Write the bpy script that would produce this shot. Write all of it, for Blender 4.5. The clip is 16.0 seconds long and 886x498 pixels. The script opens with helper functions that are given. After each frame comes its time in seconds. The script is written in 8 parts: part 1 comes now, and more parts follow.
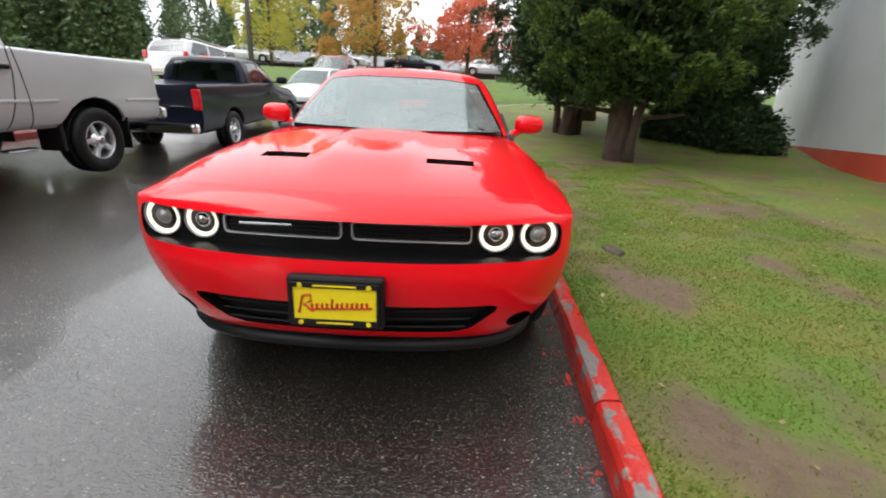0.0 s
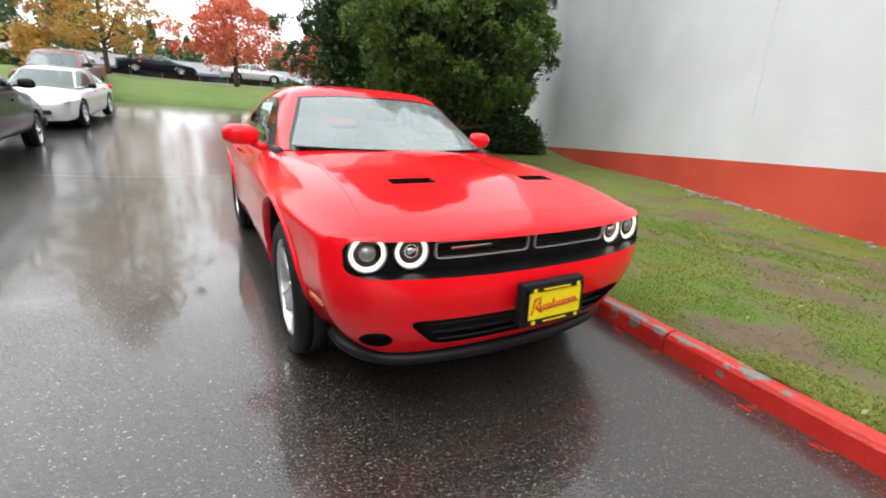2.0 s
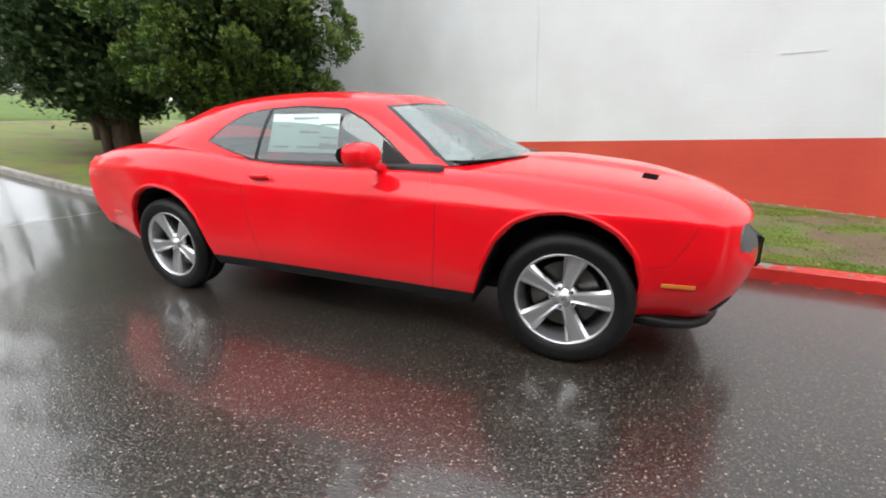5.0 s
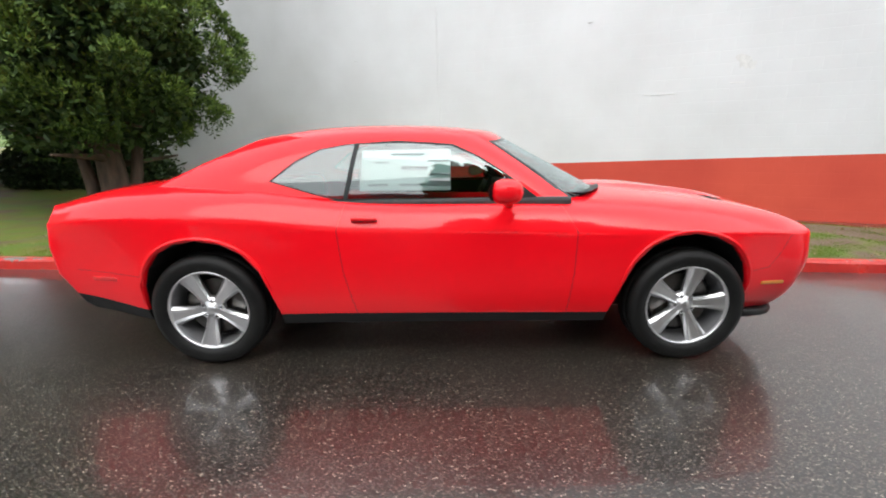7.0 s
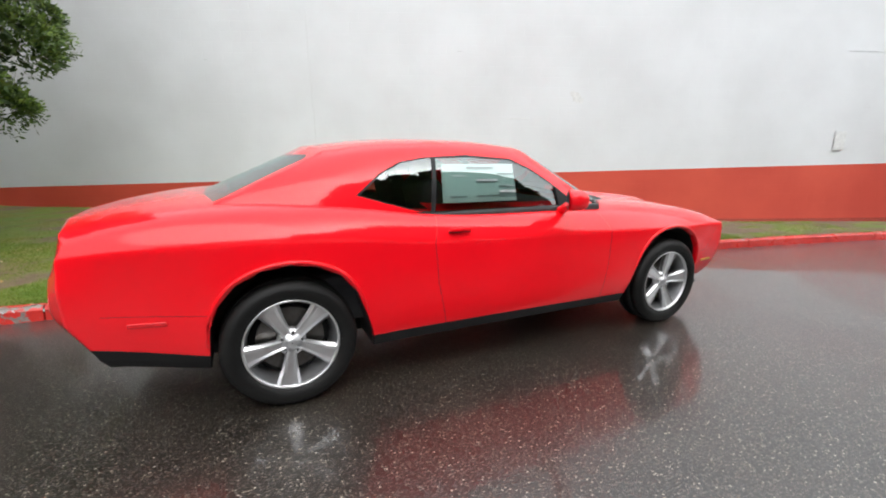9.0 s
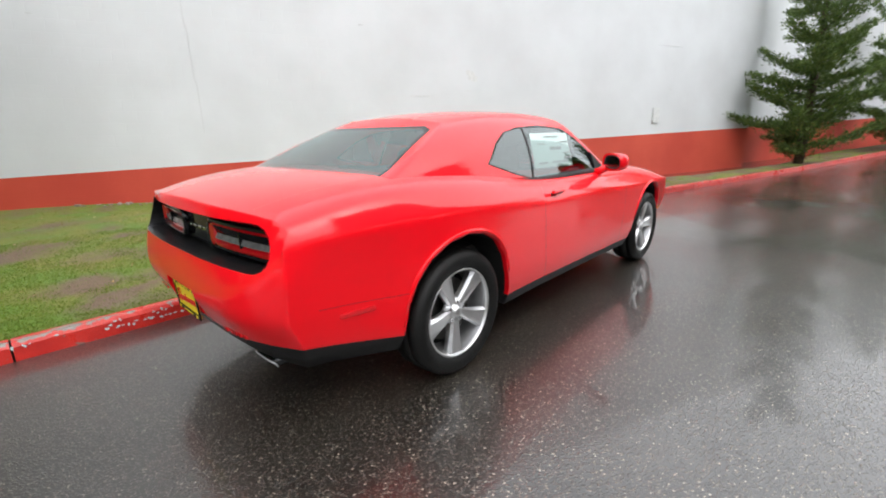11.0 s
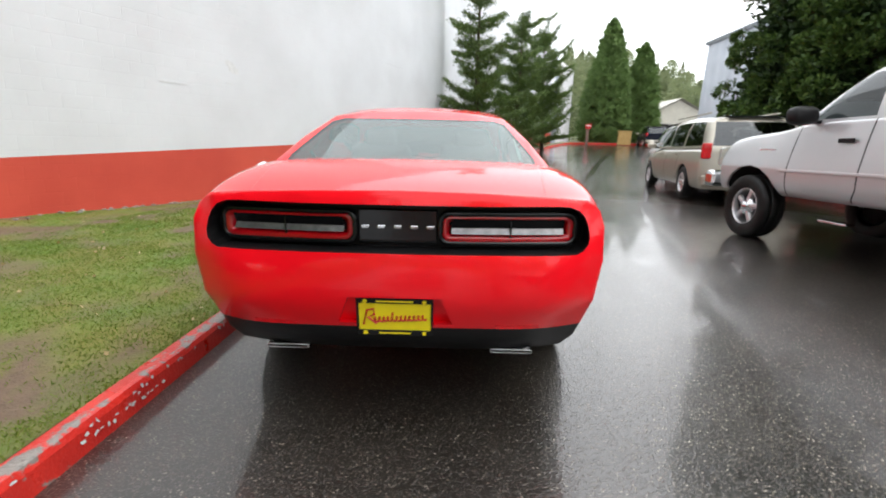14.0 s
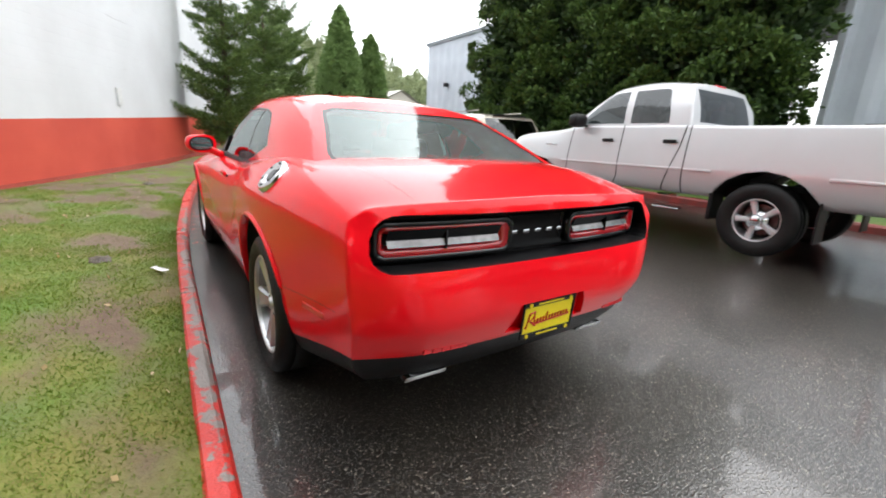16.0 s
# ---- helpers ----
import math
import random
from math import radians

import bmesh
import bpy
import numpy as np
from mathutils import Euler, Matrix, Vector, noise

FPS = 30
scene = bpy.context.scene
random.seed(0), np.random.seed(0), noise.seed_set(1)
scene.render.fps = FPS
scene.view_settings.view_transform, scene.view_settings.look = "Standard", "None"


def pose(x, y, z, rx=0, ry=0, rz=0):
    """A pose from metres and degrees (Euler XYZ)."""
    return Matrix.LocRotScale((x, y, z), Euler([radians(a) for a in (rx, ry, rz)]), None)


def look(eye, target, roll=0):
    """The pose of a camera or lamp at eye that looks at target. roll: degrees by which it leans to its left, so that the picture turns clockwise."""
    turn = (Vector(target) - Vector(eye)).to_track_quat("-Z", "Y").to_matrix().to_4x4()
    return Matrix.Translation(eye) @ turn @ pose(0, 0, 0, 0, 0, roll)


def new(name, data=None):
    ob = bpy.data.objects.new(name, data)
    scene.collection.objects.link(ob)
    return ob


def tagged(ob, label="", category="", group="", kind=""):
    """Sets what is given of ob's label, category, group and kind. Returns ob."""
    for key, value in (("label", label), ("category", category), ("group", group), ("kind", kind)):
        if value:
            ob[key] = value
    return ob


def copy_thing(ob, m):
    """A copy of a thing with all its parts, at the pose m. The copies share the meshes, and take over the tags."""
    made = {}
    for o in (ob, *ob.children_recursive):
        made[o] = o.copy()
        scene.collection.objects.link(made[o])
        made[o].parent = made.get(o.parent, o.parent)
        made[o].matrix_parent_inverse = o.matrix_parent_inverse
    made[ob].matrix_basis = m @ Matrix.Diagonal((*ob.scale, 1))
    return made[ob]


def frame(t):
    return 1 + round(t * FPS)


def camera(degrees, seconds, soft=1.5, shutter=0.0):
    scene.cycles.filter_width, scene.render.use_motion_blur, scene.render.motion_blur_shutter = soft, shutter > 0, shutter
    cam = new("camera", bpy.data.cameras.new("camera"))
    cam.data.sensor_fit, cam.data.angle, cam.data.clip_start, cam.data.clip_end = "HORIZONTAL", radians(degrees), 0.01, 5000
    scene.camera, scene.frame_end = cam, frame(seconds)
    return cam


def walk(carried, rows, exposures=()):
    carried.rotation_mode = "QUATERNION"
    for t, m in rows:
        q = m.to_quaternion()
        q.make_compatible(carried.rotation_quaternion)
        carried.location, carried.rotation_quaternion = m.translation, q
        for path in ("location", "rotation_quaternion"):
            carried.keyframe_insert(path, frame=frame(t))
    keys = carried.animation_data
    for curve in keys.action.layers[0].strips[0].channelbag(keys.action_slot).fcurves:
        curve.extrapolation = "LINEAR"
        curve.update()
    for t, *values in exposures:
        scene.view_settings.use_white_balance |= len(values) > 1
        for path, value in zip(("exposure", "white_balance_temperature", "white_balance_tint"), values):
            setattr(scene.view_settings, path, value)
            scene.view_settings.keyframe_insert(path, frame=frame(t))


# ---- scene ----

cam = camera(92.2, 16.0, 1.9, 0.35)
PATH = [
    (0, (3.828, 0.369, 1.219), (1.937, 0.366, 0.568), 2.9),
    (0.5, (3.92, -0.056, 1.242), (2.032, 0.174, 0.626), 2.7),
    (1, (3.887, -0.444, 1.244), (2.039, 0.031, 0.644), 2.9),
    (1.5, (3.832, -0.864, 1.252), (2.077, -0.087, 0.692), 2.3),
    (2, (3.681, -1.259, 1.236), (2.023, -0.298, 0.663), 2.9),
    (2.5, (3.442, -1.634, 1.256), (1.887, -0.508, 0.695), 3.7),
    (3, (3.174, -1.996, 1.239), (1.762, -0.699, 0.67), 2.1),
    (3.2, (3.04, -2.117, 1.225), (1.677, -0.759, 0.681), 1.7),
    (5.3, (1.425, -3.175, 1.274), (0.818, -1.356, 0.707), 0.8),
    (5.5, (1.254, -3.239, 1.294), (0.726, -1.394, 0.733), 1.6),
    (6, (0.815, -3.303, 1.312), (0.449, -1.421, 0.742), -0.3),
    (6.5, (0.415, -3.36, 1.318), (0.282, -1.436, 0.786), 0.5),
    (7, (-0.009, -3.383, 1.347), (-0.026, -1.441, 0.868), -0.8),
    (7.5, (-0.445, -3.368, 1.371), (-0.308, -1.428, 0.907), -0.7),
    (8, (-0.872, -3.363, 1.376), (-0.463, -1.461, 0.911), 0.1),
    (8.5, (-1.262, -3.286, 1.37), (-0.631, -1.44, 0.93), -0.8),
    (9, (-1.678, -3.195, 1.366), (-0.839, -1.431, 0.938), 0.5),
    (9.5, (-2.071, -3.081, 1.342), (-1.121, -1.378, 0.896), -0.3),
    (9.7, (-2.223, -2.991, 1.333), (-1.212, -1.329, 0.87), -0.6),
    (11.8, (-3.633, -1.88, 1.28), (-1.996, -0.826, 0.824), 0.1),
    (12, (-3.732, -1.755, 1.265), (-2.044, -0.774, 0.83), 0.5),
    (12.5, (-3.927, -1.419, 1.254), (-2.136, -0.679, 0.756), 1.4),
    (13, (-4.123, -1.032, 1.255), (-2.259, -0.485, 0.778), 0.3),
    (13.5, (-4.18, -0.623, 1.239), (-2.252, -0.316, 0.805), 0.9),
    (14, (-4.166, -0.209, 1.228), (-2.226, -0.186, 0.742), 1.2),
    (14.5, (-4.107, 0.216, 1.216), (-2.182, 0.031, 0.705), 0.9),
    (15, (-3.982, 0.583, 1.211), (-2.118, 0.071, 0.7), 2.1),
    (15.5, (-3.849, 0.958, 1.233), (-2.108, 0.11, 0.733), 3.3),
    (16, (-3.68, 1.34, 1.247), (-2.09, 0.241, 0.736), 3.3),
]
walk(cam, [(t, look(e, g, r)) for t, e, g, r in PATH],
     exposures=((0, -0.12), (0.5, -0.02), (1.5, 0.04), (2.5, 0.1), (3, 0.1), (5.5, 0.06), (7, 0.08), (8, 0.12), (9, 0.04), (12, 0.05), (13, 0.06), (14, 0.02), (14.5, -0.03), (15, 0.0), (15.5, 0.1), (16, 0.26)))

# ---- world and light: a bright overcast, wet autumn day ----
world = bpy.data.worlds.new("overcast")
scene.world = world
world.use_nodes = True
wn, wl = world.node_tree.nodes, world.node_tree.links
wn.clear()
sky = wn.new("ShaderNodeTexSky")
sky.sky_type, sky.sun_disc = "NISHITA", False
sky.sun_elevation, sky.sun_rotation = radians(52), radians(150)
sky.air_density, sky.dust_density, sky.ozone_density = 1.0, 4.0, 1.0
veil = wn.new("ShaderNodeHueSaturation")
veil.inputs["Saturation"].default_value = 0.12
cloud = wn.new("ShaderNodeMix")
cloud.data_type = "RGBA"
cloud.inputs["Factor"].default_value = 0.55
cloud.inputs[7].default_value = (8.6, 8.9, 9.3, 1)
back = wn.new("ShaderNodeBackground")
back.inputs["Strength"].default_value = 0.20
wout = wn.new("ShaderNodeOutputWorld")
wl.new(sky.outputs[0], veil.inputs["Color"])
wl.new(veil.outputs[0], cloud.inputs[6])
# a clouded sky is brighter overhead than at the horizon
where = wn.new("ShaderNodeTexCoord")
axes = wn.new("ShaderNodeSeparateXYZ")
rise = wn.new("ShaderNodeMapRange")
rise.inputs["From Min"].default_value, rise.inputs["From Max"].default_value = 0.0, 1.0
rise.inputs["To Min"].default_value, rise.inputs["To Max"].default_value = 1.45, 1.8
shade = wn.new("ShaderNodeMix")
shade.data_type, shade.blend_type = "RGBA", "MULTIPLY"
shade.inputs["Factor"].default_value = 1.0
wl.new(where.outputs["Generated"], axes.inputs[0])
wl.new(axes.outputs["Z"], rise.inputs["Value"])
wl.new(cloud.outputs[2], shade.inputs[6])
wl.new(rise.outputs[0], shade.inputs[7])
wl.new(shade.outputs[2], back.inputs["Color"])
wl.new(back.outputs[0], wout.inputs["Surface"])

sun = new("sun", bpy.data.lights.new("sun", "SUN"))
sun.data.energy, sun.data.angle, sun.data.color = 1.0, radians(40), (1.0, 0.97, 0.93)
sun.matrix_world = look((-6, -18, 26), (0, 0, 0))
scene.view_settings.exposure = -0.02

# ---- materials ----
def nodes_of(name):
    m = bpy.data.materials.new(name)
    m.use_nodes = True
    nt = m.node_tree
    return m, nt.nodes, nt.links, nt.nodes["Principled BSDF"]


def surface(name, c1, c2=None, scale=4.0, rough=0.5, rvar=0.08, metal=0.0, bump=0.0, bscale=60.0, coat=0.0, spec=0.5, fine=0.25, coat_rough=0.03, stretch=(1, 1, 1)):
    """A procedural surface: two colours mixed by broad and fine noise, uneven gloss, fine relief."""
    m, n, l, b = nodes_of(name)
    c2 = c2 or tuple(v * 0.82 for v in c1)
    tc = n.new("ShaderNodeTexCoord")
    mp = n.new("ShaderNodeMapping")
    mp.inputs["Scale"].default_value = stretch
    l.new(tc.outputs["Object"], mp.inputs["Vector"])
    broad, grain = n.new("ShaderNodeTexNoise"), n.new("ShaderNodeTexNoise")
    broad.inputs["Scale"].default_value, broad.inputs["Detail"].default_value = scale, 5
    grain.inputs["Scale"].default_value, grain.inputs["Detail"].default_value = bscale, 3
    for t in (broad, grain):
        l.new(mp.outputs[0], t.inputs["Vector"])
    ad = n.new("ShaderNodeMath")
    ad.operation = "MULTIPLY_ADD"
    ad.inputs[1].default_value = fine
    l.new(grain.outputs["Fac"], ad.inputs[0])
    l.new(broad.outputs["Fac"], ad.inputs[2])
    mr = n.new("ShaderNodeMapRange")
    mr.inputs["From Min"].default_value, mr.inputs["From Max"].default_value = 0.35 + fine / 2, 0.65 + fine / 2
    l.new(ad.outputs[0], mr.inputs["Value"])
    mx = n.new("ShaderNodeMix")
    mx.data_type = "RGBA"
    mx.inputs[6].default_value, mx.inputs[7].default_value = (*c1, 1), (*c2, 1)
    l.new(mr.outputs[0], mx.inputs["Factor"])
    l.new(mx.outputs[2], b.inputs["Base Color"])
    rr = n.new("ShaderNodeMapRange")
    rr.inputs["To Min"].default_value, rr.inputs["To Max"].default_value = max(0.02, rough - rvar), min(1, rough + rvar)
    l.new(broad.outputs["Fac"], rr.inputs["Value"])
    l.new(rr.outputs[0], b.inputs["Roughness"])
    b.inputs["Metallic"].default_value = metal
    b.inputs["Specular IOR Level"].default_value = spec
    b.inputs["Coat Weight"].default_value, b.inputs["Coat Roughness"].default_value = coat, coat_rough
    if bump:
        bp = n.new("ShaderNodeBump")
        bp.inputs["Strength"].default_value, bp.inputs["Distance"].default_value = bump, 0.01
        l.new(grain.outputs["Fac"], bp.inputs["Height"])
        l.new(bp.outputs[0], b.inputs["Normal"])
    return m


def paint(name, colour, metal=0.0, rough=0.35, flake=0.06, wet=0.03, spec=0.5):
    """Car paint under clear coat, with rain on it."""
    m = surface(name, colour, tuple(v * (1 - flake) for v in colour), 1.5, rough, 0.04, metal, 0, 900, 1.0, spec, 0.2)
    n, l = m.node_tree.nodes, m.node_tree.links
    b = n["Principled BSDF"]
    b.inputs["Coat Weight"].default_value, b.inputs["Coat IOR"].default_value = 1.0, 1.42
    tc = n.new("ShaderNodeTexCoord")
    drop, mist = n.new("ShaderNodeTexVoronoi"), n.new("ShaderNodeTexNoise")
    drop.inputs["Scale"].default_value = 95
    mist.inputs["Scale"].default_value = 3.0
    for t in (drop, mist):
        l.new(tc.outputs["Object"], t.inputs["Vector"])
    dr = n.new("ShaderNodeMapRange")
    dr.inputs["From Min"].default_value, dr.inputs["From Max"].default_value = 0.12, 0.42
    dr.inputs["To Min"].default_value, dr.inputs["To Max"].default_value = 1.0, 0.0
    l.new(drop.outputs["Distance"], dr.inputs["Value"])
    mm = n.new("ShaderNodeMath")
    mm.operation = "MULTIPLY"
    l.new(dr.outputs[0], mm.inputs[0])
    l.new(mist.outputs["Fac"], mm.inputs[1])
    bp = n.new("ShaderNodeBump")
    bp.inputs["Strength"].default_value, bp.inputs["Distance"].default_value = wet, 0.004
    l.new(mm.outputs[0], bp.inputs["Height"])
    l.new(bp.outputs[0], b.inputs["Coat Normal"])
    return m


def glass(name, tint, gloss=1.5, sheen=(0.95, 0.97, 0.98), beads=0.0):
    """A window pane: see-through with a tint, a mirror at grazing angles, and hazed by rain beads."""
    m = bpy.data.materials.new(name)
    m.use_nodes = True
    n, l = m.node_tree.nodes, m.node_tree.links
    n.clear()
    tr, gl, fr, mx, out = (n.new("ShaderNode" + k) for k in ("BsdfTransparent", "BsdfGlossy", "Fresnel", "MixShader", "OutputMaterial"))
    tr.inputs["Color"].default_value = (*tint, 1)
    gl.inputs["Roughness"].default_value = 0.015
    gl.inputs["Color"].default_value = (*sheen, 1)
    fr.inputs["IOR"].default_value = gloss
    l.new(fr.outputs[0], mx.inputs[0])
    l.new(tr.outputs[0], mx.inputs[1])
    l.new(gl.outputs[0], mx.inputs[2])
    last = mx
    # rain beads as a pale veil, set strong to stand for sky reflection too
    if beads:
        tc, drop, mist = n.new("ShaderNodeTexCoord"), n.new("ShaderNodeTexVoronoi"), n.new("ShaderNodeTexNoise")
        drop.inputs["Scale"].default_value, mist.inputs["Scale"].default_value = 130, 2.5
        for t in (drop, mist):
            l.new(tc.outputs["Object"], t.inputs["Vector"])
        r1, r2, mu = n.new("ShaderNodeMapRange"), n.new("ShaderNodeMapRange"), n.new("ShaderNodeMath")
        r1.inputs["From Min"].default_value, r1.inputs["From Max"].default_value = 0.2, 0.6
        r1.inputs["To Min"].default_value, r1.inputs["To Max"].default_value = 1.3 * beads, 0.6 * beads
        r2.inputs["From Min"].default_value, r2.inputs["From Max"].default_value = 0.3, 0.7
        r2.inputs["To Min"].default_value, r2.inputs["To Max"].default_value = 0.7, 1.2
        mu.operation = "MULTIPLY"
        l.new(drop.outputs["Distance"], r1.inputs["Value"])
        l.new(mist.outputs["Fac"], r2.inputs["Value"])
        l.new(r1.outputs[0], mu.inputs[0])
        l.new(r2.outputs[0], mu.inputs[1])
        df, last = n.new("ShaderNodeBsdfDiffuse"), n.new("ShaderNodeMixShader")
        df.inputs["Color"].default_value = (0.60, 0.66, 0.65, 1)
        l.new(mu.outputs[0], last.inputs[0])
        l.new(mx.outputs[0], last.inputs[1])
        l.new(df.outputs[0], last.inputs[2])
    l.new(last.outputs[0], out.inputs["Surface"])
    return m


def glow(name, colour, strength):
    m, n, l, b = nodes_of(name)
    b.inputs["Base Color"].default_value = (*colour, 1)
    b.inputs["Emission Color"].default_value = (*colour, 1)
    b.inputs["Emission Strength"].default_value = strength
    return m


def wet_asphalt(name):
    """Dark asphalt with pale stones, a film of rain and standing water."""
    m, n, l, b = nodes_of(name)
    tc = n.new("ShaderNodeTexCoord")
    def tex(kind, scale, detail=2.0):
        t = n.new("ShaderNodeTex" + kind)
        t.inputs["Scale"].default_value = scale
        if kind == "Noise":
            t.inputs["Detail"].default_value = detail
        l.new(tc.outputs["Object"], t.inputs["Vector"])
        return t
    def ramp(src, a, c, lo=0.0, hi=1.0):
        r = n.new("ShaderNodeMapRange")
        r.inputs["From Min"].default_value, r.inputs["From Max"].default_value = a, c
        r.inputs["To Min"].default_value, r.inputs["To Max"].default_value = lo, hi
        l.new(src, r.inputs["Value"])
        return r.outputs[0]
    def mix(f, a, c):
        x = n.new("ShaderNodeMix")
        x.data_type = "RGBA"
        for i, v in ((6, a), (7, c)):
            if isinstance(v, tuple):
                x.inputs[i].default_value = (*v, 1)
            else:
                l.new(v, x.inputs[i])
        l.new(f, x.inputs["Factor"])
        return x.outputs[2]
    def mul(a, c):
        x = n.new("ShaderNodeMath")
        x.operation = "MULTIPLY"
        l.new(a, x.inputs[0])
        l.new(c, x.inputs[1])
        return x.outputs[0]
    warp = n.new("ShaderNodeTexNoise")
    warp.inputs["Scale"].default_value = 45
    l.new(tc.outputs["Object"], warp.inputs["Vector"])
    bent = n.new("ShaderNodeVectorMath")
    bent.operation = "MULTIPLY_ADD"
    bent.inputs[1].default_value = (0.016, 0.016, 0.016)
    l.new(warp.outputs["Color"], bent.inputs[0])
    l.new(tc.outputs["Object"], bent.inputs[2])
    stone, fines = tex("Voronoi", 95), tex("Voronoi", 230)
    pool, wear = tex("Noise", 0.42, 4), tex("Noise", 1.7, 6)
    l.new(bent.outputs[0], stone.inputs["Vector"])
    sep, sep2 = n.new("ShaderNodeSeparateColor"), n.new("ShaderNodeSeparateColor")
    l.new(stone.outputs["Color"], sep.inputs[0])
    l.new(fines.outputs["Color"], sep2.inputs[0])
    # bitumen, then stones of many greys and tans, then a few pale ones
    base = mix(ramp(wear.outputs["Fac"], 0.35, 0.7), (0.011, 0.0095, 0.008), (0.022, 0.0185, 0.015))
    dome = ramp(stone.outputs["Distance"], 0.52, 0.16)
    body = mix(sep.outputs[1], (0.10, 0.080, 0.056), (0.26, 0.215, 0.16))
    axes_ = n.new("ShaderNodeSeparateXYZ")
    l.new(tc.outputs["Object"], axes_.inputs[0])
    # the bitumen has worn away most in the lane beside the parking bay
    worn = mul(ramp(axes_.outputs["Y"], -0.7, -1.7, 0.5, 1.0), ramp(axes_.outputs["X"], -4.2, -2.6, 0.6, 1.0))
    base = mix(mul(mul(dome, ramp(sep.outputs[0], 0.30, 0.85)), worn), base, body)
    base = mix(mul(ramp(sep2.outputs[0], 0.78, 0.95), ramp(fines.outputs["Distance"], 0.45, 0.25)), base, (0.15, 0.13, 0.105))
    base = mix(mul(mul(dome, ramp(sep.outputs[0], 0.905, 0.965)), worn), base, (0.54, 0.485, 0.40))
    l.new(base, b.inputs["Base Color"])
    # a rough wet film, with smooth standing water in the hollows
    sheet = n.new("ShaderNodeMath")          # rain runs down the slope behind the joint
    sheet.operation = "MAXIMUM"
    l.new(ramp(pool.outputs["Fac"], 0.53, 0.62), sheet.inputs[0])
    l.new(ramp(axes_.outputs["X"], -5.2, -5.7), sheet.inputs[1])
    water = sheet.outputs[0]
    b.inputs["Roughness"].default_value, b.inputs["Specular IOR Level"].default_value = 0.30, 0.6
    # the film of rain lies over the stones as a clear coat
    b.inputs["Coat Weight"].default_value, b.inputs["Coat IOR"].default_value = 1.0, 1.53
    film = n.new("ShaderNodeMix")
    l.new(water, film.inputs["Factor"])
    l.new(ramp(wear.outputs["Fac"], 0.3, 0.75, 0.035, 0.10), film.inputs[2])
    l.new(ramp(axes_.outputs["X"], -5.2, -5.7, 0.03, 0.12), film.inputs[3])
    l.new(film.outputs[0], b.inputs["Coat Roughness"])
    bp, bq, bs = n.new("ShaderNodeBump"), n.new("ShaderNodeBump"), n.new("ShaderNodeBump")
    bp.inputs["Distance"].default_value, bq.inputs["Distance"].default_value, bs.inputs["Distance"].default_value = 0.004, 0.012, 0.004
    bp.inputs["Strength"].default_value, bq.inputs["Strength"].default_value = 0.7, 0.03
    stones = mul(dome, ramp(sep.outputs[2], 0.0, 1.0, 0.3, 1.0))
    l.new(stones, bp.inputs["Height"])
    l.new(bp.outputs[0], b.inputs["Normal"])
    l.new(ramp(water, 0, 1, 0.20, 0.014), bs.inputs["Strength"])
    l.new(stones, bs.inputs["Height"])
    l.new(wear.outputs["Fac"], bq.inputs["Height"])
    l.new(bq.outputs[0], bs.inputs["Normal"])
    l.new(bs.outputs[0], b.inputs["Coat Normal"])
    return m


def leafy(name, c1, c2, rough=0.55, thin=0.0):
    """Leaves: each clump has its own green."""
    m, n, l, b = nodes_of(name)
    g = n.new("ShaderNodeNewGeometry")
    mx = n.new("ShaderNodeMix")
    mx.data_type = "RGBA"
    mx.inputs[6].default_value, mx.inputs[7].default_value = (*c1, 1), (*c2, 1)
    l.new(g.outputs["Random Per Island"], mx.inputs["Factor"])
    l.new(mx.outputs[2], b.inputs["Base Color"])
    b.inputs["Roughness"].default_value = rough
    b.inputs["Specular IOR Level"].default_value = 0.3
    if thin:        # light shines through the blade
        tl, ms = n.new("ShaderNodeBsdfTranslucent"), n.new("ShaderNodeMixShader")
        ms.inputs[0].default_value = thin
        l.new(mx.outputs[2], tl.inputs["Color"])
        l.new(b.outputs[0], ms.inputs[1])
        l.new(tl.outputs[0], ms.inputs[2])
        l.new(ms.outputs[0], n["Material Output"].inputs["Surface"])
    return m


def block_wall(name, c1, c2, course=0.2, rough=0.6):
    """Painted concrete block: faint courses, runs of dirt and patched paint."""
    m = surface(name, c1, c2, 0.7, rough, 0.1, 0, 0, 35, 0, 0.4, 0.1)
    n, l = m.node_tree.nodes, m.node_tree.links
    b = n["Principled BSDF"]
    tc = n.new("ShaderNodeTexCoord")
    mp = n.new("ShaderNodeMapping")
    mp.inputs["Rotation"].default_value = (radians(-90), 0, 0)
    br = n.new("ShaderNodeTexBrick")
    br.inputs["Scale"].default_value = 1.0
    br.inputs["Brick Width"].default_value, br.inputs["Row Height"].default_value = course * 2, course
    br.inputs["Mortar Size"].default_value, br.inputs["Mortar Smooth"].default_value = 0.006, 0.6
    l.new(tc.outputs["Object"], mp.inputs["Vector"])
    l.new(mp.outputs[0], br.inputs["Vector"])
    ns = n.new("ShaderNodeTexNoise")
    ns.inputs["Scale"].default_value, ns.inputs["Detail"].default_value = 60, 4
    l.new(tc.outputs["Object"], ns.inputs["Vector"])
    ad = n.new("ShaderNodeMath")
    ad.operation = "MULTIPLY_ADD"
    ad.inputs[1].default_value = -1.2
    l.new(br.outputs["Fac"], ad.inputs[0])
    l.new(ns.outputs["Fac"], ad.inputs[2])
    bp = n.new("ShaderNodeBump")
    bp.inputs["Strength"].default_value, bp.inputs["Distance"].default_value = 0.32, 0.006
    l.new(ad.outputs[0], bp.inputs["Height"])
    l.new(bp.outputs[0], b.inputs["Normal"])
    return m


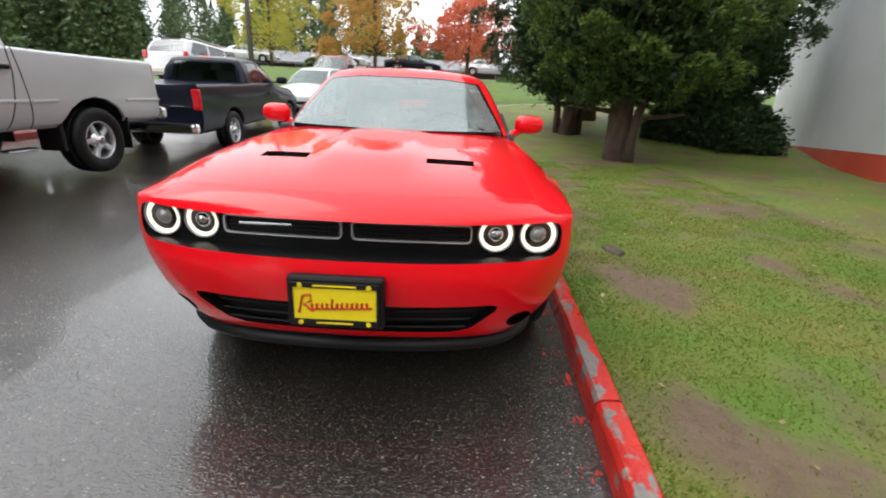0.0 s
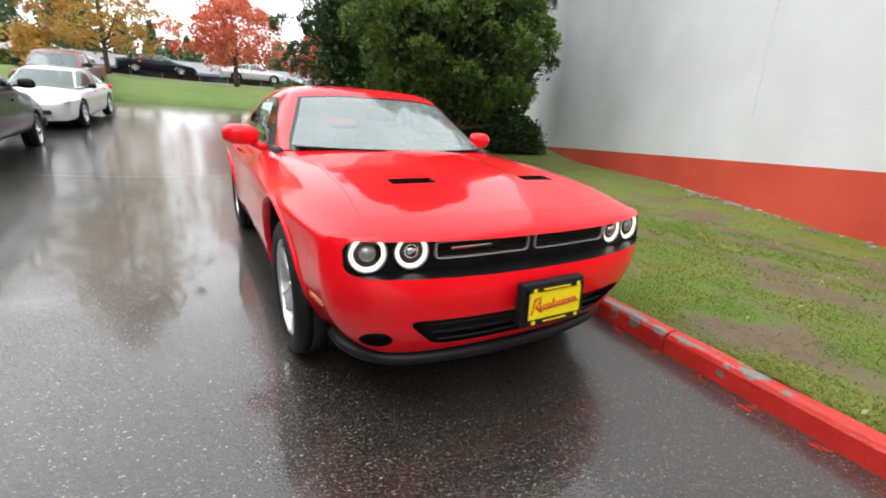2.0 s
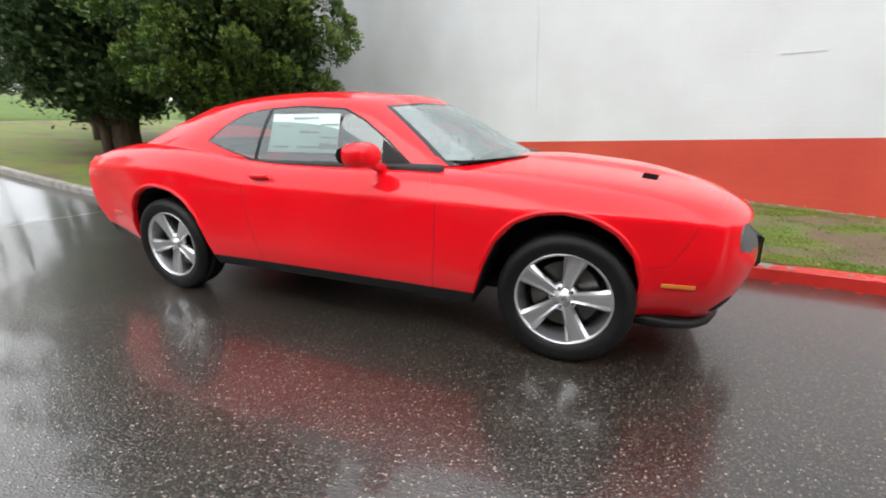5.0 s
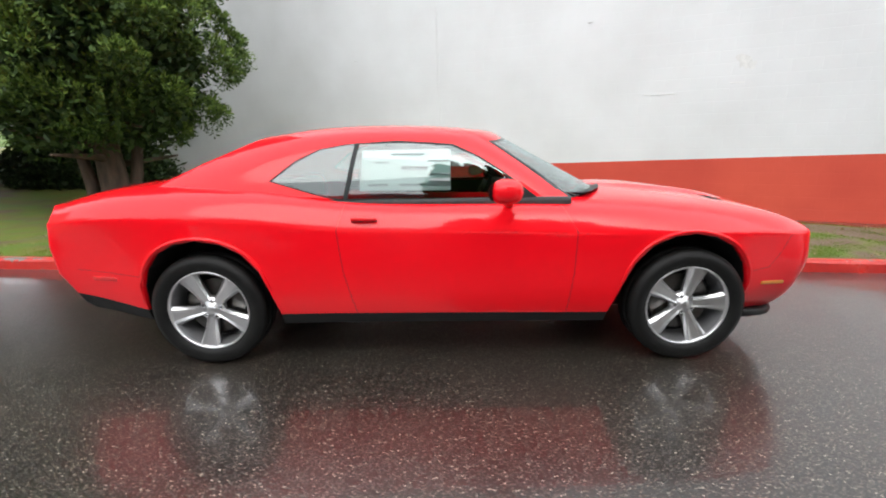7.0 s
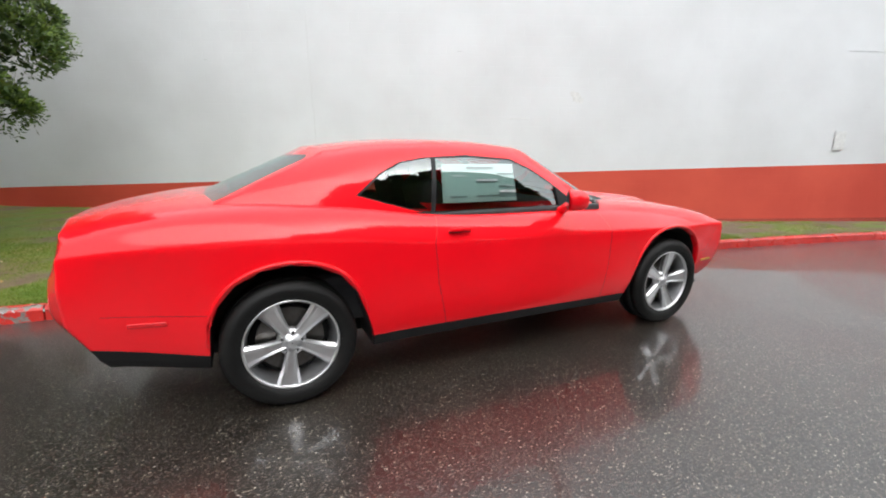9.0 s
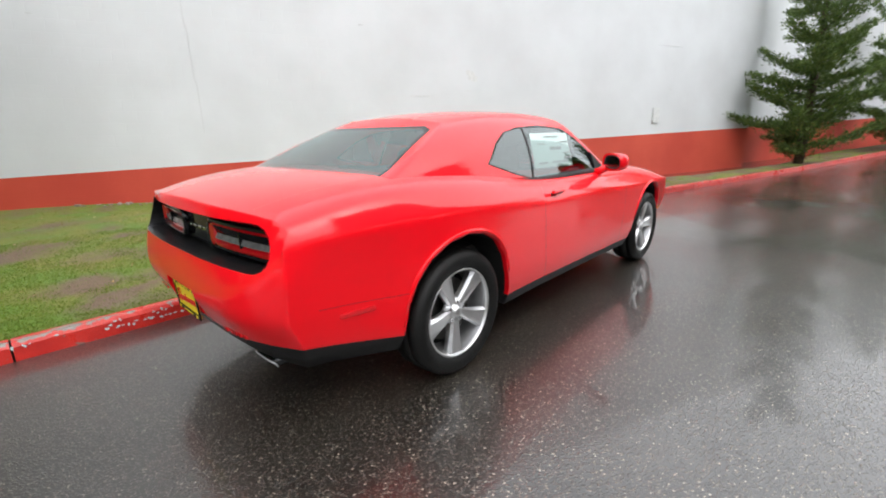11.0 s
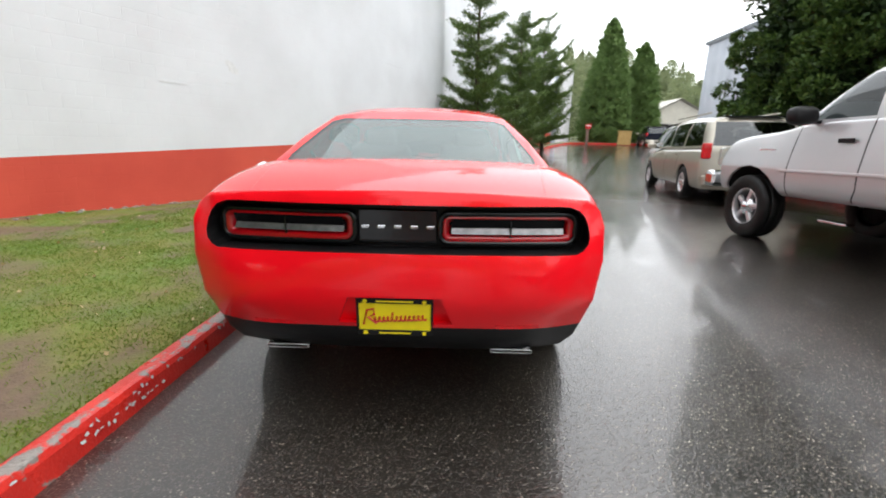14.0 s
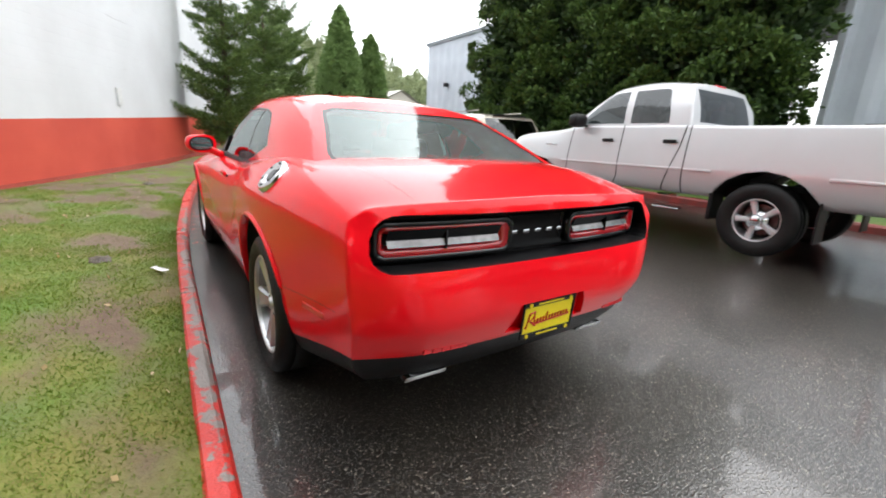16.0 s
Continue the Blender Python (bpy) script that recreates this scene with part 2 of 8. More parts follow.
ASPHALT = wet_asphalt("wet_asphalt")
RED = paint("red_car_paint", (0.97, 0.005, 0.014), 0, 0.4, spec=0.06, wet=0.05)
NAVY_COAT = 0.45
SILVER = paint("silver_car_paint", (0.60, 0.60, 0.61), 0.4, 0.36)
NAVY = paint("navy_car_paint", (0.006, 0.008, 0.018), 0, 0.4, spec=0.1)
NAVY.node_tree.nodes["Principled BSDF"].inputs["Coat Weight"].default_value = NAVY_COAT
WHITE = paint("white_car_paint", (0.72, 0.73, 0.72), 0, 0.35)
BEIGE = paint("champagne_car_paint", (0.50, 0.46, 0.38), 0.5, 0.35)
MAROON = paint("maroon_car_paint", (0.16, 0.02, 0.025), 0.2, 0.35)
BLACKP = surface("black_plastic", (0.007, 0.007, 0.0075), (0.011, 0.011, 0.0115), 6, 0.45, 0.1, 0, 0.1, 300, spec=0.28)
GRILLEB = surface("matt_black_panel", (0.007, 0.007, 0.0075), (0.010, 0.010, 0.0105), 6, 0.3, 0.06, spec=0.2)
PIANO = surface("gloss_black", (0.006, 0.006, 0.007), (0.008, 0.008, 0.009), 3, 0.06, 0.02)
DARK = surface("dark_cavity", (0.006, 0.006, 0.006), None, 3, 0.8, 0.05)
GAP = surface("panel_gap", (0.30, 0.006, 0.009), None, 3, 0.6, 0.05)
TYRE = surface("tyre_rubber", (0.004, 0.004, 0.004), (0.008, 0.008, 0.0076), 9, 0.5, 0.12, 0, 0.3, 160, spec=0.3)
ALLOY = surface("satin_alloy", (0.70, 0.70, 0.71), (0.62, 0.62, 0.63), 8, 0.30, 0.06, 0.88, 0.03, 200)
ALLOYD = surface("grey_alloy_pocket", (0.40, 0.40, 0.41), None, 8, 0.35, 0.06, 0.8)
CHROME = surface("chrome", (0.75, 0.76, 0.78), None, 5, 0.07, 0.03, 1.0)
TRIM = surface("bright_trim", (0.72, 0.73, 0.74), (0.62, 0.63, 0.64), 12, 0.25, 0.05, 0.4)
STEEL = surface("brake_steel", (0.16, 0.155, 0.15), (0.11, 0.10, 0.09), 14, 0.4, 0.1, 1.0, 0.1, 120)
GLASS = glass("window_glass", (0.36, 0.41, 0.40), 1.8, (0.80, 0.90, 0.89), 0.15)
GLASSW = glass("wet_windscreen_glass", (0.44, 0.50, 0.48), 2.5, (0.80, 0.91, 0.90), 0.30)
GLASSQ = glass("side_window_glass", (0.50, 0.56, 0.55), 2.05, (0.88, 0.95, 0.94))
GLASSD = glass("privacy_glass", (0.16, 0.18, 0.19), 1.9)
LENS = glass("clear_lens", (0.9, 0.92, 0.93), 1.45)
HALO = glow("halo_light", (1.0, 0.90, 0.74), 1.4)
REDLENS = surface("red_lamp_lens", (0.72, 0.009, 0.016), (0.60, 0.007, 0.012), 20, 0.12, 0.04, 0, 0, 50, 0.6)
LAMPGREY = surface("lamp_reflector", (0.42, 0.43, 0.42), (0.34, 0.35, 0.34), 30, 0.3, 0.05, 0.7)
AMBER = surface("amber_lens", (0.7, 0.22, 0.04), None, 20, 0.25, 0.04)
YELLOW = surface("yellow_plate", (0.92, 0.76, 0.012), (0.88, 0.71, 0.012), 20, 0.35, 0.05)
REDINK = surface("red_ink", (0.6, 0.02, 0.015), None, 20, 0.4, 0.05)
PAPER = surface("sticker_paper", (0.74, 0.90, 0.87), (0.70, 0.86, 0.83), 9, 0.5, 0.05)
INK = surface("grey_ink", (0.50, 0.58, 0.58), None, 30, 0.5, 0.05)
WHITEST = surface("white_sticker", (0.8, 0.8, 0.8), None, 20, 0.5, 0.05)
SEATM = surface("charcoal_upholstery", (0.035, 0.035, 0.037), (0.05, 0.05, 0.052), 20, 0.7, 0.1, 0, 0.2, 300)
SEATL = surface("grey_upholstery", (0.30, 0.31, 0.31), (0.25, 0.26, 0.26), 20, 0.7, 0.1, 0, 0.2, 300)
WALLW = block_wall("white_painted_block", (0.70, 0.72, 0.74), (0.635, 0.65, 0.665))
WALLR = block_wall("red_painted_block", (0.62, 0.085, 0.05), (0.53, 0.062, 0.038))
BARK = surface("conifer_bark", (0.10, 0.065, 0.045), (0.05, 0.035, 0.026), 9, 0.9, 0.05, 0, 1.0, 30, stretch=(1, 1, 0.25))
CONCRETE = surface("worn_concrete", (0.30, 0.28, 0.26), (0.19, 0.18, 0.165), 6, 0.45, 0.15, 0, 0.5, 90)

# ---- building helpers ----
def link(name, mesh, material, parent=None, label=""):
    ob = new(name, mesh)
    if material:
        mesh.materials.append(material)
    if parent:
        ob.parent = parent
    if label:
        tagged(ob, label)
    return ob


def part(name, bm, material, parent=None, label="", smooth=False):
    mesh = bpy.data.meshes.new(name)
    if smooth:
        for f in bm.faces:
            f.smooth = True
    bm.to_mesh(mesh)
    bm.free()
    return link(name, mesh, material, parent, label)


def raw(name, verts, faces, material, parent=None, label="", smooth=False):
    mesh = bpy.data.meshes.new(name)
    mesh.from_pydata(verts, [], faces)
    if smooth:
        mesh.polygons.foreach_set("use_smooth", [True] * len(mesh.polygons))
    mesh.update()
    return link(name, mesh, material, parent, label)


def thing(name, label, category, m=None, group="", kind=""):
    ob = new(name)
    ob.empty_display_size = 0.2
    if m:
        ob.matrix_basis = m
    return tagged(ob, label, category, group, kind)


def box(bm, cx, cy, cz, sx, sy, sz, bevel=0.0, m=None):
    ret = bmesh.ops.create_cube(bm, size=1.0)
    vs = ret["verts"]
    for v in vs:
        v.co = Vector((v.co.x * sx + cx, v.co.y * sy + cy, v.co.z * sz + cz))
    if bevel:
        es = list({e for v in vs for e in v.link_edges})
        r = bmesh.ops.bevel(bm, geom=es, offset=bevel, segments=2, affect="EDGES", profile=0.5)
        vs = list({v for f in r["faces"] for v in f.verts} | {v for v in vs if v.is_valid})
    if m:
        bmesh.ops.transform(bm, matrix=m, verts=[v for v in vs if v.is_valid])
    return bm


def boxed(cx, cy, cz, sx, sy, sz, bevel=0.0, m=None):
    return box(bmesh.new(), cx, cy, cz, sx, sy, sz, bevel, m)


def lathe(profile, segs, axis="y"):
    """A turned form: profile rows of (radius, along the axis)."""
    bm = bmesh.new()
    rings = []
    for r, a in profile:
        ring = []
        for i in range(segs):
            t = 2 * math.pi * i / segs
            c, s = r * math.cos(t), r * math.sin(t)
            ring.append(bm.verts.new((c, a, s) if axis == "y" else (c, s, a)))
        rings.append(ring)
    for p, q in zip(rings, rings[1:]):
        for i in range(segs):
            bm.faces.new((p[i], p[(i + 1) % segs], q[(i + 1) % segs], q[i]))
    bmesh.ops.recalc_face_normals(bm, faces=bm.faces)
    return bm


def tube(points, radius, segs=8):
    """A bar of round section through points; radius may be a list."""
    bm = bmesh.new()
    pts = [Vector(p) for p in points]
    rad = radius if isinstance(radius, (list, tuple)) else [radius] * len(pts)
    rings = []
    for i, p in enumerate(pts):
        d = (pts[min(i + 1, len(pts) - 1)] - pts[max(i - 1, 0)]).normalized()
        a = d.cross((0, 0, 1) if abs(d.z) < 0.95 else (1, 0, 0)).normalized()
        b = d.cross(a)
        rings.append([bm.verts.new(p + rad[i] * (a * math.cos(2 * math.pi * k / segs) + b * math.sin(2 * math.pi * k / segs))) for k in range(segs)])
    for p, q in zip(rings, rings[1:]):
        for i in range(segs):
            bm.faces.new((p[i], q[i], q[(i + 1) % segs], p[(i + 1) % segs]))
    bm.faces.new(rings[0])
    bm.faces.new(list(reversed(rings[-1])))
    return bm


def smooth_line(points, step):
    """A Catmull-Rom line through plan points, sampled about every step metres."""
    p = [Vector(q) for q in points]
    p = [2 * p[0] - p[1]] + p + [2 * p[-1] - p[-2]]
    out = []
    for i in range(1, len(p) - 2):
        n = max(1, round((p[i + 1] - p[i]).length / step))
        for k in range(n):
            t = k / n
            out.append(0.5 * (2 * p[i] + (p[i + 1] - p[i - 1]) * t + (2 * p[i - 1] - 5 * p[i] + 4 * p[i + 1] - p[i + 2]) * t * t + (3 * p[i] - p[i - 1] - 3 * p[i + 1] + p[i + 2]) * t ** 3))
    out.append(p[-2])
    return out


def softplus(v, s):
    return s * math.log1p(math.exp(min(v / s, 40)))


def zg(x, y):
    """The height of the ground: it climbs behind the car, and gently far ahead of it."""
    x = max(-44.0, min(60.0, x))
    side = max(0.0, min(-y, 8.0) - 1.5)
    return 0.097 * softplus(-x - 5.7, 0.9) + 0.042 * softplus(x - 11.5, 2.0) + 0.03 * side


# ---- ground ----
def spread(lo, hi, near, far_step):
    """Coordinates, close together in the middle and wider apart outwards."""
    v, out = 0.0, [0.0]
    st = near
    while v < hi:
        v += st
        st = min(far_step, st * 1.12)
        out.append(min(v, hi))
    v, st = 0.0, near
    while v > lo:
        v -= st
        st = min(far_step, st * 1.12)
        out.append(max(v, lo))
    return sorted(set(out))


gx, gy = spread(-600, 700, 0.5, 60), spread(-600, 600, 0.5, 60)
gv = [(x, y, zg(x, y)) for x in gx for y in gy]
ny = len(gy)
gf = [(i * ny + j, (i + 1) * ny + j, (i + 1) * ny + j + 1, i * ny + j + 1) for i in range(len(gx) - 1) for j in range(ny - 1)]
tagged(raw("ground", gv, gf, ASPHALT, smooth=True), "wet dark asphalt parking lot with puddles", "ground", kind="structure")

# ---- the wall of the building ----
WA, WB = 6.45, -0.445                      # the wall stands on y = WA + WB x
WN = Vector((WB, -1, 0)).normalized()      # towards the road


def wall_at(x, out=0.0, z=0.0):
    return Vector((x, WA + WB * x, z)) + WN * out


def band(x):
    return 0.85 + 0.038 * x


def wall_piece(name, x0, x1, low, high, out, thick, material, parent, label="", n=1):
    bm = bmesh.new()
    rows = []
    for i in range(n + 1):
        x = x0 + (x1 - x0) * i / n
        rows.append([bm.verts.new(wall_at(x, o, z)) for o, z in ((out, low(x)), (out, high(x)), (out - thick, high(x)), (out - thick, low(x)))])
    for a, b in zip(rows, rows[1:]):
        for k in range(4):
            bm.faces.new((a[k], b[k], b[(k + 1) % 4], a[(k + 1) % 4]))
    bm.faces.new(rows[0])
    bm.faces.new(list(reversed(rows[-1])))
    bmesh.ops.recalc_face_normals(bm, faces=bm.faces)
    # own axes along the wall, so that the courses run level
    m = Matrix.Translation(wall_at(x0)) @ Matrix.Rotation(math.atan2(WB, 1), 4, "Z")
    bmesh.ops.transform(bm, matrix=m.inverted(), verts=bm.verts)
    ob = part(name, bm, material, parent, label)
    ob.matrix_basis = m
    return ob


near_wall = thing("wall_north", "tall white painted block wall with a red painted base", "wall", kind="structure")
wall_piece("white_face", -12.9, 14.2, band, lambda x: 8.2, 0.0, 0.35, WALLW, near_wall)
wall_piece("red_base", -12.9, 14.2, lambda x: -0.6, band, 0.0, 0.35, WALLR, near_wall, "red painted block base")
# the far part, set back, with a falling roofline
far_wall = thing("wall_east", "white painted block wall set back behind spruces", "wall", kind="structure")
wall_piece("white_face", 14.2, 38.0, band, lambda x: 9.0 - 0.015 * (x - 14), -0.7, 0.35, WALLW, far_wall)
wall_piece("red_base", 14.2, 38.0, lambda x: -0.4, band, -0.7, 0.35, WALLR, far_wall, "red painted block base")
side_wall = thing("wall_west", "white end wall of the building", "wall", kind="structure")
raw("white_face", [wall_at(-12.9, -0.36, -0.5), wall_at(-12.9, -20, -0.5), wall_at(-12.9, -20, 8.2), wall_at(-12.9, -0.36, 8.2), wall_at(-12.6, -0.36, -0.5), wall_at(-12.6, -20, -0.5), wall_at(-12.6, -20, 8.2), wall_at(-12.6, -0.36, 8.2)],
    [(0, 1, 2, 3), (7, 6, 5, 4), (3, 2, 6, 7), (0, 3, 7, 4), (1, 5, 6, 2)], WALLW, side_wall)
# pale bare patches, a small vent and cracks on the wall
def wall_patch(name, x, z, w, h, material, label, depth=0.012):
    bm = boxed(0, 0, 0, w, depth, h, 0.004)
    ob = part(name, bm, material)
    ob.matrix_basis = Matrix.Translation(wall_at(x, depth / 2 + 0.003, z)) @ Matrix.Rotation(math.atan2(WB, 1), 4, "Z")
    return tagged(ob, label, "wall fixture", kind="structure")


PATCH = surface("bare_patch", (0.62, 0.63, 0.63), (0.72, 0.73, 0.73), 14, 0.7, 0.1, 0, 0.5, 60)
rp = random.Random(8)
for px, pz, pr in ((4.97, 2.61, 0.12), (5.06, 2.55, 0.07), (4.9, 2.68, 0.06)):
    ring_ = [(px + pr * rp.uniform(0.6, 1.25) * math.cos(a_ * 0.449), pz + pr * rp.uniform(0.6, 1.2) * math.sin(a_ * 0.449)) for a_ in range(14)]
    tagged(raw("wall_patch", [wall_at(u, 0.005 + 0.001 * pr * 10, w) for u, w in ring_], [tuple(range(14))], PATCH), "grey bare patch in the white paint", "wall fixture", kind="structure")
wall_patch("wall_patch", 4.9, 2.28, 0.2, 0.014, PATCH, "short horizontal crack in the white paint", 0.003)
wall_patch("wall_patch", 3.84, 2.15, 0.52, 0.012, PATCH, "thin horizontal crack in the white paint", 0.003)
CRACK = surface("old_crack", (0.64, 0.655, 0.665), (0.58, 0.59, 0.60), 14, 0.8, 0.1)
for x, z, w, h in ((2.69, 3.48, 0.10, 0.018), (10.65, 3.6, 0.95, 0.010), (10.8, 2.47, 0.14, 0.016), (-2.09, 3.25, 0.09, 0.02)):
    wall_patch("wall_patch", x, z, w, h, CRACK, "small crack in the white paint", 0.004)
for k in range(6):
    z = 1.42 + 0.46 * k
    wall_patch("wall_patch", -0.11 - 0.014 * k + 0.012 * (k % 2), z + 0.22, 0.009, 0.455, CRACK, "thin upright crack in the white paint", 0.004)
wall_patch("wall_vent", 10.36, 1.76, 0.24, 0.40, PATCH, "pale grey vent plate on the white wall", 0.03)

# ---- kerb and lawn ----
KERB = smooth_line([(-19.5, 22, 0), (-19.3, 9, 0), (-18.3, 4.4, 0), (-16.6, 2.6, 0), (-14, 1.95, 0), (-11, 1.5, 0), (-7, 1.28, 0), (-3, 1.2, 0), (0, 1.13, 0), (1.4, 1.07, 0), (3.2, 0.93, 0), (5.2, 0.70, 0),
                    (7, 0.36, 0), (9, -0.12, 0), (13, -1.3, 0), (19, -3.4, 0), (28, -7.0, 0), (36, -10.6, 0), (38.5, -12.6, 0), (39, -16, 0), (39.2, -24, 0)], 0.25)
KH = 0.125


def kerb_paint(name):
    m = surface(name, (0.58, 0.030, 0.020), (0.44, 0.018, 0.014), 5, 0.3, 0.12, 0, 0.4, 90)
    n, l = m.node_tree.nodes, m.node_tree.links
    b = n["Principled BSDF"]
    old = b.inputs["Base Color"].links[0].from_socket
    tc = n.new("ShaderNodeTexCoord")
    chip, grit = n.new("ShaderNodeTexNoise"), n.new("ShaderNodeTexNoise")
    chip.inputs["Scale"].default_value, chip.inputs["Detail"].default_value = 3.0, 8
    chip.inputs["Roughness"].default_value = 0.75
    grit.inputs["Scale"].default_value = 40
    l.new(tc.outputs["Object"], chip.inputs["Vector"])
    l.new(tc.outputs["Object"], grit.inputs["Vector"])
    r = n.new("ShaderNodeMapRange")
    r.inputs["From Min"].default_value, r.inputs["From Max"].default_value = 0.575, 0.60
    ge = n.new("ShaderNodeNewGeometry")
    sx = n.new("ShaderNodeSeparateXYZ")
    top = n.new("ShaderNodeMath")
    top.operation = "MULTIPLY_ADD"          # the tread wears more than the face
    top.inputs[1].default_value = 0.012
    l.new(ge.outputs["Normal"], sx.inputs[0])
    l.new(sx.outputs["Z"], top.inputs[0])
    edge = n.new("ShaderNodeTexNoise")
    edge.inputs["Scale"].default_value, edge.inputs["Detail"].default_value = 13.0, 5
    l.new(tc.outputs["Object"], edge.inputs["Vector"])
    both = n.new("ShaderNodeMath")
    both.operation = "MULTIPLY_ADD"
    both.inputs[1].default_value, both.inputs[2].default_value = 0.35, 0.0
    l.new(edge.outputs["Fac"], both.inputs[0])
    wide = n.new("ShaderNodeMath")
    wide.operation = "MULTIPLY_ADD"
    wide.inputs[1].default_value = 0.65
    l.new(chip.outputs["Fac"], wide.inputs[0])
    l.new(both.outputs[0], wide.inputs[2])
    arris = n.new("ShaderNodeAttribute")     # and most of all along the road-side edge
    arris.attribute_name = "arris"
    rub_ = n.new("ShaderNodeMath")
    rub_.operation = "MULTIPLY_ADD"
    rub_.inputs[1].default_value = 0.10
    l.new(arris.outputs["Fac"], rub_.inputs[0])
    l.new(wide.outputs[0], rub_.inputs[2])
    l.new(rub_.outputs[0], top.inputs[2])
    px = n.new("ShaderNodeSeparateXYZ")
    l.new(tc.outputs["Object"], px.inputs[0])
    fresh = n.new("ShaderNodeMapRange")      # newer paint ahead of the car
    fresh.inputs["From Min"].default_value, fresh.inputs["From Max"].default_value = 2.5, 3.1
    fresh.inputs["To Min"].default_value, fresh.inputs["To Max"].default_value = 0.0, -0.06
    l.new(px.outputs["X"], fresh.inputs["Value"])
    worn = n.new("ShaderNodeMath")
    l.new(top.outputs[0], worn.inputs[0])
    l.new(fresh.outputs[0], worn.inputs[1])
    l.new(worn.outputs[0], r.inputs["Value"])
    g = n.new("ShaderNodeMix")
    g.data_type = "RGBA"
    g.inputs[6].default_value, g.inputs[7].default_value = (0.12, 0.108, 0.095, 1), (0.29, 0.26, 0.235, 1)
    l.new(grit.outputs["Fac"], g.inputs["Factor"])
    mx = n.new("ShaderNodeMix")
    mx.data_type = "RGBA"
    l.new(r.outputs[0], mx.inputs["Factor"])
    l.new(old, mx.inputs[6])
    l.new(g.outputs[2], mx.inputs[7])
    l.new(mx.outputs[2], b.inputs["Base Color"])
    return m


KERBRED = kerb_paint("worn_red_kerb_paint")
KERBDULL = surface("dull_red_kerb_paint", (0.27, 0.030, 0.022), (0.14, 0.030, 0.024), 3, 0.45, 0.2, 0, 0.4, 60)


def line_normals(line):
    out = []
    for i, p in enumerate(line):
        d = (line[min(i + 1, len(line) - 1)] - line[max(i - 1, 0)]).normalized()
        out.append(Vector((-d.y, d.x, 0)))   # to the lawn
    return out


KN = line_normals(KERB)
kerb = thing("kerb", "concrete kerb with worn red paint along the lawn", "kerb", kind="structure")
kerb_profile = ((0.0, -0.12), (0.012, KH - 0.03), (0.026, KH - 0.006), (0.045, KH), (0.105, KH), (0.118, KH - 0.010), (0.125, -0.05))
rng = random.Random(4)
i0 = 0
while i0 < len(KERB) - 1:
    i1 = min(len(KERB) - 1, i0 + 11 + rng.randint(-1, 2))
    bm = bmesh.new()
    arris = bm.verts.layers.float.new("arris")
    rows = []
    for i in range(i0, i1 + 1):
        p, nn = KERB[i], KN[i]
        inset = 0.006 if i in (i0, i1) else 0.0
        along = Vector((nn.y, -nn.x, 0)) * (inset if i == i0 else -inset)
        jit = 0.006 * noise.noise(p * 1.7)
        rows.append([bm.verts.new(Vector((p.x + nn.x * o, p.y + nn.y * o, zg(p.x, p.y) + z + (jit + 0.01 * noise.noise(Vector((p.x * 4, p.y * 4, o * 20))) if z > 0 else 0))) + along) for o, z in kerb_profile])
    for a in rows:
        a[2][arris], a[3][arris] = 0.8, 1.0
    for a, b in zip(rows, rows[1:]):
        for k in range(len(kerb_profile) - 1):
            bm.faces.new((a[k], b[k], b[k + 1], a[k + 1]))
    bm.faces.new(list(reversed(rows[0])))
    bm.faces.new(rows[-1])
    bmesh.ops.recalc_face_normals(bm, faces=bm.faces)
    bare = KERB[i0].x < -6.5
    part("kerb_stone", bm, CONCRETE if bare else KERBRED, kerb)
    i0 = i1


def lawn_soil(name, c1=(0.085, 0.155, 0.010), c2=(0.155, 0.150, 0.028)):
    """Mown grass thinning to wet mud."""
    m = surface(name, c1, c2, 2.2, 0.75, 0.15, 0, 0.9, 70)
    n, l = m.node_tree.nodes, m.node_tree.links
    b = n["Principled BSDF"]
    old = b.inputs["Base Color"].links[0].from_socket
    tc = n.new("ShaderNodeTexCoord")
    mud, fine = n.new("ShaderNodeTexNoise"), n.new("ShaderNodeTexNoise")
    mud.inputs["Scale"].default_value, mud.inputs["Detail"].default_value, mud.inputs["Roughness"].default_value = 1.6, 7, 0.65
    fine.inputs["Scale"].default_value = 18
    l.new(tc.outputs["Object"], mud.inputs["Vector"])
    l.new(tc.outputs["Object"], fine.inputs["Vector"])
    r = n.new("ShaderNodeMapRange")
    r.inputs["From Min"].default_value, r.inputs["From Max"].default_value = 0.46, 0.66
    att = n.new("ShaderNodeAttribute")
    att.attribute_name = "mud"
    am = n.new("ShaderNodeMath")
    am.operation = "MULTIPLY_ADD"
    am.inputs[1].default_value = 0.48
    l.new(att.outputs["Fac"], am.inputs[0])
    half = n.new("ShaderNodeMath")
    half.operation = "MULTIPLY"
    half.inputs[1].default_value = 0.52
    l.new(mud.outputs["Fac"], half.inputs[0])
    l.new(half.outputs[0], am.inputs[2])
    l.new(am.outputs[0], r.inputs["Value"])
    g = n.new("ShaderNodeMix")
    g.data_type = "RGBA"
    g.inputs[6].default_value, g.inputs[7].default_value = (0.085, 0.053, 0.032, 1), (0.165, 0.112, 0.068, 1)
    l.new(fine.outputs["Fac"], g.inputs["Factor"])
    mx = n.new("ShaderNodeMix")
    mx.data_type = "RGBA"
    l.new(r.outputs[0], mx.inputs["Factor"])
    l.new(old, mx.inputs[6])
    l.new(g.outputs[2], mx.inputs[7])
    l.new(mx.outputs[2], b.inputs["Base Color"])
    return m


LAWN = lawn_soil("lawn_and_mud")


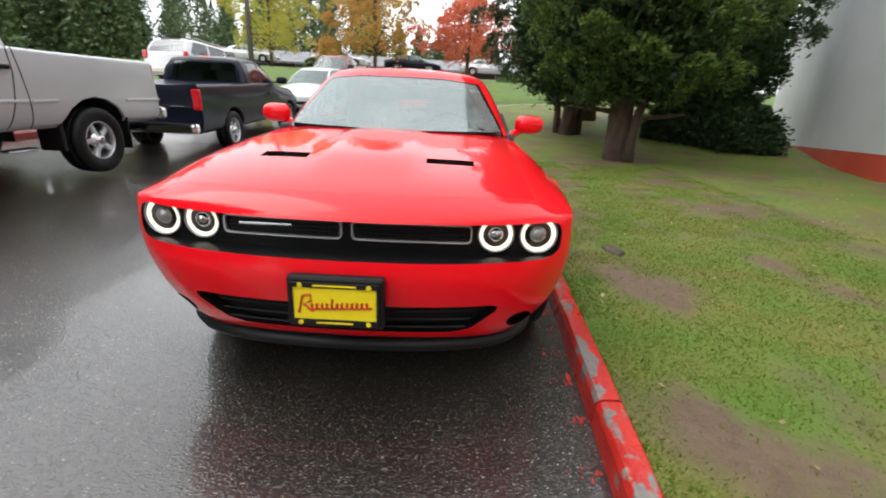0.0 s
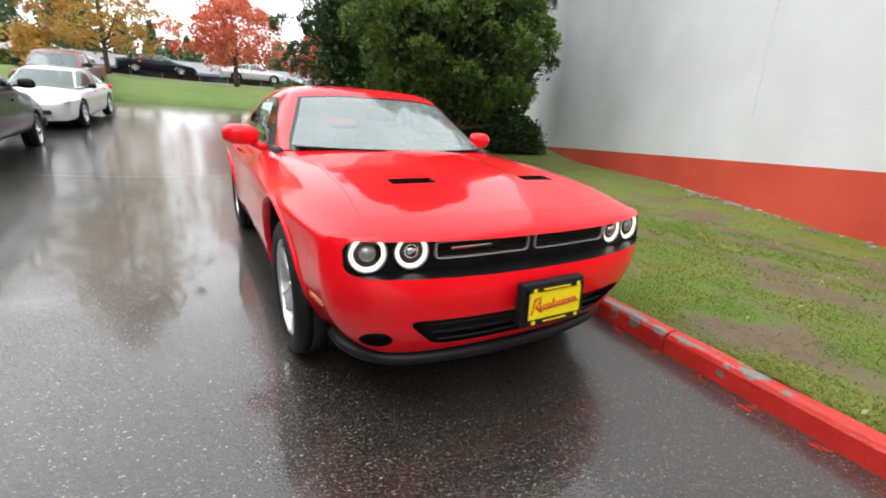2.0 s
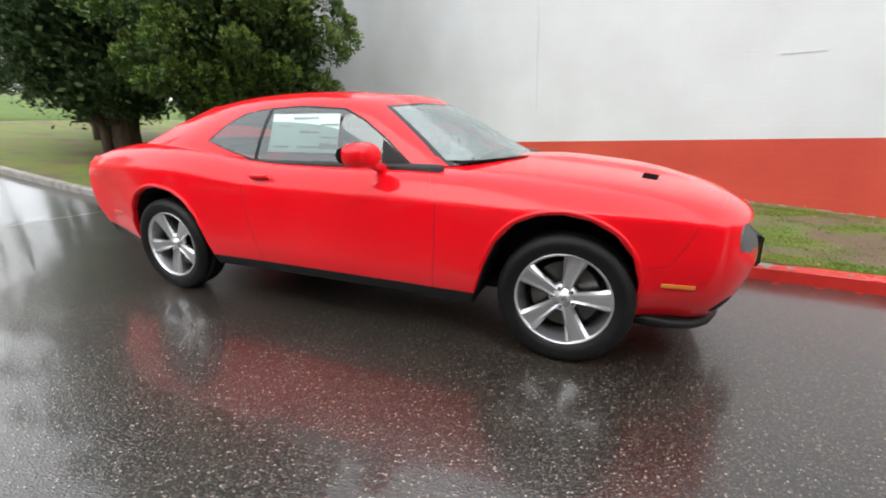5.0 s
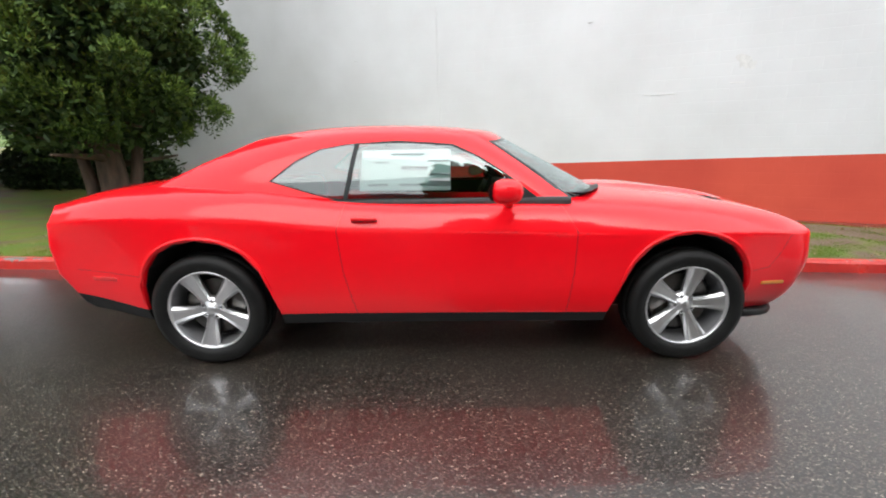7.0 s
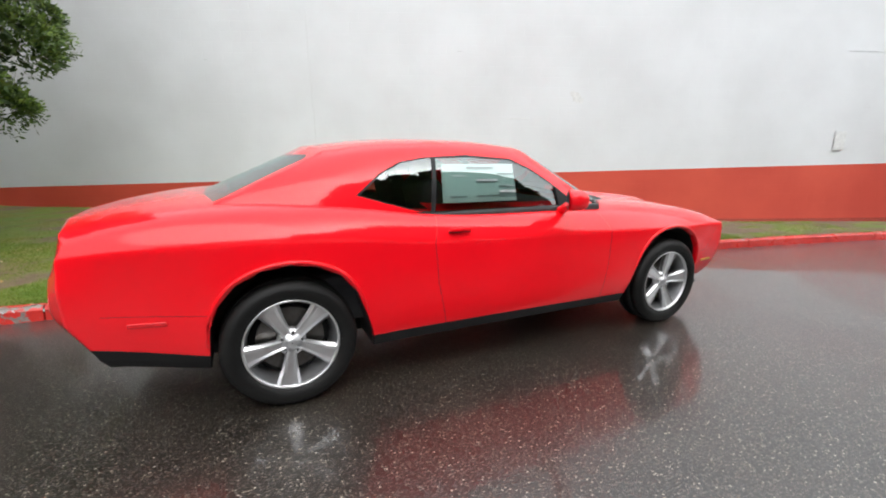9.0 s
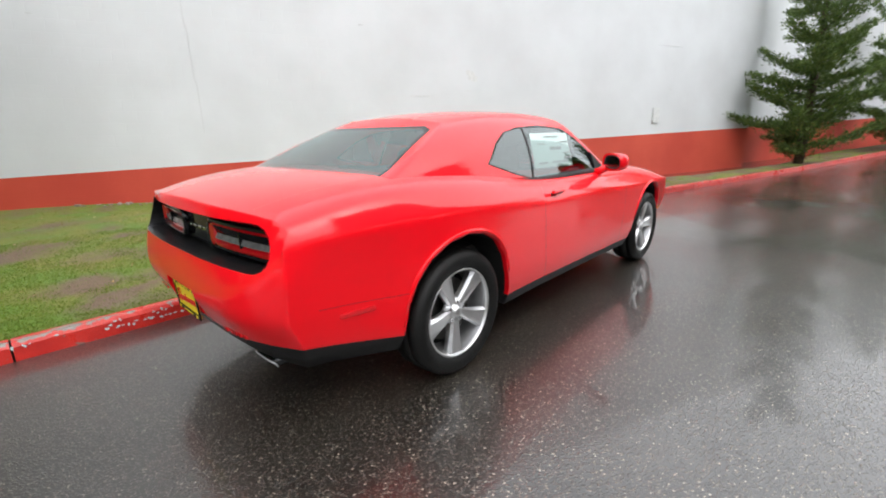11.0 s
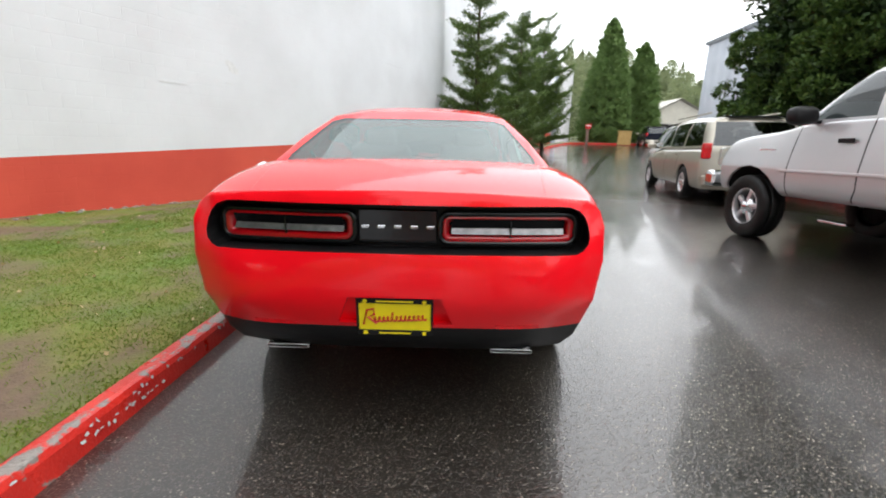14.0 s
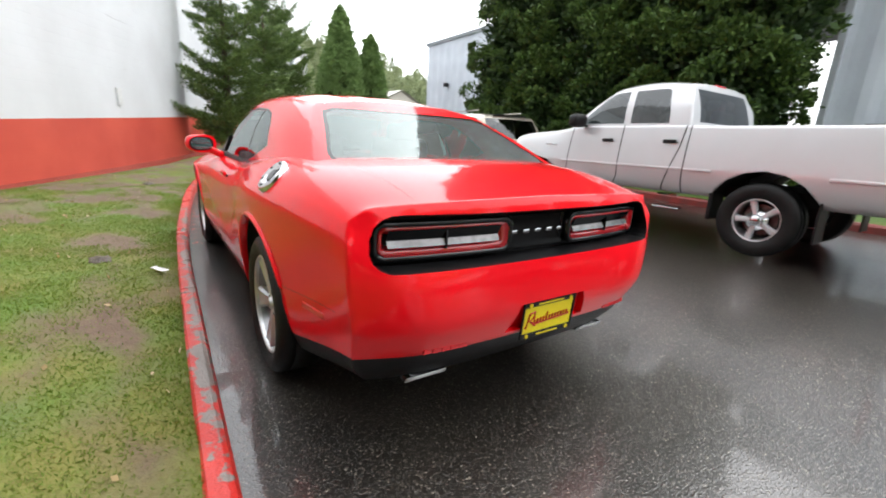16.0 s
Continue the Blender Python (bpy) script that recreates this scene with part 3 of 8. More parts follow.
def lawn_z(p, nn, d, w):
    """Height of the lawn d metres in from the kerb, in a strip w metres wide."""
    q = p + nn * d
    t = min(1, d / max(w, 0.1))
    edge = zg(q.x, q.y) + KH - 0.012
    foot = 0.23 - 0.033 * max(0, q.x + 2.0)
    near = max(0.0, min(1.0, (p.x + 8) / 4)) * max(0.0, min(1.0, (18 - p.x) / 8))
    foot = foot * near + edge * (1 - near)
    hump = 0.05 * math.sin(math.pi * min(1, t * 1.2)) * near
    return edge * (1 - t * t) + foot * t * t + hump + 0.025 * noise.noise(q * 0.9) + 0.008 * noise.noise(q * 4.5)


def strip_width(i):
    p, nn = KERB[i], KN[i]
    # distance from the kerb to the wall, or a broad verge where there is none
    den = nn.y - WB * nn.x
    d = (WA + WB * p.x - p.y) / den if abs(den) > 1e-3 else 30
    if p.x < -9.6:
        d = 9.0
    if p.x < -16:
        d = 7.0
    return max(0.6, min(d + 0.1, 16.0))


bm = bmesh.new()
LAWN_ROWS = [0.0, 0.004, 0.012, 0.025, 0.04, 0.06, 0.08, 0.1, 0.13, 0.16, 0.2, 0.24, 0.28, 0.33, 0.38, 0.43, 0.48, 0.54, 0.6, 0.66, 0.72, 0.78, 0.84, 0.9, 0.95, 1.0]
rows = []
lawn_w = [strip_width(i) for i in range(len(KERB))]
for _ in range(6):
    lawn_w = [lawn_w[i] if 0 < KERB[i].x < 34 else (lawn_w[max(0, i - 1)] + lawn_w[i] + lawn_w[min(len(lawn_w) - 1, i + 1)]) / 3 for i in range(len(lawn_w))]
for i, (p, nn) in enumerate(zip(KERB, KN)):
    w = lawn_w[i]
    rows.append([bm.verts.new((p.x + nn.x * (0.112 + t * w), p.y + nn.y * (0.112 + t * w), lawn_z(p, nn, t * w, w))) for t in LAWN_ROWS])
for a, b in zip(rows, rows[1:]):
    for k in range(len(LAWN_ROWS) - 1):
        bm.faces.new((a[k], b[k], b[k + 1], a[k + 1]))
def mud_at(p):
    """How bare the lawn is at a place, 0 to 1."""
    v = 0.46 + 0.6 * noise.noise(Vector((p[0] * 1.1, p[1] * 1.6, 3.1))) + 0.65 * noise.noise(Vector((p[0] * 3.0, p[1] * 3.6, 7.7)))
    v += 0.20 * max(0.0, min(1.0, (p[0] - 1.5) / 2.0))      # most worn near the corner
    v += 0.5 * max(0.0, 1 - math.hypot(p[0] + 5.6, (p[1] - 3.8) * 1.2) / 1.5)      # bare soil round the conifer
    return max(0.0, min(1.0, v))


lawn_grid = np.array([[tuple(v.co) for v in row] for row in rows])
lawn = part("lawn", bm, LAWN, smooth=True)
att = lawn.data.attributes.new("mud", "FLOAT", "POINT")
att.data.foreach_set("value", [mud_at(v.co) for v in lawn.data.vertices])
tagged(lawn, "patchy mown lawn with muddy bare spots beside the wall", "lawn", kind="structure")

# ---- car bodies: a cage of stations, smoothed, then cut into panels ----
from mathutils.bvhtree import BVHTree


def smoothed(verts, faces, creases, levels):
    """The smoothed form of a cage, as a bmesh. creases: {(i, j): sharpness}."""
    mesh = bpy.data.meshes.new("cage")
    mesh.from_pydata(verts, [], faces)
    mesh.update()
    if creases:
        att = mesh.attributes.new("crease_edge", "FLOAT", "EDGE")
        for e in mesh.edges:
            k = tuple(sorted(e.vertices))
            if k in creases:
                att.data[e.index].value = creases[k]
    ob = new("cage", mesh)
    mod = ob.modifiers.new("smooth", "SUBSURF")
    mod.levels = mod.render_levels = levels
    dg = bpy.context.evaluated_depsgraph_get()
    ev = ob.evaluated_get(dg)
    bm = bmesh.new()
    bm.from_mesh(ev.to_mesh())
    ev.to_mesh_clear()
    bpy.data.objects.remove(ob)
    bpy.data.meshes.remove(mesh)
    bmesh.ops.recalc_face_normals(bm, faces=bm.faces)
    return bm


def cage(stations, nose, tail, levels=3, crease_rows=(), end_crease=0.0, side=5, tail_sharp=1.0, folds=()):
    """stations: front to rear, each a half section from the sill (y > 0) over the crease (row `side`) to the middle (y = 0).
    nose, tail: (level, column) -> the point of the end face; levels 0 to side - 1, columns 1 to the middle."""
    k = len(stations[0])
    full = 2 * k - 1
    verts, faces, cr = [], [], {}
    for s in stations:
        verts += [Vector(p) for p in s] + [Vector((p[0], -p[1], p[2])) for p in reversed(s[:-1])]
    n = len(stations)
    for i in range(n - 1):
        for j in range(full - 1):
            a = i * full + j
            faces.append((a, a + 1, a + full + 1, a + full))
    for r, sharp in crease_rows:
        for j in (r, full - 1 - r):
            for i in range(n - 1):
                cr[(i * full + j, (i + 1) * full + j)] = sharp
    for base, fn in ((0, nose), ((n - 1) * full, tail)):
        cols = full - 2 * side
        mid = cols // 2
        grid = []
        for lv in range(side):
            row = [base + lv]
            for c in range(1, cols - 1):
                h = min(c, cols - 1 - c)
                p = Vector(fn(lv, h))
                if c > mid:
                    p.y = -p.y
                verts.append(p)
                row.append(len(verts) - 1)
            row.append(base + full - 1 - lv)
            grid.append(row)
        grid.append([base + side + c for c in range(cols)])
        for a, b in zip(grid, grid[1:]):
            for c in range(cols - 1):
                faces.append((a[c], a[c + 1], b[c + 1], b[c]))
        for lv, sharp in folds if base else ():      # level folds across the tail
            for a, b in zip(grid[lv], grid[lv][1:]):
                cr[tuple(sorted((a, b)))] = sharp
        sharp_end = end_crease if base == 0 else end_crease * tail_sharp
        if sharp_end:
            for a, b in zip(grid[-1], grid[-1][1:]):
                cr[tuple(sorted((a, b)))] = sharp_end
    return smoothed(verts, faces, cr, levels)


def lookup(x, table):
    """Linear look-up in rows of (x, value), in any order."""
    t = sorted(table)
    return float(np.interp(x, [r[0] for r in t], [r[1] for r in t]))


PROJ = {"side": (0, 2), "front": (1, 2), "top": (0, 1)}
AXIS = {"side": Vector((0, 1, 0)), "front": Vector((1, 0, 0)), "top": Vector((0, 0, 1))}


def inside(poly, u, v):
    s = 0
    for (a, b), (c, d) in zip(poly, poly[1:] + poly[:1]):
        w = (c - a) * (v - b) - (d - b) * (u - a)
        if abs(w) < 1e-9:
            continue
        if s and (w > 0) != (s > 0):
            return False
        s = w
    return True


def carve(bm, poly, view, cond):
    """Cuts the faces that meet cond along a convex outline, seen from the side, the front or above; returns those inside."""
    i, j = PROJ[view]
    lo_u, hi_u = min(p[0] for p in poly) - 1e-4, max(p[0] for p in poly) + 1e-4
    lo_v, hi_v = min(p[1] for p in poly) - 1e-4, max(p[1] for p in poly) + 1e-4
    def near():
        out = []
        for f in bm.faces:
            us, vs = [v.co[i] for v in f.verts], [v.co[j] for v in f.verts]
            if max(us) > lo_u and min(us) < hi_u and max(vs) > lo_v and min(vs) < hi_v and cond(f):
                out.append(f)
        return out
    for (a, b), (c, d) in zip(poly, poly[1:] + poly[:1]):
        fs = near()
        if not fs:
            return []
        co, e = Vector((0, 0, 0)), Vector((0, 0, 0))
        co[i], co[j] = a, b
        e[i], e[j] = c - a, d - b
        geom = list({v for f in fs for v in f.verts}) + list({x for f in fs for x in f.edges}) + fs
        bmesh.ops.bisect_plane(bm, geom=geom, dist=1e-5, plane_co=co, plane_no=e.cross(AXIS[view]).normalized())
    out = []
    for f in near():
        c = f.calc_center_median()
        if inside(poly, c[i], c[j]):
            out.append(f)
    return out


def seam(bm, line, view, cond, width, lay, value):
    """A panel gap along a line."""
    for (a, b), (c, d) in zip(line, line[1:]):
        e = Vector((c - a, d - b))
        n = Vector((-e.y, e.x)).normalized() * width / 2
        for f in carve(bm, [(a + n.x, b + n.y), (c + n.x, d + n.y), (c - n.x, d - n.y), (a - n.x, b - n.y)], view, cond):
            f[lay] = value


def hollow(bm, faces, vec, lay, wall, floor):
    """Sinks faces by vec: the walls and the floor get part numbers of their own."""
    ret = bmesh.ops.extrude_face_region(bm, geom=list(faces))
    moved = [g for g in ret["geom"] if isinstance(g, bmesh.types.BMVert)]
    floor_faces = [g for g in ret["geom"] if isinstance(g, bmesh.types.BMFace)]
    rim = {f for v in moved for f in v.link_faces} - set(floor_faces)
    for v in moved:
        v.co += Vector(vec)
    bmesh.ops.delete(bm, geom=[f for f in faces if f.is_valid], context="FACES_ONLY")
    for f in rim:
        if f.is_valid:
            f[lay] = wall
    for f in floor_faces:
        f[lay] = floor
    return floor_faces


def open_rim(bm, edges, inward, lay, value, flare=0.0):
    """Turns the rim of an opening inwards, as a lip or a wheel well."""
    ret = bmesh.ops.extrude_edge_only(bm, edges=edges)
    vs = [g for g in ret["geom"] if isinstance(g, bmesh.types.BMVert)]
    for v in vs:
        v.co += inward(v.co)
    for g in ret["geom"]:
        if isinstance(g, bmesh.types.BMFace):
            g[lay] = value
    return [g for g in ret["geom"] if isinstance(g, bmesh.types.BMEdge) and all(v in set(vs) for v in g.verts)]


def pieces(fs):
    """Faces sorted into connected pieces."""
    todo, out = set(fs), []
    while todo:
        heap, got = [todo.pop()], []
        while heap:
            f = heap.pop()
            got.append(f)
            for v in f.verts:
                for g in v.link_faces:
                    if g in todo:
                        todo.discard(g)
                        heap.append(g)
        out.append(got)
    return sorted(out, key=len, reverse=True)


def split(bm, lay, skins, table, parent):
    """Turns numbered faces into parts. skins: the numbers that share one smooth skin. table: number -> (name, material, label)."""
    bm.normal_update()
    nrm = {}
    for v in bm.verts:
        s = Vector((0, 0, 0))
        for f in v.link_faces:
            if f[lay] in skins:
                s += f.normal * f.calc_area()
        nrm[v] = s.normalized() if s.length > 1e-12 else Vector((0, 0, 1))
    groups = {}
    for f in bm.faces:
        groups.setdefault(f[lay], []).append(f)
    made = {}
    for num, fs in groups.items():
        if num not in table or table[num] is None:
            continue
        name, material, label = table[num]
        for piece in pieces(fs):
            ids, verts, normals, faces = {}, [], [], []
            for f in piece:
                row = []
                for v in f.verts:
                    if v not in ids:
                        ids[v] = len(verts)
                        verts.append(v.co.copy())
                        normals.append(nrm[v])
                    row.append(ids[v])
                faces.append(row)
            ob = raw(name, verts, faces, material, parent, label, smooth=num in skins)
            if num in skins:
                ob.data.normals_split_custom_set_from_vertices(normals)
            made.setdefault(num, []).append(ob)
    return made


def tyre_bm(r, rim_r, w):
    return lathe([(rim_r, -w * 0.42), (rim_r + 0.012, -w * 0.47), (rim_r + (r - rim_r) * 0.5, -w * 0.53), (r - 0.035, -w * 0.5), (r - 0.012, -w * 0.44), (r - 0.003, -w * 0.34), (r - 0.003, -w * 0.2), (r - 0.01, -w * 0.19), (r - 0.01, -w * 0.17), (r, -w * 0.16), (r, 0),
                  (r, w * 0.16), (r - 0.01, w * 0.17), (r - 0.01, w * 0.19), (r - 0.003, w * 0.2), (r - 0.003, w * 0.34), (r - 0.012, w * 0.44), (r - 0.035, w * 0.5), (rim_r + (r - rim_r) * 0.5, w * 0.53), (rim_r + 0.012, w * 0.47), (rim_r, w * 0.42)], 56)


def spoke_bm(r0, r1, w0, wm, w1, face0, face1, depth, dish=0.0):
    """A spoke pointing up (z), its outer face towards -y."""
    bm = bmesh.new()
    rows = []
    for t in (0.0, 0.2, 0.45, 0.7, 0.9, 1.0):
        r = r0 + (r1 - r0) * t
        w = (w0 + (wm - w0) * min(1, t / 0.55)) if t < 0.55 else wm + (w1 - wm) * (t - 0.55) / 0.45
        y = face0 + (face1 - face0) * t
        rows.append([bm.verts.new(p) for p in ((-w * 0.42, y + depth, r), (-w / 2, y + 0.016, r), (-w * 0.36, y, r), (-w * 0.2, y + dish, r), (w * 0.2, y + dish, r), (w * 0.36, y, r), (w / 2, y + 0.016, r), (w * 0.42, y + depth, r))])
    for a, b in zip(rows, rows[1:]):
        for k in range(8):
            bm.faces.new((a[k], a[(k + 1) % 8], b[(k + 1) % 8], b[k]))
    bm.faces.new(rows[0])
    bm.faces.new(list(reversed(rows[-1])))
    bmesh.ops.recalc_face_normals(bm, faces=bm.faces)
    return bm


def wheel(parent, x, y, z, r, rim_r, w, spokes=5, style="wide", turn=0.0):
    """A wheel under a car; its outer side is that of the sign of y."""
    out = -1 if y < 0 else 1
    hub = new("wheel")
    hub.parent = parent
    hub.matrix_basis = Matrix.Translation((x, y, z)) @ Matrix.Rotation(0 if out < 0 else math.pi, 4, "Z") @ Matrix.Rotation(turn, 4, "Y")
    part("tyre", tyre_bm(r, rim_r, w), TYRE, hub, "wet black rubber tyre", True)
    f = -w * 0.42
    part("rim", lathe([(rim_r + 0.001, f - 0.004), (rim_r - 0.004, f - 0.008), (rim_r - 0.010, f - 0.004), (rim_r - 0.013, f + 0.014)], 56), ALLOY, hub, "satin silver alloy rim", True)
    part("rim_barrel", lathe([(rim_r - 0.013, f + 0.014), (rim_r - 0.026, f + 0.05), (rim_r - 0.035, w * 0.42)], 56), ALLOYD, hub, "dark inner rim", True)
    part("brake_disc", lathe([(0.02, 0.0), (rim_r * 0.72, 0.0), (rim_r * 0.72, 0.02), (0.02, 0.02)], 32), STEEL, hub)
    part("inner_cover", lathe([(0.005, 0.05), (rim_r - 0.03, 0.05)], 32), DARK, hub)
    if style == "wide":
        base = spoke_bm(0.03, rim_r - 0.004, 0.052, 0.086, 0.138, f + 0.030, f + 0.004, 0.05, 0.006)
        mesh = bpy.data.meshes.new("spoke")
        base.to_mesh(mesh)
        base.free()
        for i in range(spokes):
            s = link("spoke", mesh, ALLOY if i == 0 else None, hub)
            s.matrix_basis = Matrix.Rotation(2 * math.pi * i / spokes, 4, "Y")
        part("hub_cap", lathe([(0.004, f + 0.012), (0.024, f + 0.012), (0.030, f + 0.018), (0.032, f + 0.03), (0.075, f + 0.036), (0.08, f + 0.07)], 28), ALLOY, hub, "", True)
        nut = bpy.data.meshes.new("lug_nut")
        nb = lathe([(0.001, f + 0.012), (0.008, f + 0.013), (0.011, f + 0.02), (0.011, f + 0.045)], 8)
        nb.to_mesh(nut)
        nb.free()
        for i in range(spokes):
            s = link("lug_nut", nut, CHROME if i == 0 else None, hub)
            a = 2 * math.pi * (i + 0.5) / spokes
            s.matrix_basis = Matrix.Translation((0.055 * math.sin(a), 0.012, 0.055 * math.cos(a)))
    else:
        base = spoke_bm(0.06, rim_r - 0.012, 0.07, 0.06, 0.085, f + 0.02, f + 0.03, 0.05, -0.004)
        mesh = bpy.data.meshes.new("spoke")
        base.to_mesh(mesh)
        base.free()
        for i in range(spokes):
            s = link("spoke", mesh, TRIM if i == 0 else None, hub)
            s.matrix_basis = Matrix.Rotation(2 * math.pi * i / spokes, 4, "Y")
        part("hub_cap", lathe([(0.003, f - 0.03), (0.05, f - 0.028), (0.062, f - 0.005), (0.066, f + 0.02), (0.105, f + 0.022), (0.11, f + 0.08)], 28), CHROME, hub, "chrome hub cap", True)
    return hub

# ---- the red coupe ----
coupe = thing("coupe", "glossy wet red two-door muscle coupe with lit halo headlights", "car")
CZ = [(2.4, 0.812), (2.0, 0.825), (1.33, 0.832), (0.68, 0.842), (0, 0.852), (-0.63, 0.862), (-0.8, 0.876), (-1.02, 0.912), (-1.19, 0.935), (-1.45, 0.95), (-1.8, 0.95), (-2.3, 0.93), (-2.5, 0.90)]
CY = [(2.4, 0.878), (2.2, 0.912), (2.0, 0.932), (1.5, 0.965), (1.0, 0.957), (0.4, 0.947), (-0.3, 0.943), (-0.7, 0.942), (-1.1, 0.957), (-1.5, 0.972), (-1.9, 0.952), (-2.2, 0.918), (-2.36, 0.888), (-2.5, 0.842)]
SY = [(2.4, 0.60), (2.18, 0.68), (1.9, 0.72), (1.5, 0.745), (1.1, 0.765), (0.7, 0.795), (0.2, 0.815), (-0.7, 0.812), (-1.0, 0.805), (-1.3, 0.79), (-1.6, 0.785), (-2.0, 0.79), (-2.3, 0.79), (-2.5, 0.775)]
SZ = [(2.4, 0.805), (2.27, 0.872), (2.0, 0.928), (1.8, 0.952), (1.5, 0.98), (1.1, 1.008), (0.7, 1.02), (-0.3, 1.016), (-0.63, 1.03), (-1.0, 1.09), (-1.3, 1.12), (-1.6, 1.132), (-2.0, 1.12), (-2.3, 1.07), (-2.5, 1.0)]
MZ = [(2.4, 0.80), (2.27, 0.876), (2.1, 0.925), (1.82, 0.975), (1.59, 1.004), (1.37, 1.026), (1.1, 1.048), (0.7, 1.06), (-1.4, 1.14), (-1.7, 1.15), (-2.0, 1.14), (-2.3, 1.098), (-2.5, 1.03)]


def bend(x, y, e=2.8):
    """How far the nose and the tail curve back towards the corners."""
    f = max(0.0, min(1.0, (x - 1.55) / 0.8)) ** 1.4 * 0.21
    r = max(0.0, min(1.0, (-x - 1.7) / 0.75)) ** 1.4 * 0.145
    q = (abs(y) / 0.9) ** 2.8
    return x - f * q + r * min(1.15, (abs(y) / 0.93) ** e)


def section(x):
    nose, tail = max(0, min(1, (x - 1.5) / 0.85)), max(0, min(1, (-x - 1.75) / 0.7))
    cy, cz = lookup(x, CY), lookup(x, CZ)
    sy, sz, mz = lookup(x, SY), lookup(x, SZ), lookup(x, MZ)
    low = [(0.880, 0.262), (0.915, 0.34), (0.937, 0.45), (0.944, 0.58), (0.948, 0.71)]
    lown = [(0.63, 0.225), (0.75, 0.30), (0.85, 0.43), (0.893, 0.575), (0.902, 0.665)]
    lowt = [(0.74, 0.325), (0.79, 0.385), (0.812, 0.47), (0.832, 0.59), (0.855, 0.76)]
    wide = cy / 0.945
    pts = []
    for a, b, c in zip(low, lown, lowt):
        y = a[0] * wide * (1 - nose - tail) + b[0] * nose + c[0] * tail
        z = a[1] * (1 - nose - tail) + b[1] * nose + c[1] * tail
        pts.append((y, z))
    pts.append((cy, cz))
    pts.append((cy * 0.5 + sy * 0.5 + 0.022 * (1 - nose * 0.7), cz * 0.42 + sz * 0.58))
    pts.append((sy, sz))
    pts.append((sy * 0.5, mz * 0.75 + sz * 0.25))
    pts.append((0.0, mz))
    # the bumpers tuck in low down and the rear one swells at its middle
    dx = [nose ** 2 * a + tail ** 2 * b for a, b in zip((-0.22, -0.13, -0.05, -0.012, 0, 0, 0, 0, 0, 0), (0.08, 0.04, 0.0, -0.05, -0.055, -0.04, -0.03, -0.028, -0.028, -0.028))]
    return [(bend(x, y, 6.5 if 3 < i < 6 else 5.4 if i == 3 else 3.4) + d, y, z) for i, ((y, z), d) in enumerate(zip(pts, dx))]


SX = (2.375, 2.28, 2.1, 1.85, 1.5, 1.1, 0.7, 0.2, -0.3, -0.68, -0.95, -1.2, -1.5, -1.85, -2.15, -2.38, -2.475)
NOSE_X = (2.22, 2.30, 2.38, 2.425, 2.418)
NOSE_Z = (0.225, 0.30, 0.43, 0.575, 0.65)
TAIL_X = (-2.41, -2.475, -2.535, -2.582, -2.572)
TAIL_Z = (0.325, 0.385, 0.47, 0.60, 0.77)
COLS = (0.9, 0.76, 0.58, 0.32, 0.0)


def nose_pt(lv, c):
    y = COLS[c] * (0.80 + 0.05 * lv)
    x = NOSE_X[lv]
    return (x - 0.21 * (y / 0.9) ** 2.8, y, NOSE_Z[lv])


def tail_pt(lv, c):
    y = COLS[c] * (0.73 + 0.05 * lv)
    return (TAIL_X[lv] + 0.138 * (y / 0.93) ** (3.4 if lv < 3 else 5.6), y, TAIL_Z[lv])


bm = cage([section(x) for x in SX], nose_pt, tail_pt, 3, ((5, 0.5),), 0.35, tail_sharp=0.4, folds=((4, 0.15), (3, 0.3)))
for v in bm.verts:          # a low bulge along the hood, between the scoops
    if 0.95 < v.co.x < 2.15 and v.co.z > 0.85 and abs(v.co.y) < 0.6:
        rise_ = max(0.0, min(1.0, (0.262 - abs(v.co.y)) / 0.07)) * max(0.0, min(1.0, (2.15 - v.co.x) / 0.35, (v.co.x - 0.95) / 0.45))
        v.co.z += 0.022 * rise_ * rise_ * (3 - 2 * rise_)
lay = bm.faces.layers.int.new("part")
BODY, FENDER_WELL, GRILLE_W, GRILLE, INTAKE_W, INTAKE, TAIL_W, TAIL, SKIRT, LINE, DOOR_R, DOOR_L, HOOD, TRUNK, FBUMP, RBUMP, VALANCE, POCKET_W, POCKET, SCOOP_W, SCOOP, FOG_W, FOG = range(23)
right = lambda f: f.calc_center_median().y < 0
ARCH_R = [(-1.885, 0.22), (-1.88, 0.40), (-1.868, 0.52), (-1.825, 0.63), (-1.74, 0.73), (-1.62, 0.793), (-1.48, 0.815), (-1.34, 0.793), (-1.22, 0.73), (-1.13, 0.62), (-1.08, 0.49), (-1.04, 0.36), (-1.03, 0.22)]
ARCH_F = [(0.955, 0.22), (0.975, 0.33), (1.03, 0.49), (1.10, 0.645), (1.20, 0.755), (1.32, 0.808), (1.44, 0.822), (1.57, 0.80), (1.69, 0.735), (1.775, 0.63), (1.815, 0.50), (1.81, 0.38), (1.79, 0.2)]
for poly in (ARCH_R, ARCH_F):
    for sgn in (-1, 1):
        cut = carve(bm, poly, "side", lambda f: f.calc_center_median().y * sgn > 0.5)
        rim = [e for f in cut for e in f.edges if len([g for g in e.link_faces if g in set(cut)]) == 1 and len(e.link_faces) == 2]
        bmesh.ops.delete(bm, geom=cut, context="FACES")
        rim = [e for e in rim if e.is_valid]
        lip = open_rim(bm, rim, lambda co: Vector((0, -sgn * 0.03, 0)), lay, BODY)
        open_rim(bm, lip, lambda co: Vector((0, -co.y + sgn * 0.45, 0)), lay, FENDER_WELL)

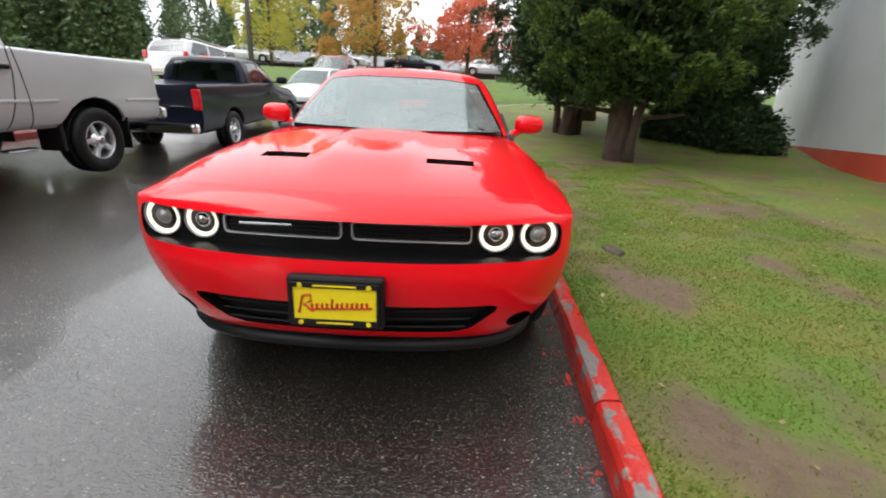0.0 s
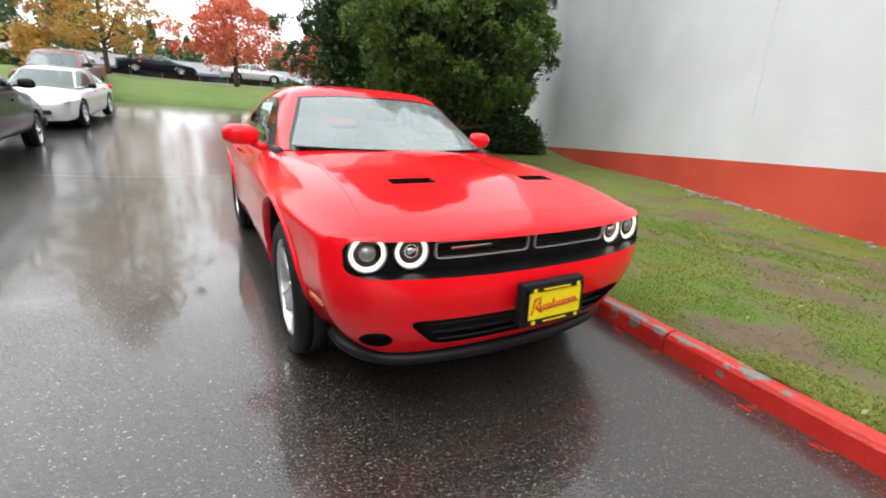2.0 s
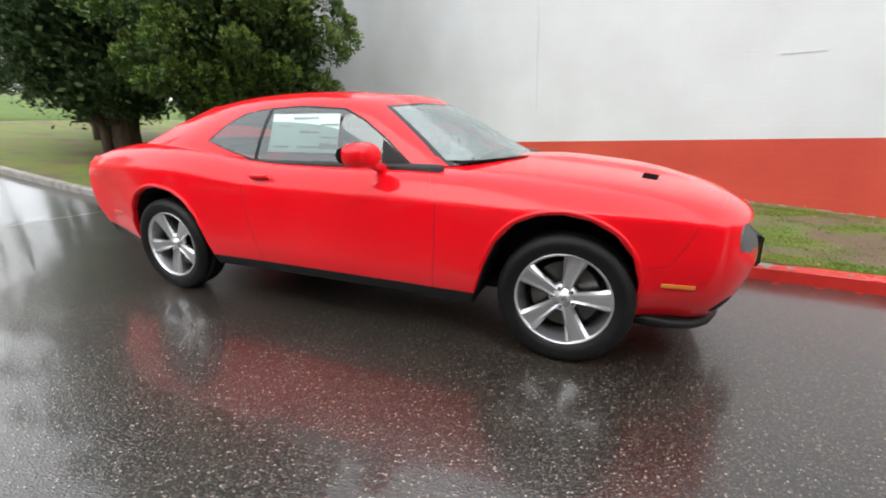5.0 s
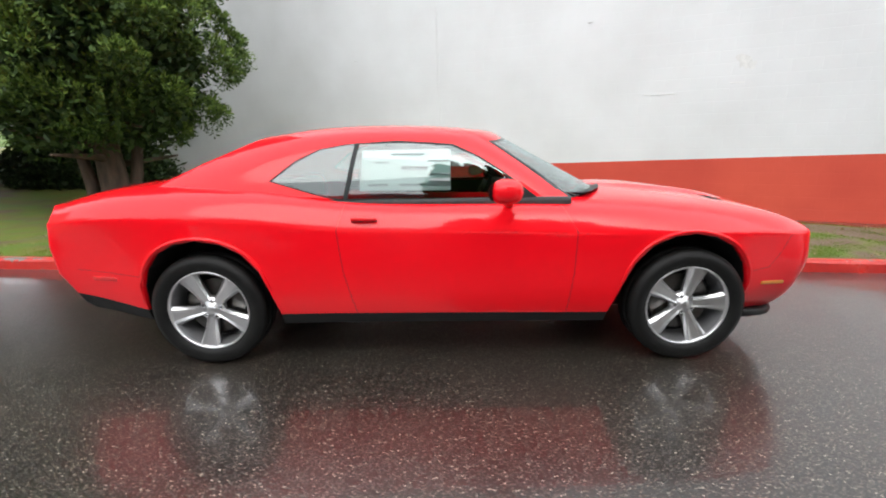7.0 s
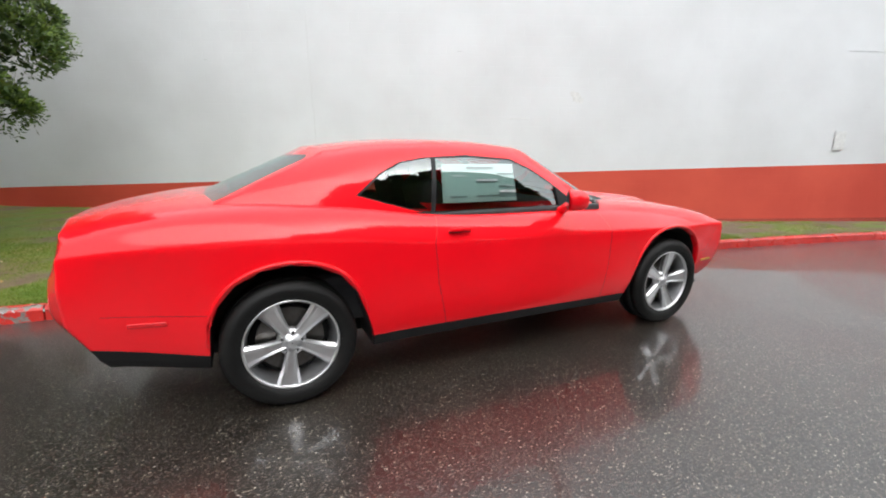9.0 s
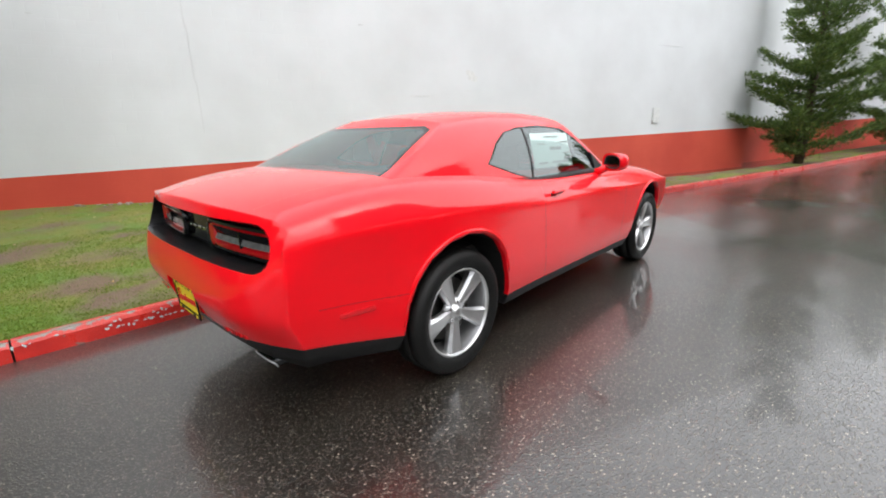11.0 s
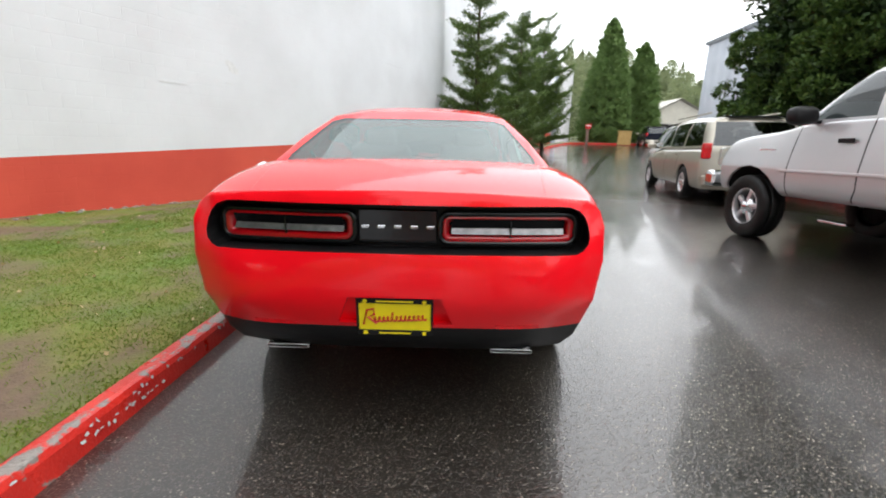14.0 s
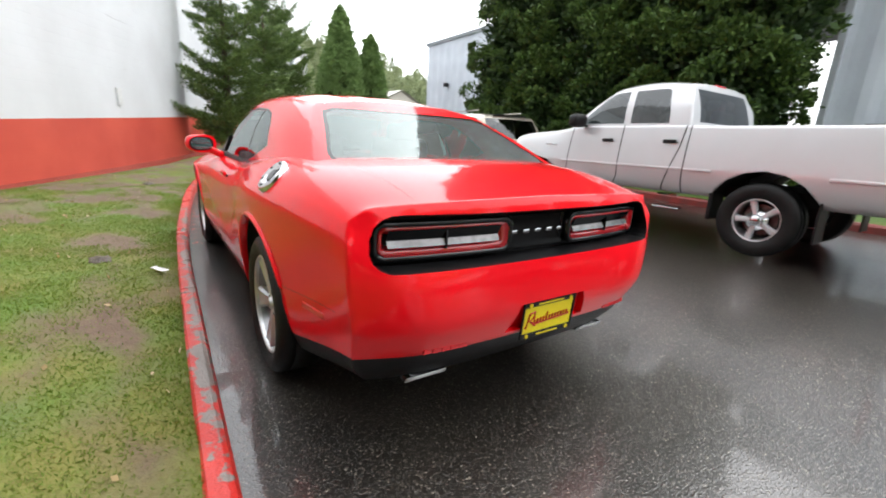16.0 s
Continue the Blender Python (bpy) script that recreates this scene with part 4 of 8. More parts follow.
ahead = lambda f: f[lay] == BODY and f.calc_center_median().x > 1.9 and f.normal.x > 0.3
behind = lambda f: f[lay] == BODY and f.calc_center_median().x < -2.0 and f.normal.x < -0.25
up = lambda f: f[lay] == BODY and f.normal.z > 0.35 and f.calc_center_median().z > 0.7
bm.normal_update()
# grille panel across the nose, with the headlights in it
for f in carve(bm, [(-0.832, 0.71), (-0.824, 0.688), (-0.80, 0.672), (-0.76, 0.664), (0.76, 0.664), (0.80, 0.672), (0.824, 0.688), (0.832, 0.71), (0.832, 0.765), (0.82, 0.787), (0.79, 0.80), (-0.79, 0.80), (-0.82, 0.787), (-0.832, 0.765)], "front", ahead):
    f[lay] = GRILLE
for f in hollow(bm, [f for f in bm.faces if f[lay] == GRILLE], (-0.055, 0, 0), lay, GRILLE_W, GRILLE):
    for v in f.verts:
        v.co.x = 2.275 - 0.10 * (abs(v.co.y) / 0.9) ** 2.4
bm.normal_update()
for f in carve(bm, [(-0.56, 0.483), (-0.59, 0.475), (-0.585, 0.45), (-0.49, 0.355), (-0.42, 0.333), (0.42, 0.333), (0.49, 0.355), (0.585, 0.45), (0.59, 0.475), (0.56, 0.483)], "front", ahead):
    f[lay] = INTAKE
hollow(bm, [f for f in bm.faces if f[lay] == INTAKE], (-0.07, 0, 0), lay, INTAKE_W, INTAKE)
bm.normal_update()
for sgn in (-1, 1):
    for f in carve(bm, [(sgn * 0.70 + 0.058 * math.cos(k * math.pi / 8), 0.372 + 0.046 * math.sin(k * math.pi / 8)) for k in range(16)], "front", lambda f: f[lay] == BODY and f.calc_center_median().x > 1.95 and f.normal.x > 0.1):
        f[lay] = FOG
hollow(bm, [f for f in bm.faces if f[lay] == FOG], (-0.06, 0, 0), lay, FOG_W, FOG)
bm.normal_update()
for f in carve(bm, [(-0.786, 0.862), (-0.778, 0.835), (-0.758, 0.813), (-0.725, 0.80), (0.725, 0.80), (0.758, 0.813), (0.778, 0.835), (0.786, 0.862), (0.780, 0.908), (0.764, 0.944), (0.738, 0.969), (0.70, 0.983), (0.65, 0.986), (-0.65, 0.986), (-0.70, 0.983), (-0.738, 0.969), (-0.764, 0.944), (-0.780, 0.908)], "front", behind):
    f[lay] = TAIL
for f in hollow(bm, [f for f in bm.faces if f[lay] == TAIL], (0.04, 0, 0), lay, TAIL_W, TAIL):
    for v in f.verts:
        v.co.x = -2.418 + 0.09 * (abs(v.co.y) / 0.9) ** 2.6
bm.normal_update()
for f in carve(bm, [(-0.235, 0.50), (0.235, 0.50), (0.185, 0.625), (-0.185, 0.625)], "front", behind):
    f[lay] = POCKET
hollow(bm, [f for f in bm.faces if f[lay] == POCKET], (0.035, 0, 0), lay, POCKET_W, POCKET)
bm.normal_update()
for sgn in (-1, 1):
    for f in carve(bm, [(1.785, sgn * 0.490), (1.808, sgn * 0.270), (1.890, sgn * 0.270), (1.867, sgn * 0.490)], "top", up):
        f[lay] = SCOOP
hollow(bm, [f for f in bm.faces if f[lay] == SCOOP], (-0.03, 0, -0.05), lay, SCOOP_W, SCOOP)
bm.normal_update()
# panel gaps
G = 0.004
DOOR_REAR = [(-0.60, 1.05), (-0.655, 0.86), (-0.63, 0.61), (-0.565, 0.335)]
DOOR_FRONT = [(0.64, 1.05), (0.70, 0.95), (0.757, 0.84), (0.75, 0.6), (0.722, 0.335)]
flank = lambda f: f[lay] == BODY and abs(f.normal.y) > 0.4 and abs(f.calc_center_median().y) > 0.6
for ln in (DOOR_REAR, DOOR_FRONT):
    seam(bm, ln, "side", flank, G, lay, LINE)
for sgn in (-1, 1):
    seam(bm, [(0.9, sgn * 0.735), (1.4, sgn * 0.71), (1.9, sgn * 0.715), (2.14, sgn * 0.735)], "top", up, G, lay, LINE)
    seam(bm, [(-1.78, sgn * 0.67), (-2.1, sgn * 0.64), (-2.42, sgn * 0.60)], "top", up, G * 0.8, lay, LINE)
    seam(bm, [(2.14, sgn * 0.735), (2.19, sgn * 0.55), (2.235, sgn * 0.3), (2.25, 0)], "top", up, G, lay, LINE)
seam(bm, [(2.03, 0.80), (1.99, 0.70), (1.93, 0.60), (1.81, 0.575)], "side", flank, G * 0.7, lay, LINE)
seam(bm, [(-2.31, 0.62), (-2.1, 0.605), (-1.86, 0.585)], "side", flank, G * 0.7, lay, LINE)
# black sill and valance
for f in carve(bm, [(-1.05, 0.2), (1.0, 0.2), (1.0, 0.328), (-1.05, 0.335)], "side", lambda f: f[lay] == BODY and abs(f.calc_center_median().y) > 0.5):
    f[lay] = SKIRT
tail_line = lambda x: 0.345 + 0.186 * (-1.8 - x)
fs = [f for f in bm.faces if f[lay] == BODY and f.calc_center_median().x < -1.6 and f.calc_center_median().z < 0.62]
geom = list({v for f in fs for v in f.verts}) + list({e for f in fs for e in f.edges}) + fs
bmesh.ops.bisect_plane(bm, geom=geom, dist=1e-5, plane_co=(-1.8, 0, 0.345), plane_no=Vector((0.186, 0, 1)).normalized())
for f in bm.faces:
    c = f.calc_center_median()
    if f[lay] == BODY and c.x < -1.75 and c.z < tail_line(c.x):
        f[lay] = VALANCE
bm.normal_update()
for f in carve(bm, [(1.75, 0.15), (2.6, 0.15), (2.6, 0.298), (2.1, 0.285), (1.75, 0.26)], "side", lambda f: f[lay] == BODY and f.calc_center_median().x > 1.7):
    f[lay] = SKIRT
# doors, hood, boot lid and bumpers as panels of their own
for f in [f for f in bm.faces if f[lay] == BODY]:
    c = f.calc_center_median()
    zf = lookup(c.z, [(b, a) for a, b in DOOR_FRONT])
    zr = lookup(c.z, [(b, a) for a, b in DOOR_REAR])
    if abs(c.y) > 0.6 and zr < c.x < zf and c.z < 1.06:
        f[lay] = DOOR_R if c.y < 0 else DOOR_L
    elif c.x > 0.85 and c.z > 0.8 and abs(c.y) < lookup(c.x, [(0.9, 0.735), (1.4, 0.71), (1.9, 0.715), (2.14, 0.735)]) and c.x < lookup(abs(c.y), [(0.735, 2.14), (0.55, 2.19), (0.3, 2.235), (0, 2.25)]):
        f[lay] = HOOD
    elif c.x < -1.75 and c.z > 0.97 and abs(c.y) < lookup(c.x, [(-1.78, 0.67), (-2.1, 0.64), (-2.42, 0.60)]):
        f[lay] = TRUNK
    elif c.x > 1.81 and c.x > lookup(c.z, [(0.80, 2.03), (0.70, 1.99), (0.60, 1.93), (0.575, 1.81)]) and c.z < 0.80:
        f[lay] = FBUMP
    elif c.x < -1.86 and c.z < 0.61 or (c.x < -2.33 and c.z < 0.82):
        f[lay] = RBUMP
# the cabin opening under the glass
lid = carve(bm, [(-1.74, -0.60), (-1.4, -0.745), (0.70, -0.755), (0.98, -0.5), (0.98, 0.5), (0.70, 0.755), (-1.4, 0.745), (-1.74, 0.60)], "top", lambda f: f[lay] in (BODY, HOOD, TRUNK) and f.normal.z > 0.3 and f.calc_center_median().z > 0.95)
bmesh.ops.delete(bm, geom=lid, context="FACES")
body_tree = BVHTree.FromBMesh(bm)


def on_flank(x, z, s):
    """Place and outward way of the body's side at x, z."""
    p, nrm_, _i, _d = body_tree.ray_cast(Vector((x, s * 2, z)), Vector((0, -s, 0)))
    return (p, nrm_ if nrm_.y * s > 0 else -nrm_) if p else (Vector((x, s * 0.9, z)), Vector((0, s, 0)))


for poly in (ARCH_R, ARCH_F):
    for s in (-1, 1):
        line = smooth_line([(x, z, 0) for x, z in poly if z > 0.36], 0.05)
        part("arch_lip", tube([on_flank(q.x, q.y, s)[0] if on_flank(q.x, q.y, s)[0].y * s > 0.75 else Vector((q.x, s * 0.9, q.y)) for q in
                               [Vector((p.x + (0.010 if p.x > sum(a for a, b in poly) / len(poly) else -0.010) * min(1, abs(p.x - sum(a for a, b in poly) / len(poly)) / 0.3), p.y + 0.012, 0)) for p in line]],
                              [0.004 + 0.008 * min(1, k / 4, (len(line) - 1 - k) / 4) for k in range(len(line))], 8), RED, coupe, "rolled lip of the wheel arch", True)


skins = {BODY, DOOR_R, DOOR_L, HOOD, TRUNK, FBUMP, RBUMP, SKIRT, VALANCE, LINE, GRILLE, INTAKE, TAIL, POCKET, SCOOP, FOG}
split(bm, lay, skins, {
    BODY: ("body", RED, ""), DOOR_R: ("door", RED, ""), DOOR_L: ("door", RED, ""), HOOD: ("hood", RED, "red hood with twin scoops"), TRUNK: ("boot_lid", RED, ""),
    FBUMP: ("front_bumper", RED, ""), RBUMP: ("rear_bumper", RED, ""), SKIRT: ("sill", BLACKP, "black plastic lower edge"), VALANCE: ("rear_valance", BLACKP, "black plastic diffuser"), LINE: ("panel_gap", GAP, ""),
    FENDER_WELL: ("wheel_well", DARK, ""), GRILLE_W: ("grille_surround", GRILLEB, ""), GRILLE: ("grille_panel", GRILLEB, "black grille panel"), INTAKE_W: ("intake_edge", BLACKP, ""), INTAKE: ("lower_intake", DARK, "black lower air intake"),
    TAIL_W: ("tail_surround", GRILLEB, ""), TAIL: ("tail_panel", GRILLEB, "black tail panel"), POCKET_W: ("plate_pocket_edge", RED, ""), POCKET: ("plate_pocket", RED, ""), SCOOP_W: ("scoop_edge", DARK, ""), SCOOP: ("hood_scoop", DARK, "black hood scoop"), FOG_W: ("fog_lamp_edge", BLACKP, ""), FOG: ("fog_lamp_recess", DARK, "black round fog lamp recess")}, coupe)
bm.free()

# greenhouse: pillars, roof and panes
def ring(base, mid, top, inner, centre):
    return [base, mid, top, inner, centre]


GH = [[(0.78, 0.79, 1.012), (0.48, 0.705, 1.21), (0.19, 0.60, 1.41), (0.30, 0.32, 1.436), (0.34, 0, 1.44)],
      [(0.42, 0.815, 1.005), (0.22, 0.742, 1.22), (-0.03, 0.612, 1.437), (0.02, 0.33, 1.468), (0.03, 0, 1.474)],
      [(-0.1, 0.822, 1.005), (-0.1, 0.755, 1.23), (-0.3, 0.615, 1.45), (-0.3, 0.33, 1.484), (-0.3, 0, 1.491)],
      [(-0.6, 0.822, 1.015), (-0.55, 0.755, 1.24), (-0.6, 0.61, 1.446), (-0.6, 0.33, 1.482), (-0.6, 0, 1.49)],
      [(-1.08, 0.815, 1.07), (-0.95, 0.75, 1.25), (-0.88, 0.598, 1.432), (-0.9, 0.32, 1.468), (-0.9, 0, 1.476)],
      [(-1.45, 0.80, 1.09), (-1.25, 0.735, 1.255), (-1.12, 0.575, 1.4), (-1.12, 0.31, 1.436), (-1.13, 0, 1.444)],
      [(-1.83, 0.75, 1.1), (-1.52, 0.665, 1.25), (-1.22, 0.55, 1.384), (-1.25, 0.30, 1.416), (-1.26, 0, 1.424)]]


def shield(lv, c):
    y = (None, 0.42, 0.0)[c]
    if lv == 0:
        return ((1.0, 1.09)[c - 1], y * 1.2, (1.035, 1.045)[c - 1])
    return ((0.67, 0.735)[c - 1], y * 1.0, (1.222, 1.232)[c - 1])


def backlight(lv, c):
    y = (None, 0.42, 0.0)[c]
    if lv == 0:
        return ((-1.88, -1.90)[c - 1], y * 1.1, (1.125, 1.135)[c - 1])
    return ((-1.56, -1.58)[c - 1], y * 0.95, (1.268, 1.277)[c - 1])


bm = cage(GH, shield, backlight, 3, ((2, 0.25),), 0.45, side=2)
lay = bm.faces.layers.int.new("part")
ROOF, SIDE_R, SIDE_L, QUARTER_R, QUARTER_L, SEAL, SCREEN, REAR, BLACKBAND = range(9)
bm.normal_update()
DLO = [(-1.065, 1.14), (-0.91, 1.258), (-0.77, 1.322), (-0.6, 1.348), (-0.3, 1.356), (0.02, 1.338), (0.18, 1.27), (0.33, 1.178), (0.54, 1.022), (0.03, 1.018), (-0.63, 1.026), (-0.79, 1.062)]
cx, cz = -0.2, 1.18
grow = lambda poly, d: [(x + d * (x - cx) / math.hypot(x - cx, z - cz), z + d * (z - cz) / math.hypot(x - cx, z - cz)) for x, z in poly]
side_face = lambda f: abs(f.normal.y) > 0.45 and abs(f.calc_center_median().y) > 0.5
for f in carve(bm, grow(DLO, 0.018), "side", side_face):
    f[lay] = SEAL
for f in carve(bm, DLO, "side", lambda f: f[lay] == SEAL):
    f[lay] = SIDE_R if f.calc_center_median().y < 0 else SIDE_L
for f in carve(bm, [(-1.2, 1.0), (-0.608, 1.0), (-0.535, 1.40), (-1.2, 1.40)], "side", lambda f: f[lay] in (SIDE_R, SIDE_L)):
    f[lay] = QUARTER_R if f.calc_center_median().y < 0 else QUARTER_L
seam(bm, [(-0.622, 1.0), (-0.552, 1.37)], "side", lambda f: f[lay] in (SIDE_R, SIDE_L, QUARTER_R, QUARTER_L), 0.03, lay, SEAL)
fore = lambda f: f.normal.x > 0.3 and f.calc_center_median().x > 0.1
aft = lambda f: f.normal.x < -0.25 and f.calc_center_median().x < -1.1
for f in carve(bm, [(-0.745, 1.0), (0.745, 1.0), (0.745, 1.04), (0.575, 1.362), (0.3, 1.384), (-0.3, 1.384), (-0.575, 1.362), (-0.745, 1.04)], "front", fore):
    f[lay] = BLACKBAND
for f in carve(bm, [(-0.72, 1.0), (0.72, 1.0), (0.72, 1.05), (0.555, 1.352), (0.3, 1.372), (-0.3, 1.372), (-0.555, 1.352), (-0.72, 1.05)], "front", lambda f: f[lay] == BLACKBAND):
    f[lay] = SCREEN
for f in carve(bm, [(-0.675, 1.10), (0.675, 1.10), (0.675, 1.145), (0.55, 1.345), (0.48, 1.366), (-0.48, 1.366), (-0.55, 1.345), (-0.675, 1.145)], "front", aft):
    f[lay] = BLACKBAND + 1
for f in carve(bm, [(-0.655, 1.10), (0.655, 1.10), (0.655, 1.15), (0.535, 1.335), (0.47, 1.355), (-0.47, 1.355), (-0.535, 1.335), (-0.655, 1.15)], "front", lambda f: f[lay] == BLACKBAND + 1):
    f[lay] = REAR
panes = split(bm, lay, set(range(10)), {ROOF: ("roof", RED, "red roof and pillars"), SIDE_R: ("side_window", GLASSQ, ""), SIDE_L: ("side_window", GLASSQ, ""), QUARTER_R: ("quarter_window", GLASSQ, ""), QUARTER_L: ("quarter_window", GLASSQ, ""),
                                         SEAL: ("window_seal", BLACKP, "black rubber window seal"), SCREEN: ("windscreen", GLASSW, ""), REAR: ("rear_window", GLASS, ""), BLACKBAND: ("windscreen_band", PIANO, ""), BLACKBAND + 1: ("rear_window_band", PIANO, "")}, coupe)
for k in (SIDE_R, SIDE_L, QUARTER_R, QUARTER_L, SCREEN, REAR):
    for o in panes[k]:
        o.visible_shadow = False
bm.free()

for x, r in ((1.463, 0.359), (-1.488, 0.360)):
    for y in (-0.816, 0.816):
        wheel(coupe, x, y, r, r, 0.253, 0.235, 5, "wide", 0.23 if x > 0 else 0.76)

# chin spoiler: a thin lip that runs back to the wheels
bm = bmesh.new()
half = [(1.84, 0.80, 0.0), (1.98, 0.785, 0.3), (2.08, 0.735, 0.7), (2.16, 0.645, 1.0), (2.215, 0.52, 1.0), (2.25, 0.36, 1.0), (2.268, 0.18, 1.0)]
rows = []
for x, y, h in half + [(2.272, 0.0, 1.0)] + [(x, -y, h) for x, y, h in reversed(half)]:
    rows.append([bm.verts.new(p) for p in ((x - 0.12, y * 0.9, 0.275), (x, y, 0.272 + 0.01 * (1 - h)), (x + 0.022, y * 1.01, 0.25 + 0.006 * (1 - h)), (x + 0.012, y, 0.222 + 0.022 * (1 - h)), (x - 0.10, y * 0.9, 0.225 + 0.02 * (1 - h)))])
for a, b in zip(rows, rows[1:]):
    for k in range(5):
        bm.faces.new((a[k], b[k], b[(k + 1) % 5], a[(k + 1) % 5]))
bm.faces.new(rows[0]); bm.faces.new(list(reversed(rows[-1])))
bmesh.ops.recalc_face_normals(bm, faces=bm.faces)
bmesh.ops.subdivide_edges(bm, edges=bm.edges[:], cuts=1, smooth=0.6)
part("chin_spoiler", bm, BLACKP, coupe, "black plastic chin spoiler", True)
part("underbody", boxed(-0.05, 0, 0.29, 4.3, 1.2, 0.1, 0.03), DARK, coupe)
# added dark blocks keep light from showing through between the wheel wells
for x in (-1.47, 1.45):
    part("well_blocker", boxed(x, 0, 0.56, 0.96, 0.94, 0.5, 0.05), DARK, coupe)

# headlights: halo rings round projector lenses
def front_x(y, z):
    return 2.275 - 0.10 * (abs(y) / 0.9) ** 2.4


for y, r in ((-0.737, 0.071), (-0.568, 0.066), (0.568, 0.066), (0.737, 0.071)):
    x = front_x(y, 0.745) - 0.004
    lampm = Matrix.Translation((x, y, 0.745)) @ Matrix.Rotation(radians(90), 4, "Z") @ Matrix.Rotation(radians(6) * (1 if y > 0 else -1), 4, "Z")
    head = new("headlight")
    head.parent, head.matrix_basis = coupe, lampm
    part("bucket", lathe([(r + 0.006, -0.012), (r + 0.004, -0.02), (r, -0.012), (r * 0.66, 0.028), (r * 0.5, 0.03)], 36), LAMPGREY, head, "", True)
    bmh = lathe([(r * 0.78, 0.0), (r * 0.78, -0.009), (r * 0.88, -0.013), (r * 0.97, -0.011), (r * 0.97, -0.006)], 40)
    part("halo_ring", bmh, HALO, head, "lit white halo ring", True)
    part("projector", lathe([(0.001, -0.024), (r * 0.25, -0.021), (r * 0.40, -0.014), (r * 0.46, -0.006)], 28), LAMPGREY if abs(y) > 0.65 else CHROME, head, "", True)
    part("reflector", lathe([(0.001, -0.006), (r * 0.6, -0.0065), (r * 0.76, -0.008), (r * 0.78, -0.004)], 28), STEEL, head, "", True)


def slot_frame(y0, y1, z0, z1, w, depth):
    """A rounded bright frame in the nose, following its curve."""
    bm = bmesh.new()
    pts = []
    rad = 0.02
    corners = [(y0 + rad, z0 + rad, 180), (y1 - rad, z0 + rad, 270), (y1 - rad, z1 - rad, 0), (y0 + rad, z1 - rad, 90)]
    for cy_, cz_, a0 in corners:
        for k in range(5):
            a = radians(a0 + 90 * k / 4)
            pts.append((cy_ + rad * math.cos(a), cz_ + rad * math.sin(a), math.cos(a), math.sin(a)))
    dense = []
    for p, q in zip(pts, pts[1:] + pts[:1]):
        n = max(1, int(math.hypot(q[0] - p[0], q[1] - p[1]) / 0.05))
        dense += [tuple(p[i] + (q[i] - p[i]) * k / n for i in range(4)) for k in range(n)]
    rings = []
    for y, z, cy_, cz_ in dense:
        x = front_x(y, z) + 0.004
        rings.append([bm.verts.new(v) for v in ((x, y, z), (x + depth, y, z), (x + depth, y - cy_ * w, z - cz_ * w), (x, y - cy_ * w, z - cz_ * w))])
    for a, b in zip(rings, rings[1:] + rings[:1]):
        for k in range(4):
            bm.faces.new((a[k], b[k], b[(k + 1) % 4], a[(k + 1) % 4]))
    bmesh.ops.recalc_face_normals(bm, faces=bm.faces)
    return bm


for s in (-1, 1):
    a, b = sorted((s * 0.018, s * 0.475))
    part("grille_frame", slot_frame(a, b, 0.708, 0.782, 0.0052, 0.016), TRIM, coupe, "bright metal frame of a grille slot")
    bm = bmesh.new()
    for k in range(4):
        z = 0.722 + 0.016 * k
        for q in range(12):
            y = a + 0.02 + (b - a - 0.04) * (q + 0.5) / 12
            box(bm, front_x(y, z) + 0.004, y, z, 0.008, (b - a - 0.04) / 12 * 1.02, 0.003)
    part("grille_mesh", bm, BLACKP, coupe)
part("grille_badge", boxed(front_x(-0.33, 0.75) + 0.016, -0.31, 0.752, 0.006, 0.20, 0.010, 0.002, Matrix.Identity(4)), CHROME, coupe, "small bright script badge")
# lower intake mesh bars
for k in range(3):
    z = 0.375 + 0.034 * k
    part("intake_bar", tube([(2.345 - 0.21 * (abs(y) / 0.9) ** 2.8, y, z) for y in np.linspace(-0.47 - 0.02 * k, 0.47 + 0.02 * k, 13)], 0.004, 5), DARK, coupe)


